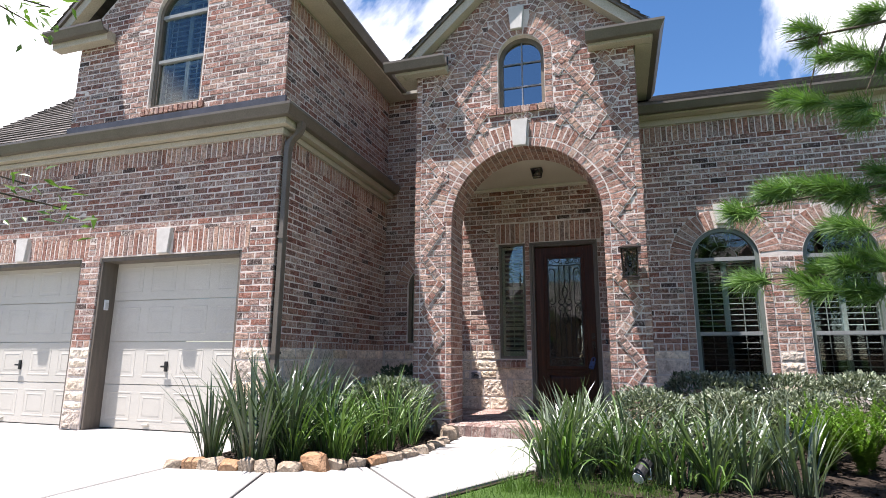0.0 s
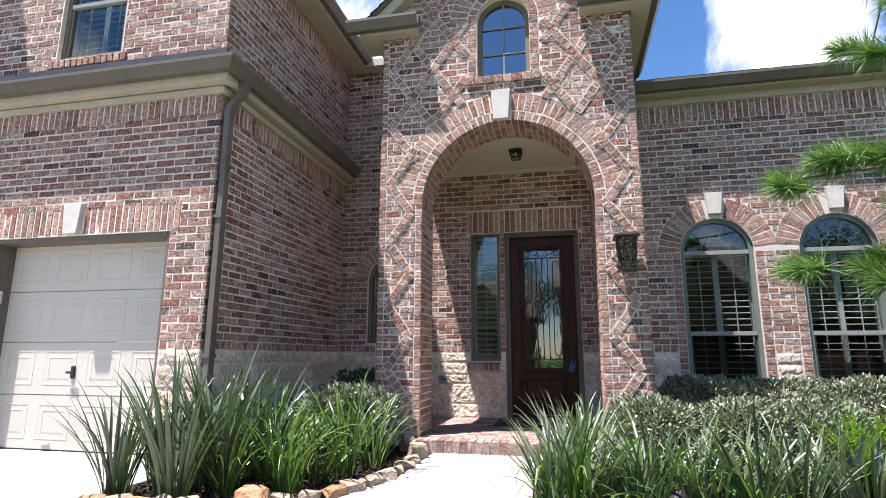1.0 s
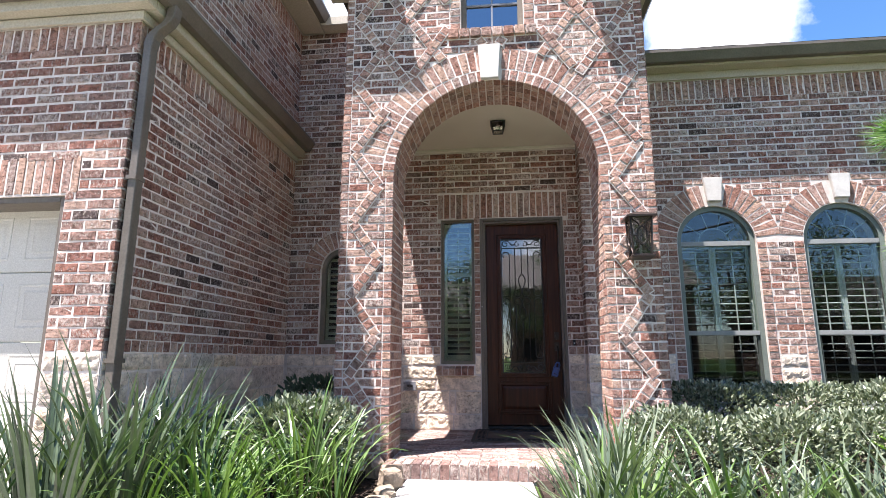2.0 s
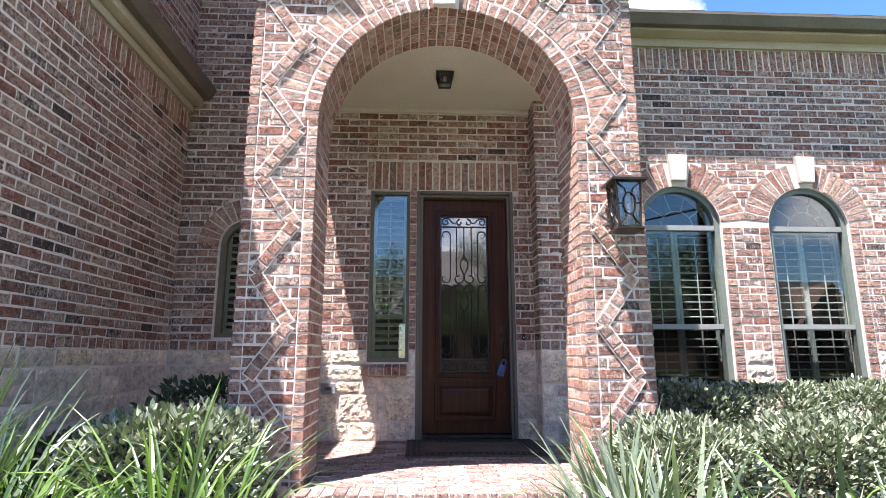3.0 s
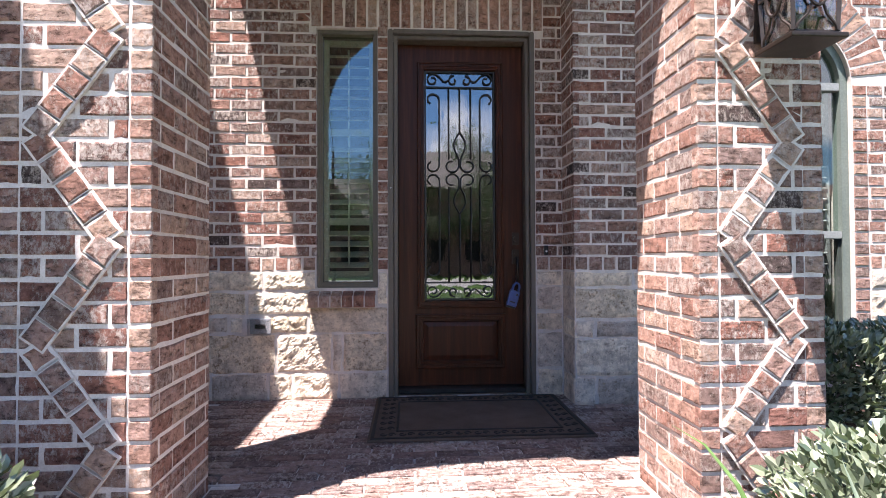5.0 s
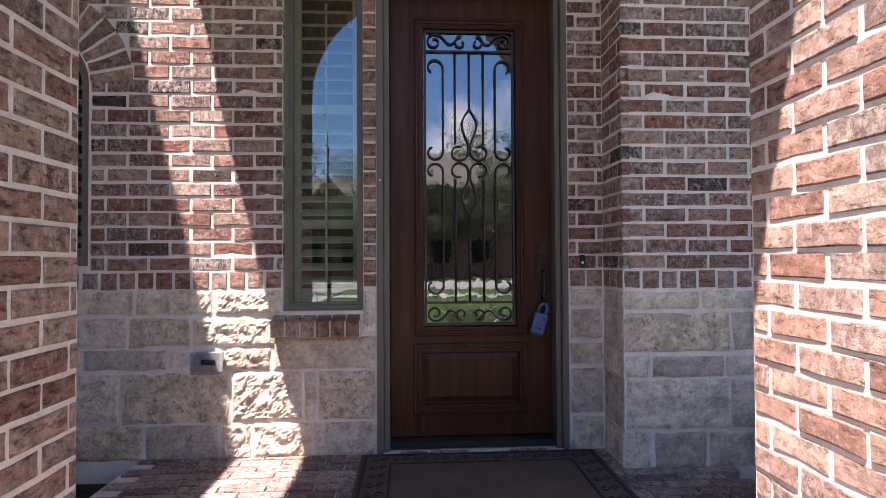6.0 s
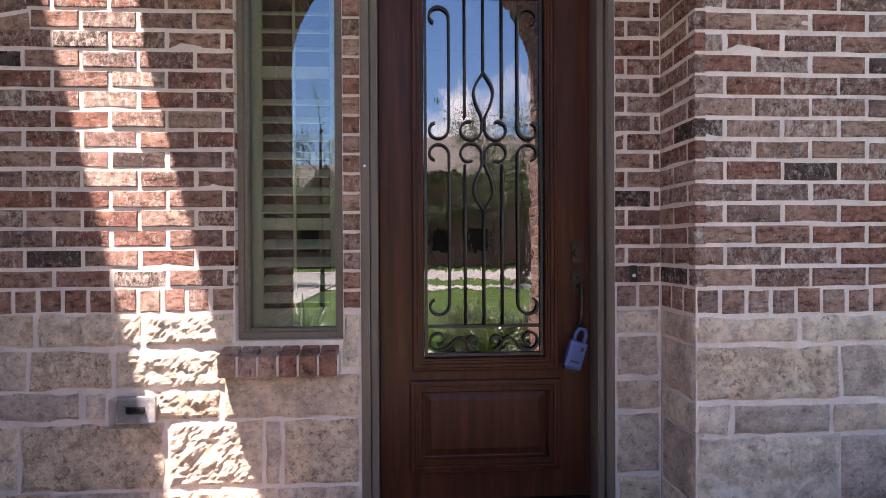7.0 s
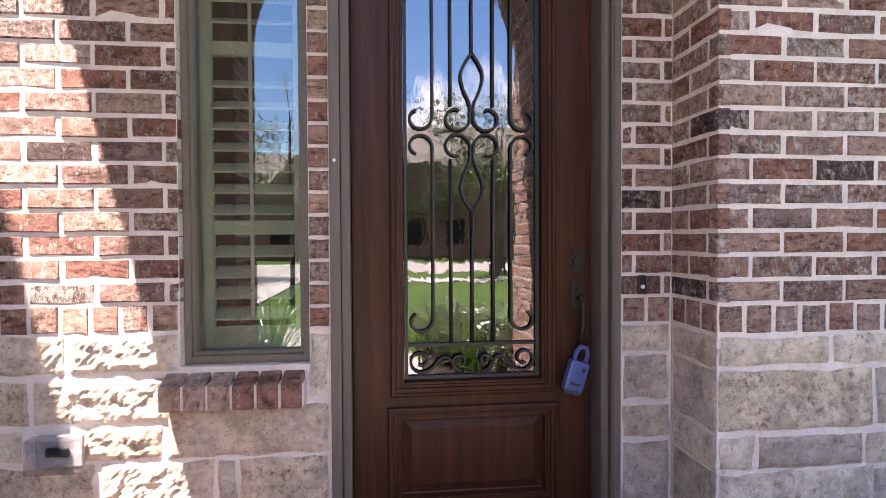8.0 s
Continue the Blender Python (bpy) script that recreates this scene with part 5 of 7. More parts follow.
def pipe(name, pts, w, dpt):
    bm = bmesh.new()
    rings = []
    for i, p in enumerate(pts):
        p = Vector(p)
        rings.append([bm.verts.new(p + Vector((x * dpt, y * w, 0))) for x, y in ((-0.5, -0.42), (-0.42, -0.5), (0.42, -0.5), (0.5, -0.42), (0.5, 0.42), (0.42, 0.5), (-0.42, 0.5), (-0.5, 0.42))])
    for a, b in zip(rings, rings[1:]):
        for k in range(8):
            bm.faces.new((a[k], a[(k + 1) % 8], b[(k + 1) % 8], b[k]))
    bmesh.ops.recalc_face_normals(bm, faces=list(bm.faces))
    return part(name, bm, M_GUTTER, ds)


pipe("shaft", [(-2.872, 5.245, 0.06), (-2.872, 5.245, 3.27)], 0.085, 0.065)
pipe("elbow", [(-2.872, 5.245, 3.26), (-2.865, 5.25, 3.33), (-2.84, 5.26, 3.39), (-2.77, 5.28, 3.47), (-2.745, 5.29, 3.53), (-2.735, 5.29, 3.62)], 0.092, 0.072)
for z in (0.9, 2.2):
    part("strap", boxes(((-2.912, 5.190, z), (-2.835, 5.200, z + 0.03)), ((-2.842, 5.200, z), (-2.835, 5.292, z + 0.03)), ((-2.912, 5.290, z), (-2.835, 5.300, z + 0.03))), M_GUTTER, ds)


# ---------------------------------------------------------------- plants
def leaf_material(name, c1, c2, rough=0.45, through=0.35, spec=0.5):
    m, n, l, b = material(name, rough, 0, spec)
    r, v = pick(n, l)
    tone = ramp(n, [(0.0, c1), (1.0, c2)])
    l.new(r, tone.inputs[0])
    a = noise_tex(n, l, v, 25, 3)
    col = mix(n, l, 0.35, tone.outputs[0], a.outputs["Fac"], "OVERLAY")
    l.new(col, b.inputs["Base Color"])
    tr = n.new("ShaderNodeBsdfTranslucent")
    l.new(mix(n, l, 1.0, col, (1.1, 1.35, 0.5), "MULTIPLY"), tr.inputs[0])
    mx = n.new("ShaderNodeMixShader")
    mx.inputs[0].default_value = through
    l.new(b.outputs[0], mx.inputs[1])
    l.new(tr.outputs[0], mx.inputs[2])
    l.new(mx.outputs[0], n["Material Output"].inputs[0])
    return m


M_IRIS = leaf_material("iris_leaf", (0.016, 0.036, 0.018), (0.100, 0.135, 0.075), 0.30, 0.18, 0.7)
M_PALEIRIS = leaf_material("pale_iris_leaf", (0.036, 0.062, 0.036), (0.195, 0.230, 0.155), 0.28, 0.22, 0.8)
M_LILY = leaf_material("lily_leaf", (0.022, 0.058, 0.014), (0.125, 0.200, 0.050), 0.33, 0.20)
# the pale end of the leaf tones paints sun glints on glossy leaves
M_SHRUB = leaf_material("shrub_leaf", (0.048, 0.070, 0.034), (0.30, 0.33, 0.225), 0.24, 0.08, 1.0)
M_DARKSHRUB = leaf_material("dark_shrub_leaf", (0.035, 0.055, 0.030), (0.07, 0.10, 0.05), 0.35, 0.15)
M_FERN = leaf_material("fern_leaf", (0.10, 0.20, 0.026), (0.21, 0.32, 0.06), 0.5)
M_NEEDLE = leaf_material("pine_needle", (0.060, 0.125, 0.030), (0.18, 0.290, 0.085), 0.42, 0.22)
M_TREELEAF = leaf_material("tree_leaf", (0.028, 0.055, 0.016), (0.07, 0.11, 0.03), 0.5, 0.12)
M_GRASS = leaf_material("grass_blade", (0.060, 0.120, 0.020), (0.12, 0.20, 0.04), 0.5)
M_BARK = speckled("bark", (0.06, 0.045, 0.035), (0.14, 0.11, 0.085), 6, 40, 0.95, 0.9, 0.02, 0.1, (1, 1, 0.3))
M_ROCK = speckled("field_stone", (0.19, 0.145, 0.105), (0.42, 0.34, 0.26), 5, 40, 0.95, 0.8, 0.02, 0.1)
M_ROCK2 = speckled("orange_stone", (0.26, 0.13, 0.065), (0.40, 0.26, 0.16), 6, 40, 0.95, 0.8, 0.02, 0.1)


def blade(V, F, base, az, L, w, bend, droop, rg, segs=7):
    """A strap leaf, folded along its middle, that rises and arches over."""
    d = Vector((math.cos(az), math.sin(az), 0))
    s = Vector((-d.y, d.x, 0))
    k = len(V)
    p = Vector(base)
    ang = radians(88) - bend * 0.35
    tw = rg.uniform(-0.35, 0.35)
    for i in range(segs + 1):
        f = i / segs
        ww = w * (0.75 + 0.5 * f if f < 0.4 else 0.95 * (1 - ((f - 0.4) / 0.6) ** 2.2)) * 0.5 + 0.0006
        side = (s * math.cos(tw * f) + Vector((0, 0, 1)) * math.sin(tw * f))
        V += [p - side * ww, p + d * (ww * 0.35) - Vector((0, 0, 0.2 * ww)), p + side * ww]
        ang -= (bend * 0.9 + droop * f * f * 2.2) / segs
        p = p + (d * math.cos(ang) + Vector((0, 0, 1)) * math.sin(ang)) * (L / segs)
    for i in range(segs):
        a = k + i * 3
        F += [(a, a + 1, a + 4, a + 3), (a + 1, a + 2, a + 5, a + 4)]


def clump(name, n, L, w, bend, droop, spread, mat, seed):
    """A clump of strap leaves, each a part of its own."""
    rg = random.Random(seed)
    t = new(name)
    t.empty_display_size = 0.1
    for _ in range(n):
        a, r = rg.uniform(0, 2 * math.pi), spread * math.sqrt(rg.random())
        az = a + rg.uniform(-0.7, 0.7)
        V, F = [], []
        blade(V, F, (r * math.cos(a), r * math.sin(a), -0.01), az, L * rg.uniform(0.6, 1.08), w * rg.uniform(0.7, 1.15), bend * rg.uniform(0.3, 1.5), droop * rg.uniform(0.2, 1.5) if rg.random() < 0.8 else droop * 2.6, rg)
        data_part("leaf", V, F, mat, t)
    return t


def scatter(protos, spots, label, category, group, rg, lo=0.85, hi=1.15):
    for p in protos:
        tagged(p, label, category, group)
    for i, (x, y) in enumerate(spots):
        s = rg.uniform(lo, hi)
        m = Matrix.Translation((x, y, 0.008)) @ Matrix.Rotation(rg.uniform(0, 6.28), 4, "Z") @ Matrix.Diagonal((s, s, s * rg.uniform(0.92, 1.08), 1))
        if i < len(protos):
            protos[i].matrix_basis = m
        else:
            copy_thing(protos[i % len(protos)], m @ Matrix.Diagonal((*(1 / q for q in protos[i % len(protos)].scale), 1)))


rg = random.Random(21)
# stiff iris at the driveway end of the left bed
iris_a = [clump("iris_clump", 34, 0.88, 0.027, 0.45, 0.25, 0.10, M_IRIS, s) for s in (1, 2, 3)]
spots = [(-2.60, 4.02), (-2.42, 4.22), (-2.20, 4.05), (-2.62, 4.45), (-2.35, 4.62), (-2.58, 4.85), (-2.10, 4.35), (-2.30, 5.0), (-2.55, 5.3), (-2.0, 4.75)]
scatter(iris_a, spots, "dark green iris clump with stiff sword leaves", "iris", "irises in the left bed", rg)
# arching lilies behind and beside
lily = [clump("lily_clump", 38, 0.95, 0.024, 0.6, 1.0, 0.10, M_LILY, s) for s in (4, 5, 6)]
spots = [(-1.95, 4.25), (-1.72, 4.45), (-1.80, 4.85), (-1.50, 4.72), (-1.42, 5.00), (-1.32, 5.35), (-1.95, 5.05), (-2.2, 5.25), (-1.58, 4.4)]
scatter(lily, spots, "bright green daylily clump with arching strap leaves", "daylily", "daylilies in the left bed", rg, 0.66, 0.88)

# irises along the walk in the right bed
iris_b = [clump("iris_clump", 36, 0.80, 0.026, 0.5, 0.35, 0.10, M_PALEIRIS, s) for s in (7, 8, 9)]
spots = [(0.20, 4.32), (0.24, 4.60), (0.30, 4.95), (0.36, 4.66), (0.44, 4.88), (0.40, 5.12), (0.46, 5.34),]
for x in np.arange(0.42, 1.9, 0.28):
    for y in (4.28, 4.52):
        spots.append((x + rg.uniform(-0.08, 0.08), y + rg.uniform(-0.08, 0.08)))
scatter(iris_b, spots, "dense green iris clump with upright sword leaves", "iris", "irises in the right bed", rg, 0.62, 0.90)
lily_b = [clump("lily_clump", 26, 0.7, 0.018, 0.9, 1.3, 0.08, M_LILY, s) for s in (10, 11)]
scatter(lily_b, [(0.30, 4.25), (0.75, 4.28), (1.3, 4.2), (0.16, 4.42), (0.5, 5.6), (1.1, 4.22), (1.5, 4.65), (0.75, 4.7)], "pale green daylily clump with thin arching leaves", "daylily", "daylilies in the right bed", rg)


def leaf_blob(n, rx, ry, rz, size, seed, flat_top=0.0):
    """Small oval leaves in a loose shell with a ragged outline."""
    rg = random.Random(seed)
    V, F = [], []
    while len(F) < n * 2:
        u = Vector((rg.gauss(0, 1), rg.gauss(0, 1), rg.gauss(0, 1))).normalized()
        if u.z < -0.55:
            continue
        bump_r = 1.0 + 0.20 * noise.noise(u * 2.3 + Vector((seed, 0, 0))) + 0.10 * noise.noise(u * 6 + Vector((0, seed, 0)))
        sq = (abs(u.x) ** 3.2 + abs(u.y) ** 3.2 + abs(u.z) ** 3.2) ** (-1 / 3.2)
        r = bump_r * sq * (1 - 0.30 * rg.random() ** 2.0)
        c = Vector((u.x * rx * r, u.y * ry * r, rz + u.z * rz * r))
        if c.z < 0.03:
            continue
        axis = (u + Vector((rg.gauss(0, 0.6), rg.gauss(0, 0.6), rg.gauss(0.35, 0.5)))).normalized()
        side = axis.cross(Vector((rg.gauss(0, 1), rg.gauss(0, 1), rg.gauss(0, 1)))).normalized()
        nrm = side.cross(axis)
        L, W = size * rg.uniform(0.6, 1.2), size * 0.25
        k = len(V)
        fold = nrm * W * 0.4
        V += [c, c + axis * L * 0.25 + side * W * 0.8 + fold, c + axis * L * 0.62 + side * W * 0.9 + fold, c + axis * L, c + axis * L * 0.62 - side * W * 0.9 + fold, c + axis * L * 0.25 - side * W * 0.8 + fold, c + axis * L * 0.45]
        F += [(k, k + 6, k + 3, k + 2, k + 1), (k, k + 5, k + 4, k + 3, k + 6)]
    return V, F


def shrub(x, y, rx, ry, rz, n, size, seed, mat, label, group):
    t = thing("shrub", label, "shrub", group, (x, y, 0.0))
    V, F = leaf_blob(n, rx, ry, rz, size, seed)
    data_part("foliage", V, F, mat, t)
    rs = random.Random(seed)
    for _ in range(10):
        a = rs.uniform(0, 6.28)
        e = Vector((math.cos(a) * rx * rs.uniform(0.3, 0.8), math.sin(a) * ry * rs.uniform(0.3, 0.8), rz * rs.uniform(1.0, 1.6)))
        bm = bmesh.new()
        tube(bm, [(e.x * 0.1, e.y * 0.1, 0.0), (e.x * 0.5, e.y * 0.4, e.z * 0.5), tuple(e)], 0.008, 5, 0.003)
        part("stem", bm, M_BARK, t)
    return t


HL = "clipped shrub with small glossy grey-green leaves"
for i, x in enumerate((1.72, 2.45, 3.2, 3.95, 4.7)):
    shrub(x, 7.33, 0.47, 0.40, 0.345, 4200, 0.050, 30 + i, M_SHRUB, HL + " under the windows", "hedge shrubs")
for i, (x, y, r) in enumerate(((0.98, 5.88, 0.35), (1.70, 5.92, 0.35), (2.28, 6.0, 0.36))):
    shrub(x, y, r, 0.33, 0.275, 3800, 0.048, 40 + i, M_SHRUB, HL + " before the brick pier", "hedge shrubs")
shrub(-1.78, 5.84, 0.46, 0.38, 0.31, 3400, 0.060, 50, M_SHRUB, "low shrub with glossy leaves, glints painted pale, beside the brick pier", "bed shrubs")
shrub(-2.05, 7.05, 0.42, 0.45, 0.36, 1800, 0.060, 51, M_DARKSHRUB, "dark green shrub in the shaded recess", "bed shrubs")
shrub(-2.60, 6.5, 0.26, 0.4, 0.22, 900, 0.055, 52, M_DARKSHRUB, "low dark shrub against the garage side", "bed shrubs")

# foxtail ferns
for i, (x, y) in enumerate(((2.30, 5.28), (2.62, 5.42), (2.95, 5.25), (3.25, 5.5), (2.46, 5.12), (2.80, 5.08), (2.16, 5.10))):
    fern = thing("foxtail_fern", "bright green foxtail fern with plump plumes", "fern", "foxtail ferns", (x, y, 0.0))
    rgf = random.Random(60 + i)
    for j in range(17):
        az, lean = rgf.uniform(0, 6.28), rgf.uniform(0.1, 0.75)
        L = rgf.uniform(0.42, 0.66)
        V, F = [], []
        for q in range(330):
            f = rgf.random() ** 0.8
            c = Vector((math.cos(az) * lean * L * f * (0.5 + 0.5 * f), math.sin(az) * lean * L * f * (0.5 + 0.5 * f), L * f * (1 - 0.25 * lean * f)))
            a2 = rgf.uniform(0, 6.28)
            rad = 0.046 * (1 - f ** 3) + 0.008
            o = Vector((math.cos(a2), math.sin(a2), rgf.uniform(0.1, 0.9))).normalized()
            s = o.cross(Vector((0.3, 0.2, 1))).normalized() * 0.0048
            k = len(V)
            V += [c - s, c + s, c + o * rad]
            F.append((k, k + 1, k + 2))
        data_part("plume", V, F, M_FERN, fern)

# pine at the edge of the right bed
pine = thing("pine_tree", "young pine with long green needle tufts reaching over the bed", "tree", "", (0, 0, 0))
bm = bmesh.new()
tube(bm, [(4.5, 4.3, 0.0), (4.48, 4.28, 1.5), (4.52, 4.3, 3.0), (4.5, 4.32, 4.6)], 0.10, 10, 0.05)
part("trunk", bm, M_BARK, pine, "rough grey-brown trunk")


def tuft(at, way, n, L, seed):
    rgt = random.Random(seed)
    V, F = [], []
    way = Vector(way).normalized()
    for i in range(n):
        f = rgt.random()
        base = Vector(at) - way * 0.16 * (1 - f)
        d = (way * rgt.uniform(0.5, 1.3) + Vector((rgt.gauss(0, 0.62), rgt.gauss(0, 0.62), rgt.gauss(0.15, 0.62)))).normalized()
        LL = L * rgt.uniform(0.7, 1.1)
        s = d.cross(Vector((rgt.gauss(0, 1), rgt.gauss(0, 1), rgt.gauss(0, 1)))).normalized() * 0.0019
        mid = base + d * LL * 0.55
        tip = base + d * LL - Vector((0, 0, 0.012))
        k = len(V)
        V += [base - s, base + s, mid + s * 0.9, mid - s * 0.9, tip]
        F += [(k, k + 1, k + 2, k + 3), (k + 3, k + 2, k + 4)]
    return data_part("needle_tuft", V, F, M_NEEDLE, pine)


BOUGHS = [((4.5, 4.3, 3.5), (3.3, 4.15, 3.25), (2.0, 4.1, 3.12), [(2.09, 4.1, 3.21), (2.46, 4.2, 3.23), (2.18, 4.0, 2.90), (2.53, 4.2, 2.91), (2.09, 4.15, 2.66), (2.38, 4.2, 2.50), (2.75, 4.2, 3.1), (2.8, 4.2, 2.7)]),
          ((4.5, 4.3, 2.35), (3.2, 4.25, 2.12), (1.55, 4.2, 1.93), [(1.81, 4.2, 2.02), (1.56, 4.2, 1.90), (2.16, 4.2, 2.05), (2.46, 4.2, 2.13), (2.16, 4.2, 1.77), (2.49, 4.2, 1.83), (1.98, 4.3, 2.1), (2.8, 4.2, 2.0), (2.3, 4.3, 2.0)]),
          ((4.5, 4.3, 1.6), (3.2, 4.25, 1.5), (1.55, 4.2, 1.41), [(1.57, 4.2, 1.40), (1.92, 4.2, 1.40), (2.30, 4.2, 1.56), (2.30, 4.2, 1.31), (2.05, 4.25, 1.48), (2.65, 4.2, 1.45)])]
for bi, (a, b, c, tufts) in enumerate(BOUGHS):
    bm = bmesh.new()
    pts = [Vector(a).lerp(Vector(b), i / 5) for i in range(5)] + [Vector(b).lerp(Vector(c), i / 6) for i in range(7)]
    tube(bm, pts, 0.022, 6, 0.006)
    for at in tufts:
        near = min(pts, key=lambda q: (q - Vector(at)).length - (q.x - at[0]) * 0.5)
        if (near - Vector(at)).length > 0.03:
            tube(bm, [near, (near + Vector(at)) / 2 + Vector((0, 0, -0.02)), Vector(at)], 0.007, 5, 0.004)
    part("bough", bm, M_BARK, pine, "thin brown bough")
    for ti, at in enumerate(tufts):
        for e in range(2):
            q = Vector(at) + (Vector((rg.uniform(-0.12, 0.12), rg.uniform(-0.15, 0.15), rg.uniform(-0.09, 0.09))) if e else Vector())
            tuft(q, (-1, rg.uniform(-0.3, 0.3), rg.uniform(-0.1, 0.4)), 420, 0.175, 100 + bi * 50 + ti * 2 + e)


# young tree whose twigs reach in beside the driveway
def leafy(V, F, at, way, n, size, rgl):
    for _ in range(n):
        c = Vector(at) + Vector((rgl.gauss(0, 0.05), rgl.gauss(0, 0.05), rgl.gauss(0, 0.04)))
        axis = (Vector(way) + Vector((rgl.gauss(0, 0.6), rgl.gauss(0, 0.6), rgl.gauss(-0.1, 0.5)))).normalized()
        side = axis.cross(Vector((rgl.gauss(0, 0.5), rgl.gauss(0, 0.5), 1))).normalized()
        L = size * rgl.uniform(0.6, 1.2)
        W = L * 0.2
        k = len(V)
        nn = side.cross(axis) * W * 0.4
        V += [c, c + axis * L * 0.35 + side * W + nn, c + axis * L, c + axis * L * 0.35 - side * W + nn, c + axis * L * 0.4]
        F += [(k, k + 4, k + 2, k + 1), (k, k + 3, k + 2, k + 4)]


M_TWIGLEAF = leaf_material("twig_leaf", (0.060, 0.110, 0.025), (0.15, 0.22, 0.06), 0.45)
oak = thing("young_tree", "young tree with thin twigs and small green leaves on the lawn", "tree", "", (0, 0, 0))
bm = bmesh.new()
tube(bm, [(-2.0, 0.2, 0.0), (-1.98, 0.22, 1.0), (-2.02, 0.2, 2.2), (-2.0, 0.25, 3.4)], 0.05, 9, 0.02)
part("trunk", bm, M_BARK, oak, "slim grey trunk")
rgl = random.Random(77)
TW = [((-2.0, 0.25, 1.9), (-1.55, 0.8, 2.15), (-1.15, 1.2, 2.10)), ((-2.0, 0.25, 2.1), (-1.6, 0.8, 2.3), (-1.26, 1.2, 2.07)), ((-2.0, 0.22, 1.3), (-1.5, 0.8, 1.5), (-0.92, 1.2, 1.335)), ((-2.0, 0.22, 1.5), (-1.6, 0.8, 1.6), (-1.13, 1.2, 1.44)),
      ((-2.0, 0.25, 2.6), (-2.3, 0.6, 2.9), (-2.7, 0.9, 3.0)), ((-2.0, 0.25, 2.4), (-2.4, -0.2, 2.7), (-2.8, -0.4, 2.8)), ((-2.0, 0.25, 3.0), (-1.9, -0.3, 3.3), (-1.9, -0.8, 3.4)), ((-2.0, 0.25, 3.3), (-2.0, 0.3, 3.8), (-2.1, 0.3, 4.2))]
bm = bmesh.new()
for ti, (a, b, c) in enumerate(TW):
    A, B, C = Vector(a), Vector(b), Vector(c)
    pts = [A.lerp(B, t).lerp(B.lerp(C, t), t) for t in np.linspace(0, 1, 8)]
    bm = bmesh.new()
    tube(bm, pts, 0.010, 5, 0.0025)
    tw = part("twig", bm, M_BARK, oak)
    V, F = [], []
    for p in pts[4:]:
        leafy(V, F, p, C - B, 15 if ti < 4 else 16, 0.05, rgl)
    tagged(data_part("leaf_spray", V, F, M_TWIGLEAF, tw), kind="stuff")

# grass at the edge of the walk
V, F = [], []
rgg = random.Random(5)
for q in range(10000):
    x, y = (rgg.uniform(-1.6, 2.2), rgg.uniform(2.3, 4.15)) if q < 9000 else (rgg.uniform(-0.1, 1.0), rgg.uniform(3.9, 4.06))
    edge = -0.5 + (y - 3.4) * 0.47 if y > 3.4 else -1.5 + (y - 2.45) * 1.05
    if x < edge + 0.04 or (x > 0.1 and y > 3.95 and q < 9000):
        continue
    a, h = rgg.uniform(0, 6.28), rgg.uniform(0.03, 0.085) if q < 9000 else rgg.uniform(0.06, 0.15)
    s = Vector((math.cos(a), math.sin(a), 0)) * 0.0022
    b = Vector((x, y, -0.03))
    lean = Vector((rgg.gauss(0, 0.35), rgg.gauss(0, 0.35), 1)) * (h + 0.02)
    k = len(V)
    V += [b - s, b + s, b + lean]
    F.append((k, k + 1, k + 2))
tagged(data_part("grass", V, F, M_GRASS), "short green lawn grass beside the walk", "grass", kind="stuff")

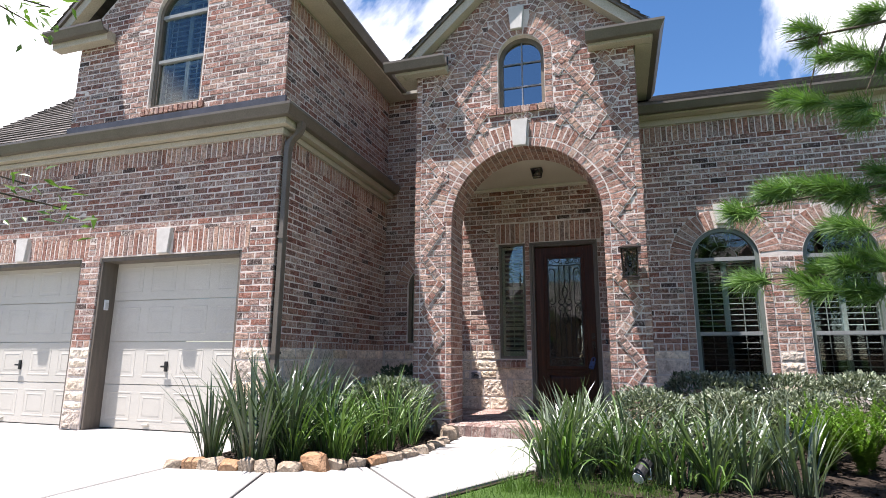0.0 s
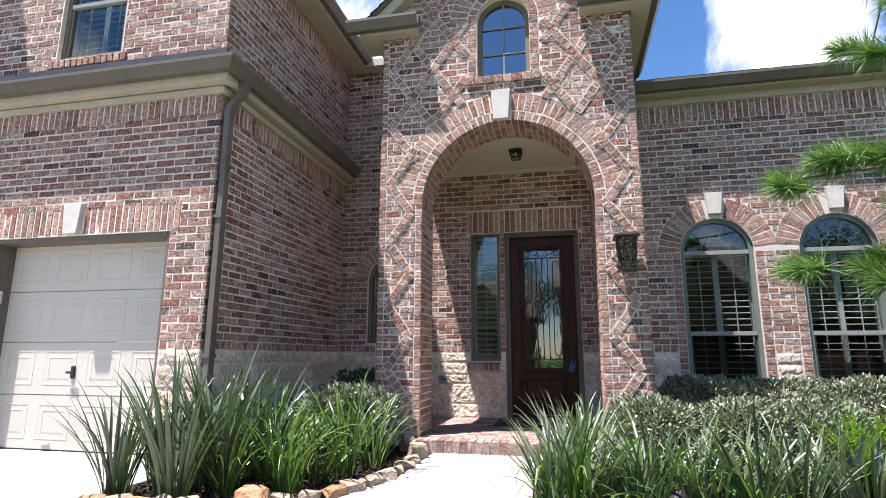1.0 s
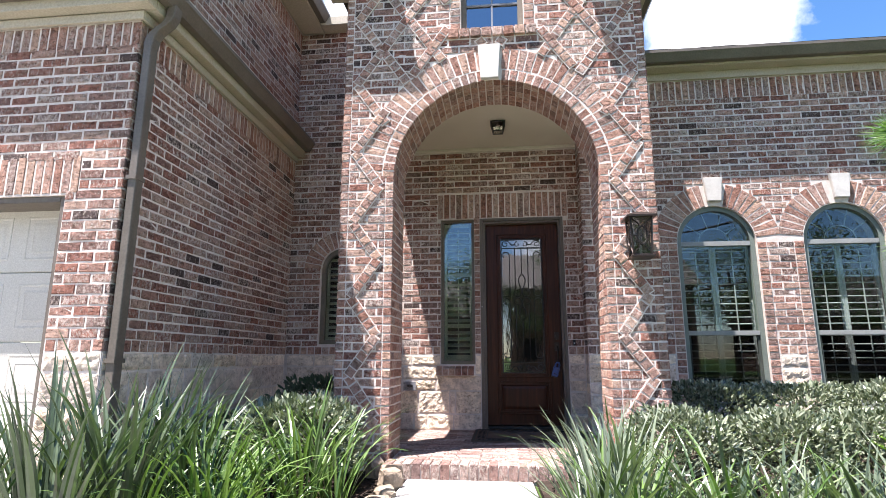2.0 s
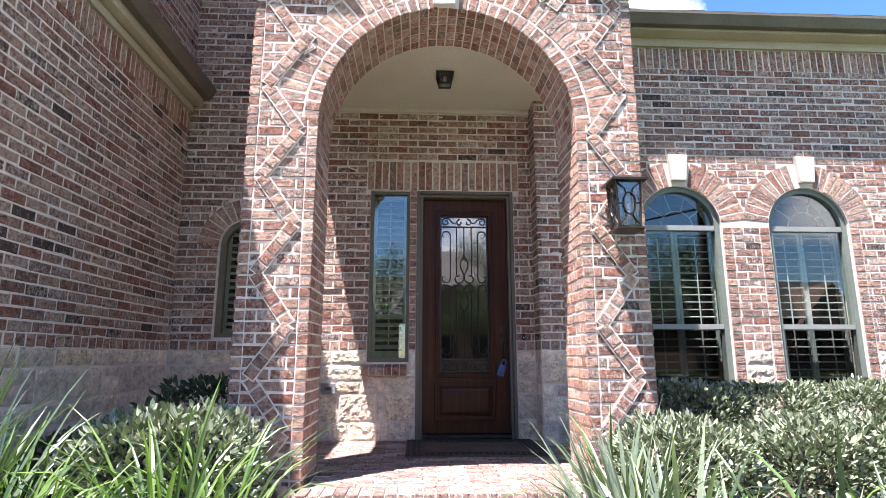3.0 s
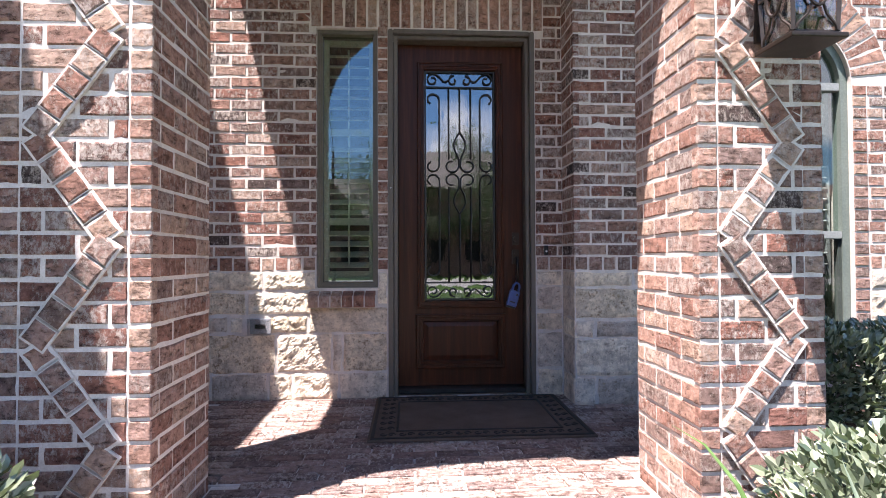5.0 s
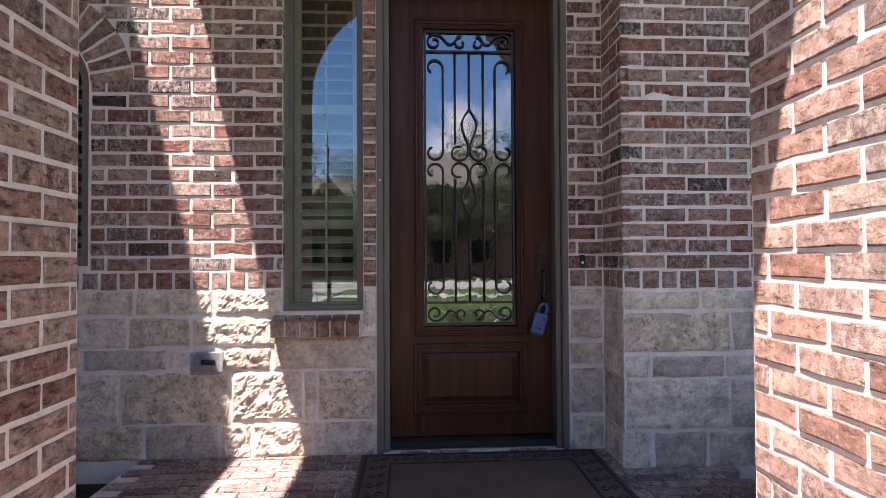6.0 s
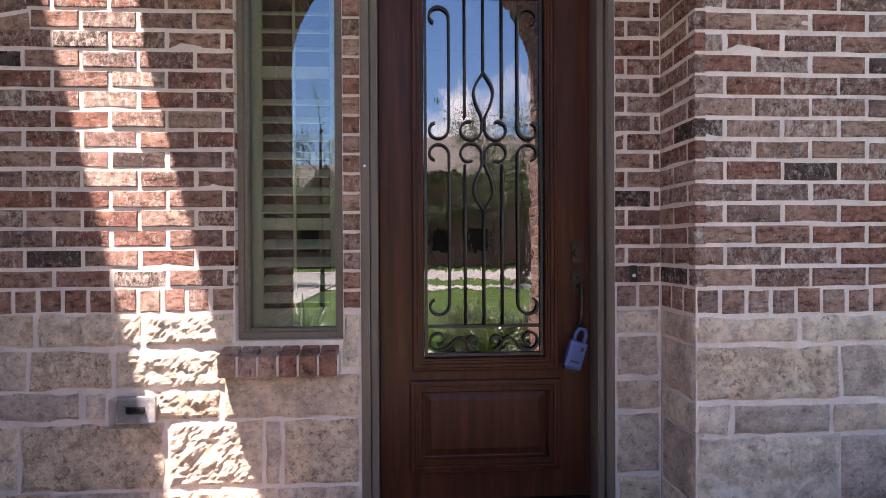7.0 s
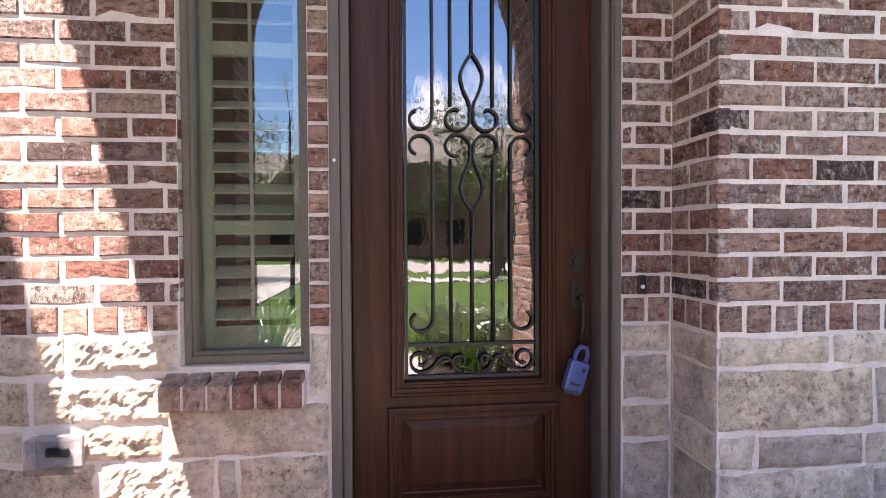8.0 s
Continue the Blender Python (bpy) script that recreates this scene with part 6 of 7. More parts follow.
# stones edging the left bed
EDGE = [(-2.74, 3.78), (-2.58, 3.80), (-2.42, 3.80), (-2.25, 3.82), (-2.10, 3.84), (-1.95, 3.86), (-1.78, 3.92), (-1.62, 4.02), (-1.48, 4.12), (-1.36, 4.26), (-1.26, 4.42), (-1.19, 4.60), (-1.14, 4.80), (-1.10, 5.0), (-1.08, 5.2), (-1.07, 5.42), (-1.07, 5.66), (-1.08, 5.9), (-1.12, 6.12), (-1.26, 6.22)]
for i, (x, y) in enumerate(EDGE):
    rr = random.Random(300 + i)
    bm = bmesh.new()
    sx, sy, sz = rr.uniform(0.075, 0.115), rr.uniform(0.04, 0.06), rr.uniform(0.04, 0.065) if i < 17 else rr.uniform(0.08, 0.11)
    if i == 7:
        sx, sy, sz = 0.125, 0.06, 0.085
    # a split rock: a chamfered block cut by a few slanting planes
    bmesh.ops.create_cube(bm, size=2.0)
    for v in bm.verts:
        v.co += Vector((rr.uniform(-0.25, 0.1) * v.co.x, rr.uniform(-0.25, 0.1) * v.co.y, rr.uniform(-0.5, 0.1) * v.co.z if v.co.z > 0 else 0))
    for _ in range(7):
        no = Vector((rr.gauss(0, 1), rr.gauss(0, 1), abs(rr.gauss(0.3, 0.8)))).normalized()
        cut = bmesh.ops.bisect_plane(bm, geom=list(bm.verts) + list(bm.edges) + list(bm.faces), plane_co=no * rr.uniform(0.88, 1.1), plane_no=no, clear_outer=True)
        open_edges = [e for e in bm.edges if e.is_boundary]
        if open_edges:
            bmesh.ops.contextual_create(bm, geom=open_edges)
    bmesh.ops.bevel(bm, geom=list(bm.edges), offset=0.07, segments=1, affect="EDGES")
    bmesh.ops.triangulate(bm, faces=list(bm.faces))
    for v in bm.verts:
        q = v.co * (1 + 0.10 * noise.noise(v.co * 2.5 + Vector((i * 3.1, 0, 0))))
        v.co = Vector((q.x * sx, q.y * sy, q.z * sz))
    bmesh.ops.recalc_face_normals(bm, faces=list(bm.faces))
    orange = i in (1, 3, 7, 10)
    ob = part("edging_stone", bm, M_ROCK2 if orange else M_ROCK)
    ob.location = (x, y, sz * 0.62)
    ob.rotation_euler = (rr.uniform(-0.2, 0.2), rr.uniform(-0.15, 0.15), rr.uniform(-0.35, 0.35) + (0.9 if i > 8 else 0.1))
    tagged(ob, "split orange-brown field stone edging the bed" if orange else "split tan field stone edging the bed", "stone", "edging stones")

# mulch chips
V, F = [], []
rgm = random.Random(9)
for _ in range(2600):
    if rgm.random() < 0.5:
        x, y = rgm.uniform(-2.7, -1.1), rgm.uniform(3.9, 6.3)
        if y < 3.95 + max(0, x + 1.95) * 0.95:
            continue
    else:
        x, y = rgm.uniform(0.08, 3.4), rgm.uniform(4.05, 7.9)
        if x < 1.2 and y > 6.3:
            continue
    a, t = rgm.uniform(0, 6.28), rgm.uniform(-0.4, 0.4)
    u = Vector((math.cos(a), math.sin(a), t)) * rgm.uniform(0.012, 0.035)
    w = Vector((-math.sin(a), math.cos(a), rgm.uniform(-0.5, 0.5))) * rgm.uniform(0.004, 0.010)
    c = Vector((x, y, 0.018))
    up = Vector((0, 0, 0.006))
    k = len(V)
    V += [c - u - w, c + u - w, c + u + w, c - u + w, c - u - w + up, c + u - w + up, c + u + w + up, c - u + w + up]
    F += [(k + 4, k + 5, k + 6, k + 7), (k, k + 1, k + 5, k + 4), (k + 1, k + 2, k + 6, k + 5), (k + 2, k + 3, k + 7, k + 6), (k + 3, k, k + 4, k + 7)]
tagged(data_part("mulch_chips", V, F, M_SOIL), "dark brown bark mulch chips on the beds", "mulch", kind="stuff")

# yard sign and spotlight
sign = thing("yard_sign", "small white yard sign with a red stripe on a stake", "sign", "", (1.375, 6.47, -0.05))
sign.scale = (0.86, 1.0, 1.0)
bm = bmesh.new()
prism(bm, [(-0.085, -0.006, 0.36), (0.085, -0.006, 0.36), (0.115, -0.006, 0.39), (0.115, -0.006, 0.49), (0.085, -0.006, 0.52), (-0.085, -0.006, 0.52), (-0.115, -0.006, 0.49), (-0.115, -0.006, 0.39)], (0, 0.006, 0))
bmesh.ops.recalc_face_normals(bm, faces=list(bm.faces))
part("board", bm, M_WHITE, sign)
M_RED = speckled("red_paint", (0.45, 0.03, 0.03), (0.55, 0.05, 0.04))
part("stripe", boxes(((-0.095, -0.009, 0.425), (0.095, -0.0065, 0.470))), M_RED, sign, "red stripe")
for a, b in ((-0.075, -0.02), (0.0, 0.05)):
    part("letter_bar", boxes(((a, -0.0115, 0.437), (b, -0.0092, 0.458))), M_WHITE, sign)
bm = bmesh.new()
tube(bm, [(0, 0.005, 0.0), (0, 0.005, 0.50)], 0.006, 6)
part("stake", bm, M_BLACK, sign)

spot = thing("garden_spotlight", "small black and white garden spotlight on a stake", "spotlight", "", (0.84, 4.13, 0.0))
bm = bmesh.new()
tube(bm, [(0, 0, 0.0), (0, 0, 0.10)], 0.010, 8)
part("stake", bm, M_BLACK, spot)
bm = bmesh.new()
tube(bm, [(-0.03, -0.06, 0.09), (0.0, 0.0, 0.125), (0.03, 0.06, 0.16)], 0.045, 14, 0.055)
part("housing", bm, M_BLACK, spot)
bm = bmesh.new()
tube(bm, [(-0.034, -0.066, 0.086), (-0.031, -0.061, 0.089)], 0.038, 14)
part("reflector", bm, M_WHITE, spot, "white lens")
part("bracket", boxes(((-0.055, -0.012, 0.08), (-0.050, 0.012, 0.15)), ((0.050, -0.012, 0.08), (0.055, 0.012, 0.15)), ((-0.055, -0.012, 0.075), (0.055, 0.012, 0.081))), M_WHITE, spot)


# ---------------------------------------------------------------- across the street
M_FARBRICK = speckled("far_brick", (0.16, 0.10, 0.08), (0.24, 0.16, 0.13), 3, 30, 0.9, 0.3, 0.01, 0.1)


def far_house(x, w, h, label):
    t = thing("house", label, "house", "houses across the street", (x, -27.0, 0))
    part("wall", boxes(((-w / 2, -4.5, 0), (w / 2, 4.5, h))), M_FARBRICK, t)
    bm = bmesh.new()
    prism(bm, [(-w / 2 - 0.5, -5, h), (-w / 2 - 0.5, 5, h), (-w / 2 - 0.5, 0, h + 3.2)], (w + 1.0, 0, 0))
    bmesh.ops.recalc_face_normals(bm, faces=list(bm.faces))
    part("roof", bm, M_SHINGLE, t)
    bm = bmesh.new()
    prism(bm, [(w * 0.05, 5.6, h - 0.4), (w * 0.45, 5.6, h - 0.4), (w * 0.25, 5.6, h + 2.4)], (0, -5, 0))
    bmesh.ops.recalc_face_normals(bm, faces=list(bm.faces))
    part("gable", bm, M_FARBRICK, t)
    for i, fx in enumerate((-0.38, -0.18, 0.16, 0.34)):
        # flat near-black panes paint the dark rooms behind the far windows
        part("window", boxes(((fx * w - 0.55, 4.51, 0.9), (fx * w + 0.55, 4.56, 2.3))), M_DARK, t)


far_house(-8.5, 13.0, 3.6, "single-storey brick house with a grey roof across the street")
far_house(6.0, 12.0, 5.6, "two-storey brick house with a grey roof across the street")
far_house(24.0, 12.0, 3.4, "single-storey brick house with a grey roof across the street")
far_house(-23.0, 12.0, 5.4, "two-storey brick house with a grey roof across the street")


def broad_tree(x, y, h, seed, proto=None):
    if proto is not None:
        return copy_thing(proto, Matrix.Translation((x, y, 0)) @ Matrix.Rotation(seed, 4, "Z") @ Matrix.Diagonal((h, h, h, 1)))
    t = thing("street_tree", "leafy green shade tree across the lawn", "tree", "street trees", (x, y, 0))
    rgt = random.Random(seed)
    bm = bmesh.new()
    tube(bm, [(0, 0, 0), (0.05, 0, 1.2), (0.0, 0.05, 2.4), (0.1, 0, 4.4)], 0.16, 8, 0.04)
    ends = []
    for i in range(9):
        a = i * 2.4
        e = Vector((math.cos(a) * rgt.uniform(0.9, 1.7), math.sin(a) * rgt.uniform(0.9, 1.7), rgt.uniform(2.6, 5.0)))
        tube(bm, [(0, 0, 1.5 + i * 0.18), e * 0.5 + Vector((0, 0, 1.0)), e], 0.05, 5, 0.012)
        ends.append(e)
    part("trunk", bm, M_BARK, t)
    V, F = [], []
    for e in ends + [Vector((0.1, 0, 4.7)), Vector((0, 0, 3.6))]:
        for _ in range(330):
            c = e + Vector((rgt.gauss(0, 0.42), rgt.gauss(0, 0.42), rgt.gauss(0, 0.34)))
            leafy(V, F, c, (rgt.gauss(0, 1), rgt.gauss(0, 1), rgt.gauss(0, 1)), 1, 0.17, rgt)
    data_part("crown", V, F, M_TREELEAF, t)
    return t


bt = broad_tree(-5.5, -7.6, 1.0, 5)
for x, y, s, r in ((3.4, -7.4, 1.1, 1.0), (-11, -20, 1.3, 2.0), (-2.5, -19.5, 1.35, 2.6), (4.5, -20.5, 1.2, 3.4), (13, -19, 1.4, 4.2), (10.5, -7.8, 1.1, 5.0), (0.8, -22, 1.1, 0.4), (-16, -19, 1.3, 1.7), (19, -20, 1.2, 0.2)):
    broad_tree(x, y, s, r, bt)


# ---------------------------------------------------------------- masonry pieces
# entry wall
ms = Masonry(wall_door, F_DOOR, (-0.9, 1.6), M_BRICK)
lay(ms, -2.925, 0.70, STONE_TOP + 0.095, 5.4, [rect_cut(-1.03, 0.575, 2.63, 2.965), rect_cut(-0.99, -0.58, 0.7, 2.64), rect_cut(-0.585, 0.515, 0.0, 2.64), arch_cut(LEFTWIN[0], LEFTWIN[1], 0.50, 1.07, 0.285)], skew=0.03)
ms.done()
ms = Masonry(wall_door, F_DOOR, (0, 2), M_EDGE, 200)
row(ms, -1.03, 0.575, 2.645, 2.955, COURSE)
row(ms, -2.92, -0.99, STONE_TOP + 0.004, STONE_TOP + 0.09, 0.094)
row(ms, 0.515, 0.70, STONE_TOP + 0.004, STONE_TOP + 0.09, 0.094)
z = STONE_TOP + 0.01
while z < 2.62:
    ms.add([(-0.572, z), (-0.508, z), (-0.508, z + COURSE - JOINT), (-0.572, z + COURSE - JOINT)], 0.003)
    z += COURSE
ring(ms, LEFTWIN[0], LEFTWIN[1], 0.28, 0.495)
ms.done()
stone_rows(wall_door, F_DOOR, [
    (0.838, STONE_TOP, (-2.9, -2.55, -2.165, -1.734, -1.337, -0.995), "srsrr"),
    (0.676, 0.838, (-2.9, -2.3, -1.765, -1.447, -1.016), "gsor"),
    (0.738, STONE_TOP, (-0.585, -0.508), "s"),
    (0.556, 0.676, (-2.9, -2.4, -1.99, -1.567, -1.47, -1.30, -1.045), "rsgs-o"),
    (0.556, 0.735, (-1.045, -0.508), "s"),
    (0.292, 0.556, (-2.9, -2.45, -2.106, -1.798, -1.255, -0.883, -0.816, -0.508), "rsrorso"),
    (0.10, 0.292, (-2.9, -2.4, -1.683, -1.31, -1.149, -0.837, -0.508), "rogrrs")], 3)
stone_rows(wall_door, F_DOOR, [(0.862, STONE_TOP, (0.512, 0.70), "s"), (0.69, 0.862, (0.512, 0.70), "g"), (0.555, 0.69, (0.512, 0.70), "s"), (0.30, 0.555, (0.512, 0.70), "g"), (0.10, 0.30, (0.512, 0.70), "s")], 4)

# right wall and its return
ms = Masonry(wall_right, F_RIGHT, (1.0, 1.5), M_BRICK)
lay(ms, 0.70, 7.6, STONE_TOP + 0.095, 3.955, [arch_cut(W1[0], W1[1], 0.70, 0.0, 0.535), arch_cut(W2[0], W2[1], 0.70, 0.0, 0.535)], skew=0.07)
ms.done()
ms = Masonry(wall_right, F_RIGHT, (2.5, 2.4), M_EDGE, 300)
row(ms, 0.70, 1.64, STONE_TOP + 0.004, STONE_TOP + 0.09, 0.094)
row(ms, 2.71, 2.99, STONE_TOP + 0.004, STONE_TOP + 0.09, 0.094)
row(ms, 4.06, 7.6, STONE_TOP + 0.004, STONE_TOP + 0.09, 0.094)
row(ms, 1.11, 7.6, 3.962, 4.20, COURSE)
for cu, cz, r, _ in (W1, W2):
    for s in (-1, 1):
        z = 0.01
        while z + COURSE < cz + 0.01:
            a, b = sorted((cu + s * 0.433, cu + s * 0.527))
            ms.add([(a, z), (b, z), (b, z + COURSE - JOINT), (a, z + COURSE - JOINT)], 0.004)
            z += COURSE
    ring(ms, cu, cz, 0.43, 0.69, 6 if cu < 3 else 0, 180 if cu < 3 else 174, skip=(80.5, 99.5))
ms.done()
stone_rows(wall_right, F_RIGHT, [
    (0.865, STONE_TOP, (0.70, 1.09, 1.64), "rs"), (0.66, 0.865, (0.70, 1.24, 1.64), "og"), (0.54, 0.66, (0.70, 0.83, 1.21, 1.64), "sgs"),
    (0.29, 0.54, (0.70, 1.24, 1.64), "rg"), (0.10, 0.29, (0.70, 0.84, 1.12, 1.64), "sgr")], 5)
stones(wall_right, F_RIGHT, 1.64, 4.6, 0.0, STONE_TOP, 5, [rect_cut(1.64, 2.71, -1, 3), rect_cut(2.99, 4.06, -1, 3)])
F_RET = Face((0.70, 0), (0, 1), (-1, 0))
ms = Masonry(wall_return, F_RET, (8.2, 1.5), M_BRICK, 90)
lay(ms, 8.05, 8.323, STONE_TOP + 0.095, 3.55, skew=0.05)
row(ms, 8.05, 8.323, STONE_TOP + 0.004, STONE_TOP + 0.09, 0.094)
ms.done()
stone_rows(wall_return, F_RET, [(0.865, STONE_TOP, (8.045, 8.318), "s"), (0.66, 0.865, (8.045, 8.318), "g"), (0.54, 0.66, (8.045, 8.318), "s"), (0.29, 0.54, (8.045, 8.318), "g"), (0.10, 0.29, (8.045, 8.318), "s")], 8)

# garage front
ms = Masonry(wall_garage, F_GAR, (-3.1, 1.8), M_BRICK)
lay(ms, -8.9, -2.92, STONE_TOP + 0.085, 3.24, [rect_cut(G1[0] - 0.0, G1[1] + 0.0, 0, 2.1), rect_cut(G2[0], G2[1], 0, 2.1), rect_cut(G1[0] - 0.1, G1[1] + 0.1, 2.1, 2.39), rect_cut(G2[0] - 0.1, G2[1] + 0.1, 2.1, 2.39)])
lay(ms, -6.33, -2.92, 3.80, 6.9, [arch_cut(UPWIN[0], UPWIN[1], 0.66, 3.97, 0.43)], lambda z: (-6.33, -2.92) if z < 5.25 else (-6.33 + (z - 5.25), -2.92 - (z - 5.25)))
ms.done()
ms = Masonry(wall_garage, F_GAR, (-4.4, 2.4), M_EDGE, 240)
row(ms, -8.9, -2.92, 3.245, 3.455, COURSE)
row(ms, G1[0] - 0.1, -4.60, 2.105, 2.385, COURSE)
row(ms, -4.37, G1[1] + 0.1, 2.105, 2.385, COURSE)
row(ms, G2[0], -6.97, 2.105, 2.385, COURSE)
row(ms, -6.74, G2[1] + 0.1, 2.105, 2.385, COURSE)
for a, b in ((-8.9, G2[0]), (G2[1], G1[0]), (G1[1], -2.92)):
    row(ms, a, b, STONE_TOP + 0.002, STONE_TOP + 0.082, 0.094)
ring(ms, UPWIN[0], UPWIN[1], 0.425, 0.65)
row(ms, UPWIN[0] - 0.5, UPWIN[0] + 0.5, 3.96, 4.05, COURSE, 0.025)
ms.done()
stones(wall_garage, F_GAR, G2[1], G1[0], 0.0, STONE_TOP, 11)
stones(wall_garage, F_GAR, G1[1], -2.925, 0.0, STONE_TOP, 12)
stones(wall_garage, F_GAR, -8.9, G2[0], 0.0, STONE_TOP, 13)

# garage side
ms = Masonry(wall_side, F_SIDE, (6.8, 1.8), M_BRICK)
lay(ms, 5.18, 8.323, STONE_TOP + 0.085, 3.24)
lay(ms, 5.18, 8.323, 3.80, 5.1)
ms.done()
ms = Masonry(wall_side, F_SIDE, (6.5, 2), M_EDGE, 60)
row(ms, 5.18, 8.323, 3.245, 3.455, COURSE)
row(ms, 5.18, 8.323, 5.1, 5.315, COURSE)
row(ms, 5.18, 8.323, STONE_TOP + 0.002, STONE_TOP + 0.082, 0.094)
ms.done()
stones(wall_side, F_SIDE, 5.185, 8.30, 0.0, STONE_TOP, 14)

# porch tower front
CORNER = 0.078
ms = Masonry(wall_tower, F_TOWER, (-1.2, 1.3), M_BRICK)
for a, b in ((TL + CORNER, TC - AR - CORNER), (TC + AR + CORNER, TR - CORNER)):
    lay(ms, a, b, 0.0, ASP, skew=0.04)
tower_span = lambda z: (TL + CORNER, TR - CORNER) if z < 4.60 else (max(TL, TC - (6.10 - z) / 0.915), min(TR, TC + (6.10 - z) / 0.915))
lay(ms, TL, TR, ASP, 6.08, [arch_cut(TC, ASP, 1.255, ASP), arch_cut(TWIN[0], TWIN[1], 0.62, 3.95, 0.405)], tower_span, skew=0.04)
ms.done()
ms = Masonry(wall_tower, F_TOWER, (-0.28, 2.4), M_EDGE, 300)
z, k = 0.0, 0
while z < 4.58:
    for u, wide in ((TL, CORNER), (TR - CORNER, CORNER)):
        ms.add([(u, z + JOINT / 2), (u + wide - JOINT / 2, z + JOINT / 2), (u + wide - JOINT / 2, z + COURSE - JOINT / 2), (u, z + COURSE - JOINT / 2)], 0.001)
    if z < ASP - 0.03:
        for u in (TC - AR - CORNER + JOINT / 2, TC + AR):
            ms.add([(u, z + JOINT / 2), (u + CORNER - JOINT / 2, z + JOINT / 2), (u + CORNER - JOINT / 2, z + COURSE - JOINT / 2), (u, z + COURSE - JOINT / 2)], 0.001)
    z += COURSE
ring(ms, TC, ASP, AR + 0.0, AR + 0.104, skip=(84.5, 95.5))
ring(ms, TC, ASP, AR + 0.116, 1.245, pitch=0.078, skip=(85.5, 94.5))
ring(ms, TWIN[0], TWIN[1], 0.305, 0.40, pitch=0.085)
ring(ms, TWIN[0], TWIN[1], 0.41, 0.615, skip=(78, 102))
z = 4.03
while z < TWIN[1]:
    for s in (-1, 1):
        a, b = sorted((TWIN[0] + s * 0.305, TWIN[0] + s * 0.398))
        ms.add([(a, z), (b, z), (b, z + COURSE - JOINT), (a, z + COURSE - JOINT)], 0.001)
    z += COURSE
row(ms, TWIN[0] - 0.42, TWIN[0] + 0.42, 3.93, 4.02, 0.1, 0.03)
ms.done()

# the diagonal lattice: bricks on edge, standing proud of the field
ms = Masonry(wall_tower, F_TOWER, (-1.45, 1.2), M_EDGE, 300)
HALF_U, HALF_Z, STRIP = 0.243, 0.3405, 0.078
lat_v, lat_f = [], []


def lattice_ok(u, z):
    if not (TL + 0.07 < u < TR - 0.07) or z < 0.05:
        return False
    if z > 4.56 and abs(u - TC) > (6.0 - z) / 0.915:
        return False
    if (z < ASP and abs(u - TC) < AR + 0.106) or (z >= ASP and math.hypot(u - TC, z - ASP) < (1.27 if abs(u - TC) < 1.0 else 1.03)):
        return False
    if 3.92 < z < TWIN[1] and abs(u - TC) < 0.43:
        return False
    if z >= TWIN[1] and math.hypot(u - TC, z - TWIN[1]) < 0.645:
        return False
    return True


seen = set()
for mirror in (-1, 1):
    for start in range(-6, 26):
        for way in (-1, 1):
            # a line through an outer tip, rising or falling towards the middle
            n_seg, length = 5, math.hypot(HALF_U, HALF_Z)
            for seg in range(n_seg):
                for k in range(5):
                    f = seg + (k + 0.5) / 5
                    u = TC + mirror * ((1.297 if mirror < 0 else 1.275) - HALF_U * f)
                    if mirror * (u - TC) < 0:
                        continue
                    z = 1.461 + 2 * HALF_Z * start + way * HALF_Z * f
                    key = (round(u, 2), round(z, 2))
                    if key in seen or not lattice_ok(u, z):
                        continue
                    seen.add(key)
                    du, dz = Vector((-mirror * HALF_U, way * HALF_Z)).normalized()
                    h, w = length / 10 - JOINT / 2, STRIP / 2
                    n0 = len(lat_v)
                    for dd in (-0.004, 0.0085 + 0.001 * way):
                        for a, b in ((-1, -1), (1, -1), (1, 1), (-1, 1)):
                            lat_v.append(F_TOWER.p(u + du * a * (length / 10 + 0.002) - dz * b * (w + 0.008), z + dz * a * (length / 10 + 0.002) + du * b * (w + 0.008), dd))
                    lat_f += [(n0 + 4, n0 + 5, n0 + 6, n0 + 7)] + [(n0 + i, n0 + (i + 1) % 4, n0 + 4 + (i + 1) % 4, n0 + 4 + i) for i in range(4)]
                    ms.add([(u + du * a * h - dz * b * w, z + dz * a * h + du * b * w) for a, b in ((-1, -1), (1, -1), (1, 1), (-1, 1))], 0.0125 + 0.002 * way)
ms.done()

tagged(data_part("lattice_mortar", lat_v, lat_f, M_MORTAR, wall_tower), kind="stuff")

# reveals of the piers, tower sides and the arch's underside
F_PL = Face((TC - AR, 0), (0, 1), (1, 0))
F_PR = Face((TC + AR, 0), (0, 1), (-1, 0))
F_TL = Face((TL, 0), (0, 1), (-1, 0))
F_TR = Face((TR, 0), (0, 1), (1, 0))
for f, seed in ((F_PL, 0.03), (F_PR, 0.1)):
    ms = Masonry(wall_tower, f, (6.6, 1.4), M_EDGE, 120)
    lay(ms, 6.435, 6.95, 0.0, ASP, skew=seed)
    ms.done()
for f in (F_TL, F_TR):
    ms = Masonry(wall_tower, f, (6.6, 1.4), M_BRICK, 60)
    lay(ms, 6.435, 6.95, 0.0, 4.5)
    lay(ms, 6.95, 8.0, 3.58, 4.5)
    ms.done()
V, F = [], []
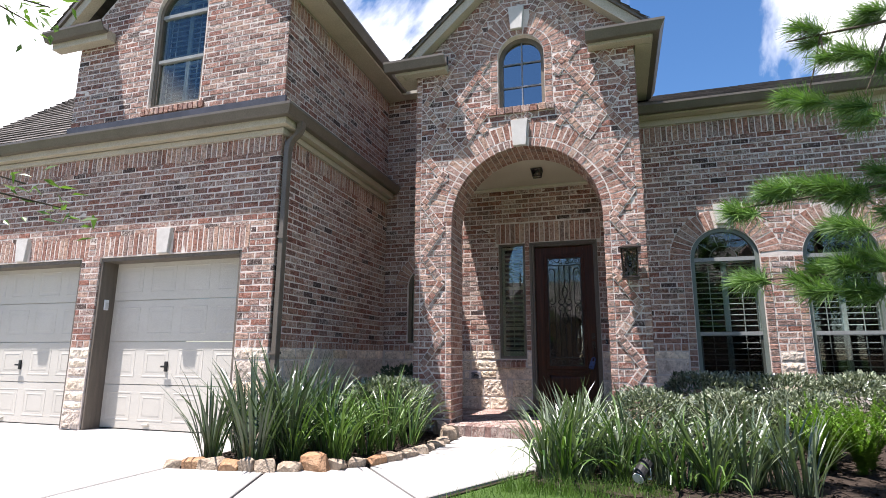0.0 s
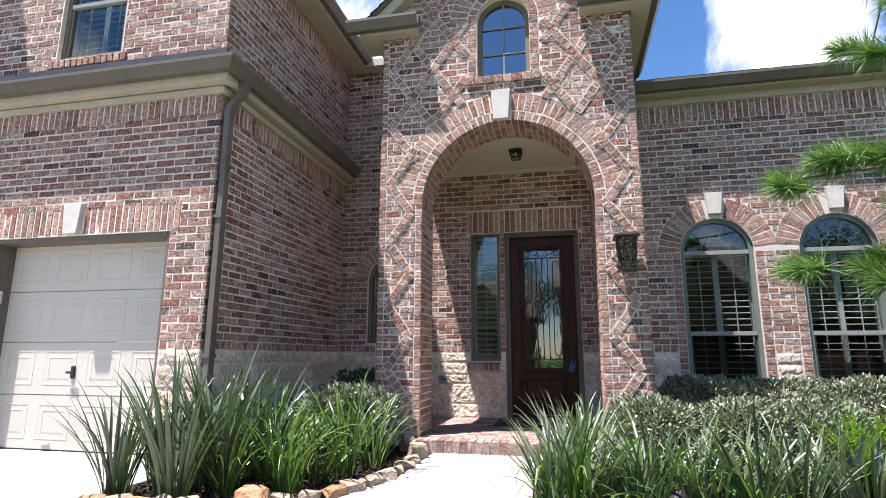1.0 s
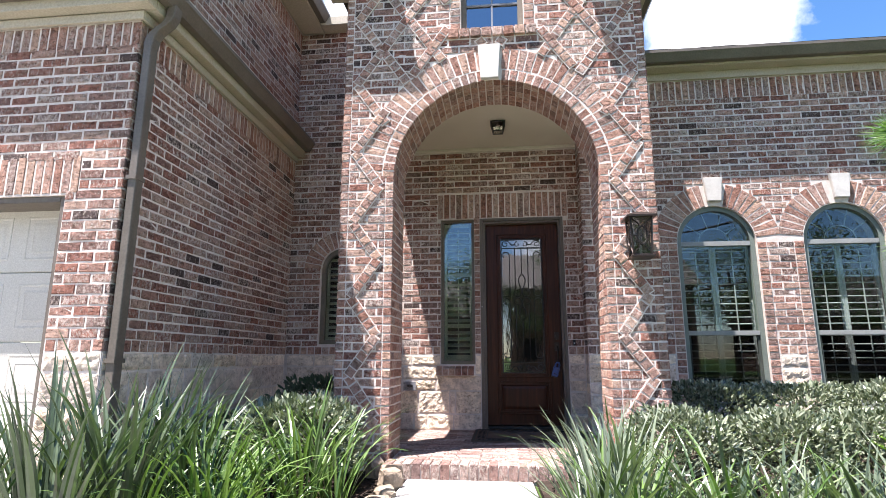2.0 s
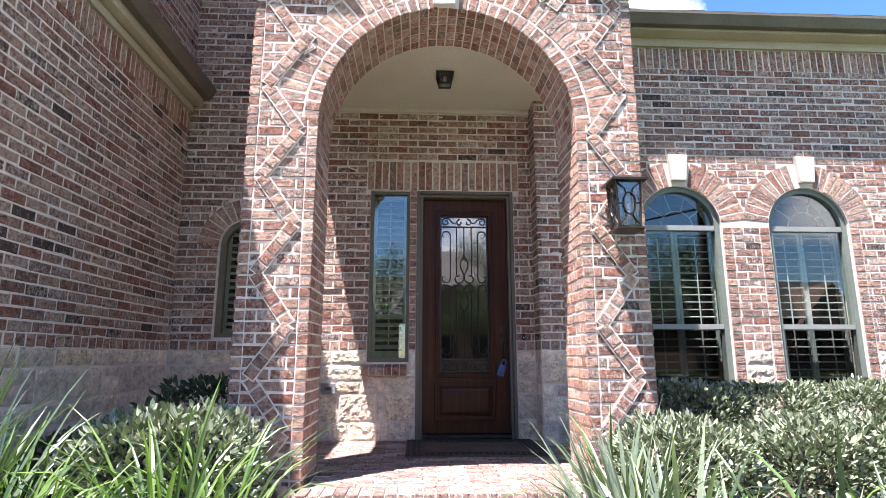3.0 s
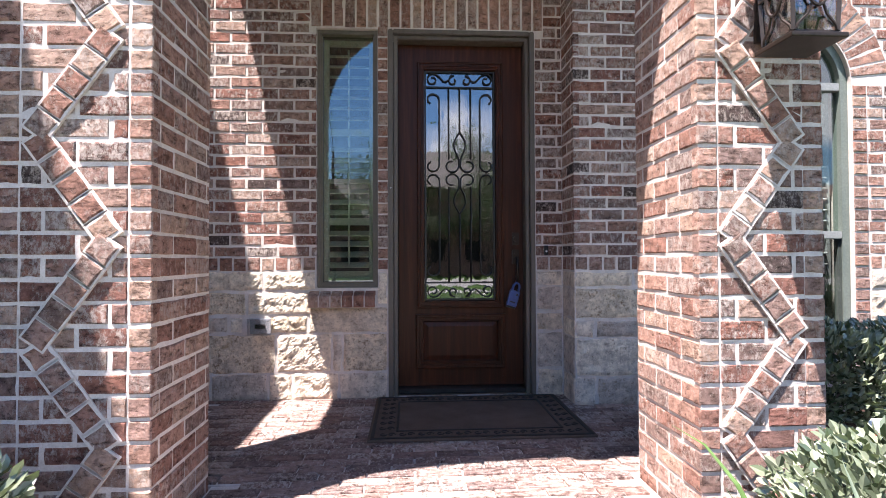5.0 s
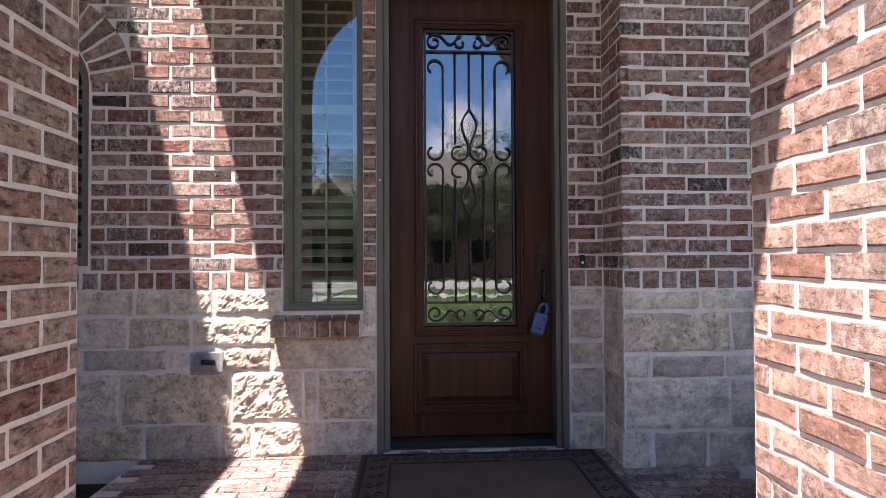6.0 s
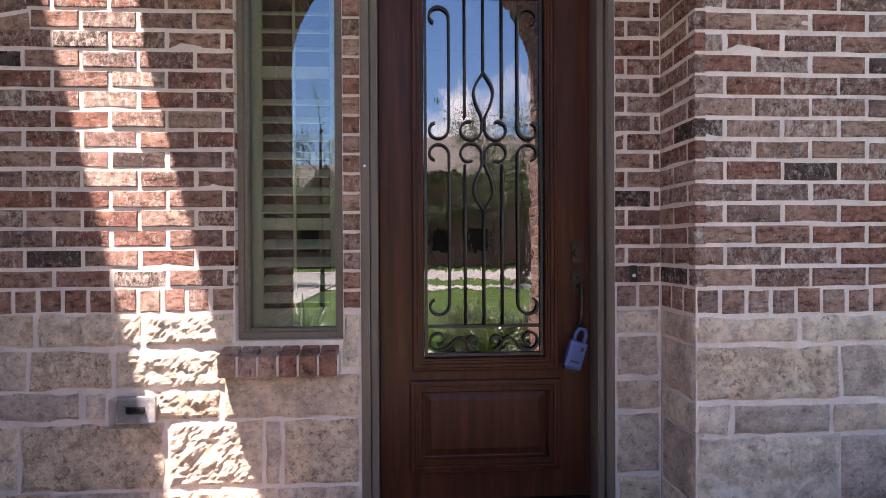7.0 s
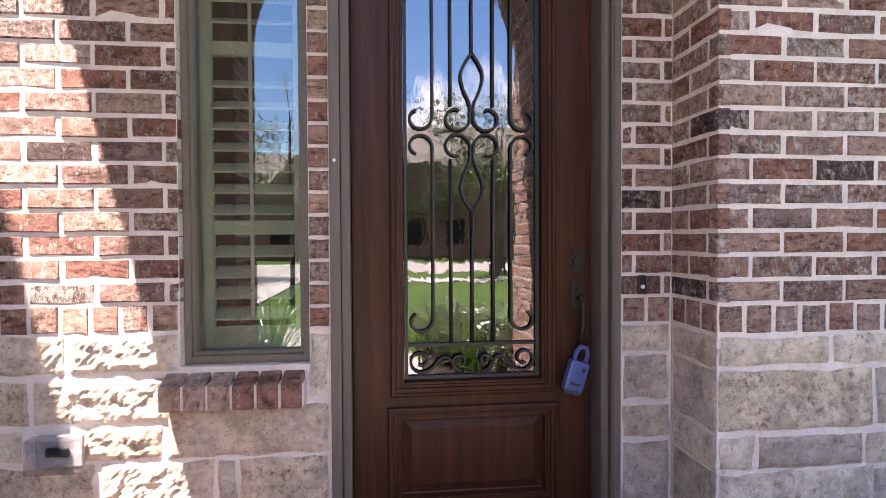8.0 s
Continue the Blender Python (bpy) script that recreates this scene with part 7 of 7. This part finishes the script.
for i in range(40):
    for j in range(5):
        a0, a1 = math.pi * i / 40 + 0.006, math.pi * (i + 1) / 40 - 0.006
        y0, y1 = 6.437 + j * 0.103, 6.437 + (j + 1) * 0.103 - JOINT
        k = len(V)
        dr = rng.uniform(-0.003, 0.003)
        for r in (AR + 0.03, AR - 0.001 + dr * 0.6):
            for a, y in ((a0, y0), (a1, y0), (a1, y1), (a0, y1)):
                V.append((TC + r * math.cos(a), y, ASP + r * math.sin(a)))
        F += [(k + 4, k + 5, k + 6, k + 7)] + [(k + m, k + (m + 1) % 4, k + 4 + (m + 1) % 4, k + 4 + m) for m in range(4)]
tagged(data_part("arch_soffit_brick", V, F, M_EDGE, wall_tower), kind="stuff")


# keystones
def keystone(face, cu, z0, z1, w0, w1, out=0.045):
    bm = bmesh.new()
    prism(bm, [face.p(cu - w0 / 2, z0, -0.03), face.p(cu + w0 / 2, z0, -0.03), face.p(cu + w1 / 2, z1, -0.03), face.p(cu - w1 / 2, z1, -0.03)], face.n * (out + 0.03))
    bmesh.ops.recalc_face_normals(bm, faces=list(bm.faces))
    bmesh.ops.bevel(bm, geom=list(bm.edges), offset=0.006, segments=2, affect="EDGES")
    return tagged(part("keystone", bm, M_CAST), "pale cast-stone keystone set in the brick", "keystone", "keystones")


keystone(F_TOWER, TC - 0.03, 3.485, 3.83, 0.165, 0.215)
keystone(F_TOWER, TC - 0.04, 5.10, 5.43, 0.15, 0.21)
keystone(F_RIGHT, W1[0] + 0.01, 2.69, 2.97, 0.15, 0.21)
keystone(F_RIGHT, W2[0] + 0.02, 2.69, 2.97, 0.15, 0.21)
keystone(F_GAR, -4.485, 2.10, 2.41, 0.165, 0.22)
keystone(F_GAR, -6.855, 2.10, 2.41, 0.165, 0.22)

# porch floor: brick pavers in a basket of stretchers, and the step's edge
V_SHARE = {}
pm = []
yy, r_i = 6.43, 0
while yy < 8.30:
    xx = -1.70 + (0.105 if r_i % 2 else 0.0)
    while xx < 1.08:
        inside = (-1.20 < xx and xx + 0.2 < 0.66) if yy < 6.95 else True
        if inside:
            pm.append((xx, yy, 0.2, 0.067))
        xx += 0.21
    yy += 0.0775
    r_i += 1
k = round((0.645 + 1.205) / 0.0765)
for i in range(k):
    pm.append((-1.205 + i * 0.0765, 6.215, 0.068, 0.205))
pm.sort(key=lambda q: abs(q[0] + 0.3) + abs(q[1] - 7.0))
pm = pm[:330]
for q in pm:
    key = (q[2], q[3])
    if key not in V_SHARE:
        h = 0.05 if q[3] < 0.1 else 0.12
        v = [(a * q[2] / 2, b * q[3] / 2, zc) for zc in (-h, -0.003) for a, b in ((-1, -1), (1, -1), (1, 1), (-1, 1))]
        v += [(a * (q[2] / 2 - 0.004), b * (q[3] / 2 - 0.004), 0.0) for a, b in ((-1, -1), (1, -1), (1, 1), (-1, 1))]
        f = [(8, 9, 10, 11)] + [t for m in range(4) for t in ((m, (m + 1) % 4, 4 + (m + 1) % 4, 4 + m), (4 + m, 4 + (m + 1) % 4, 8 + (m + 1) % 4, 8 + m))]
        me = bpy.data.meshes.new("paver")
        me.from_pydata(v, [], f)
        me.materials.append(M_PAVER)
        V_SHARE[key] = me
    ob = new("paver", V_SHARE[key])
    ob.location = (q[0] + q[2] / 2, q[1] + q[3] / 2, PORCH + rng.uniform(-0.002, 0.002))
    ob.rotation_euler = (rng.uniform(-0.006, 0.006), rng.uniform(-0.006, 0.006), 0)
    ob.parent = porch_floor
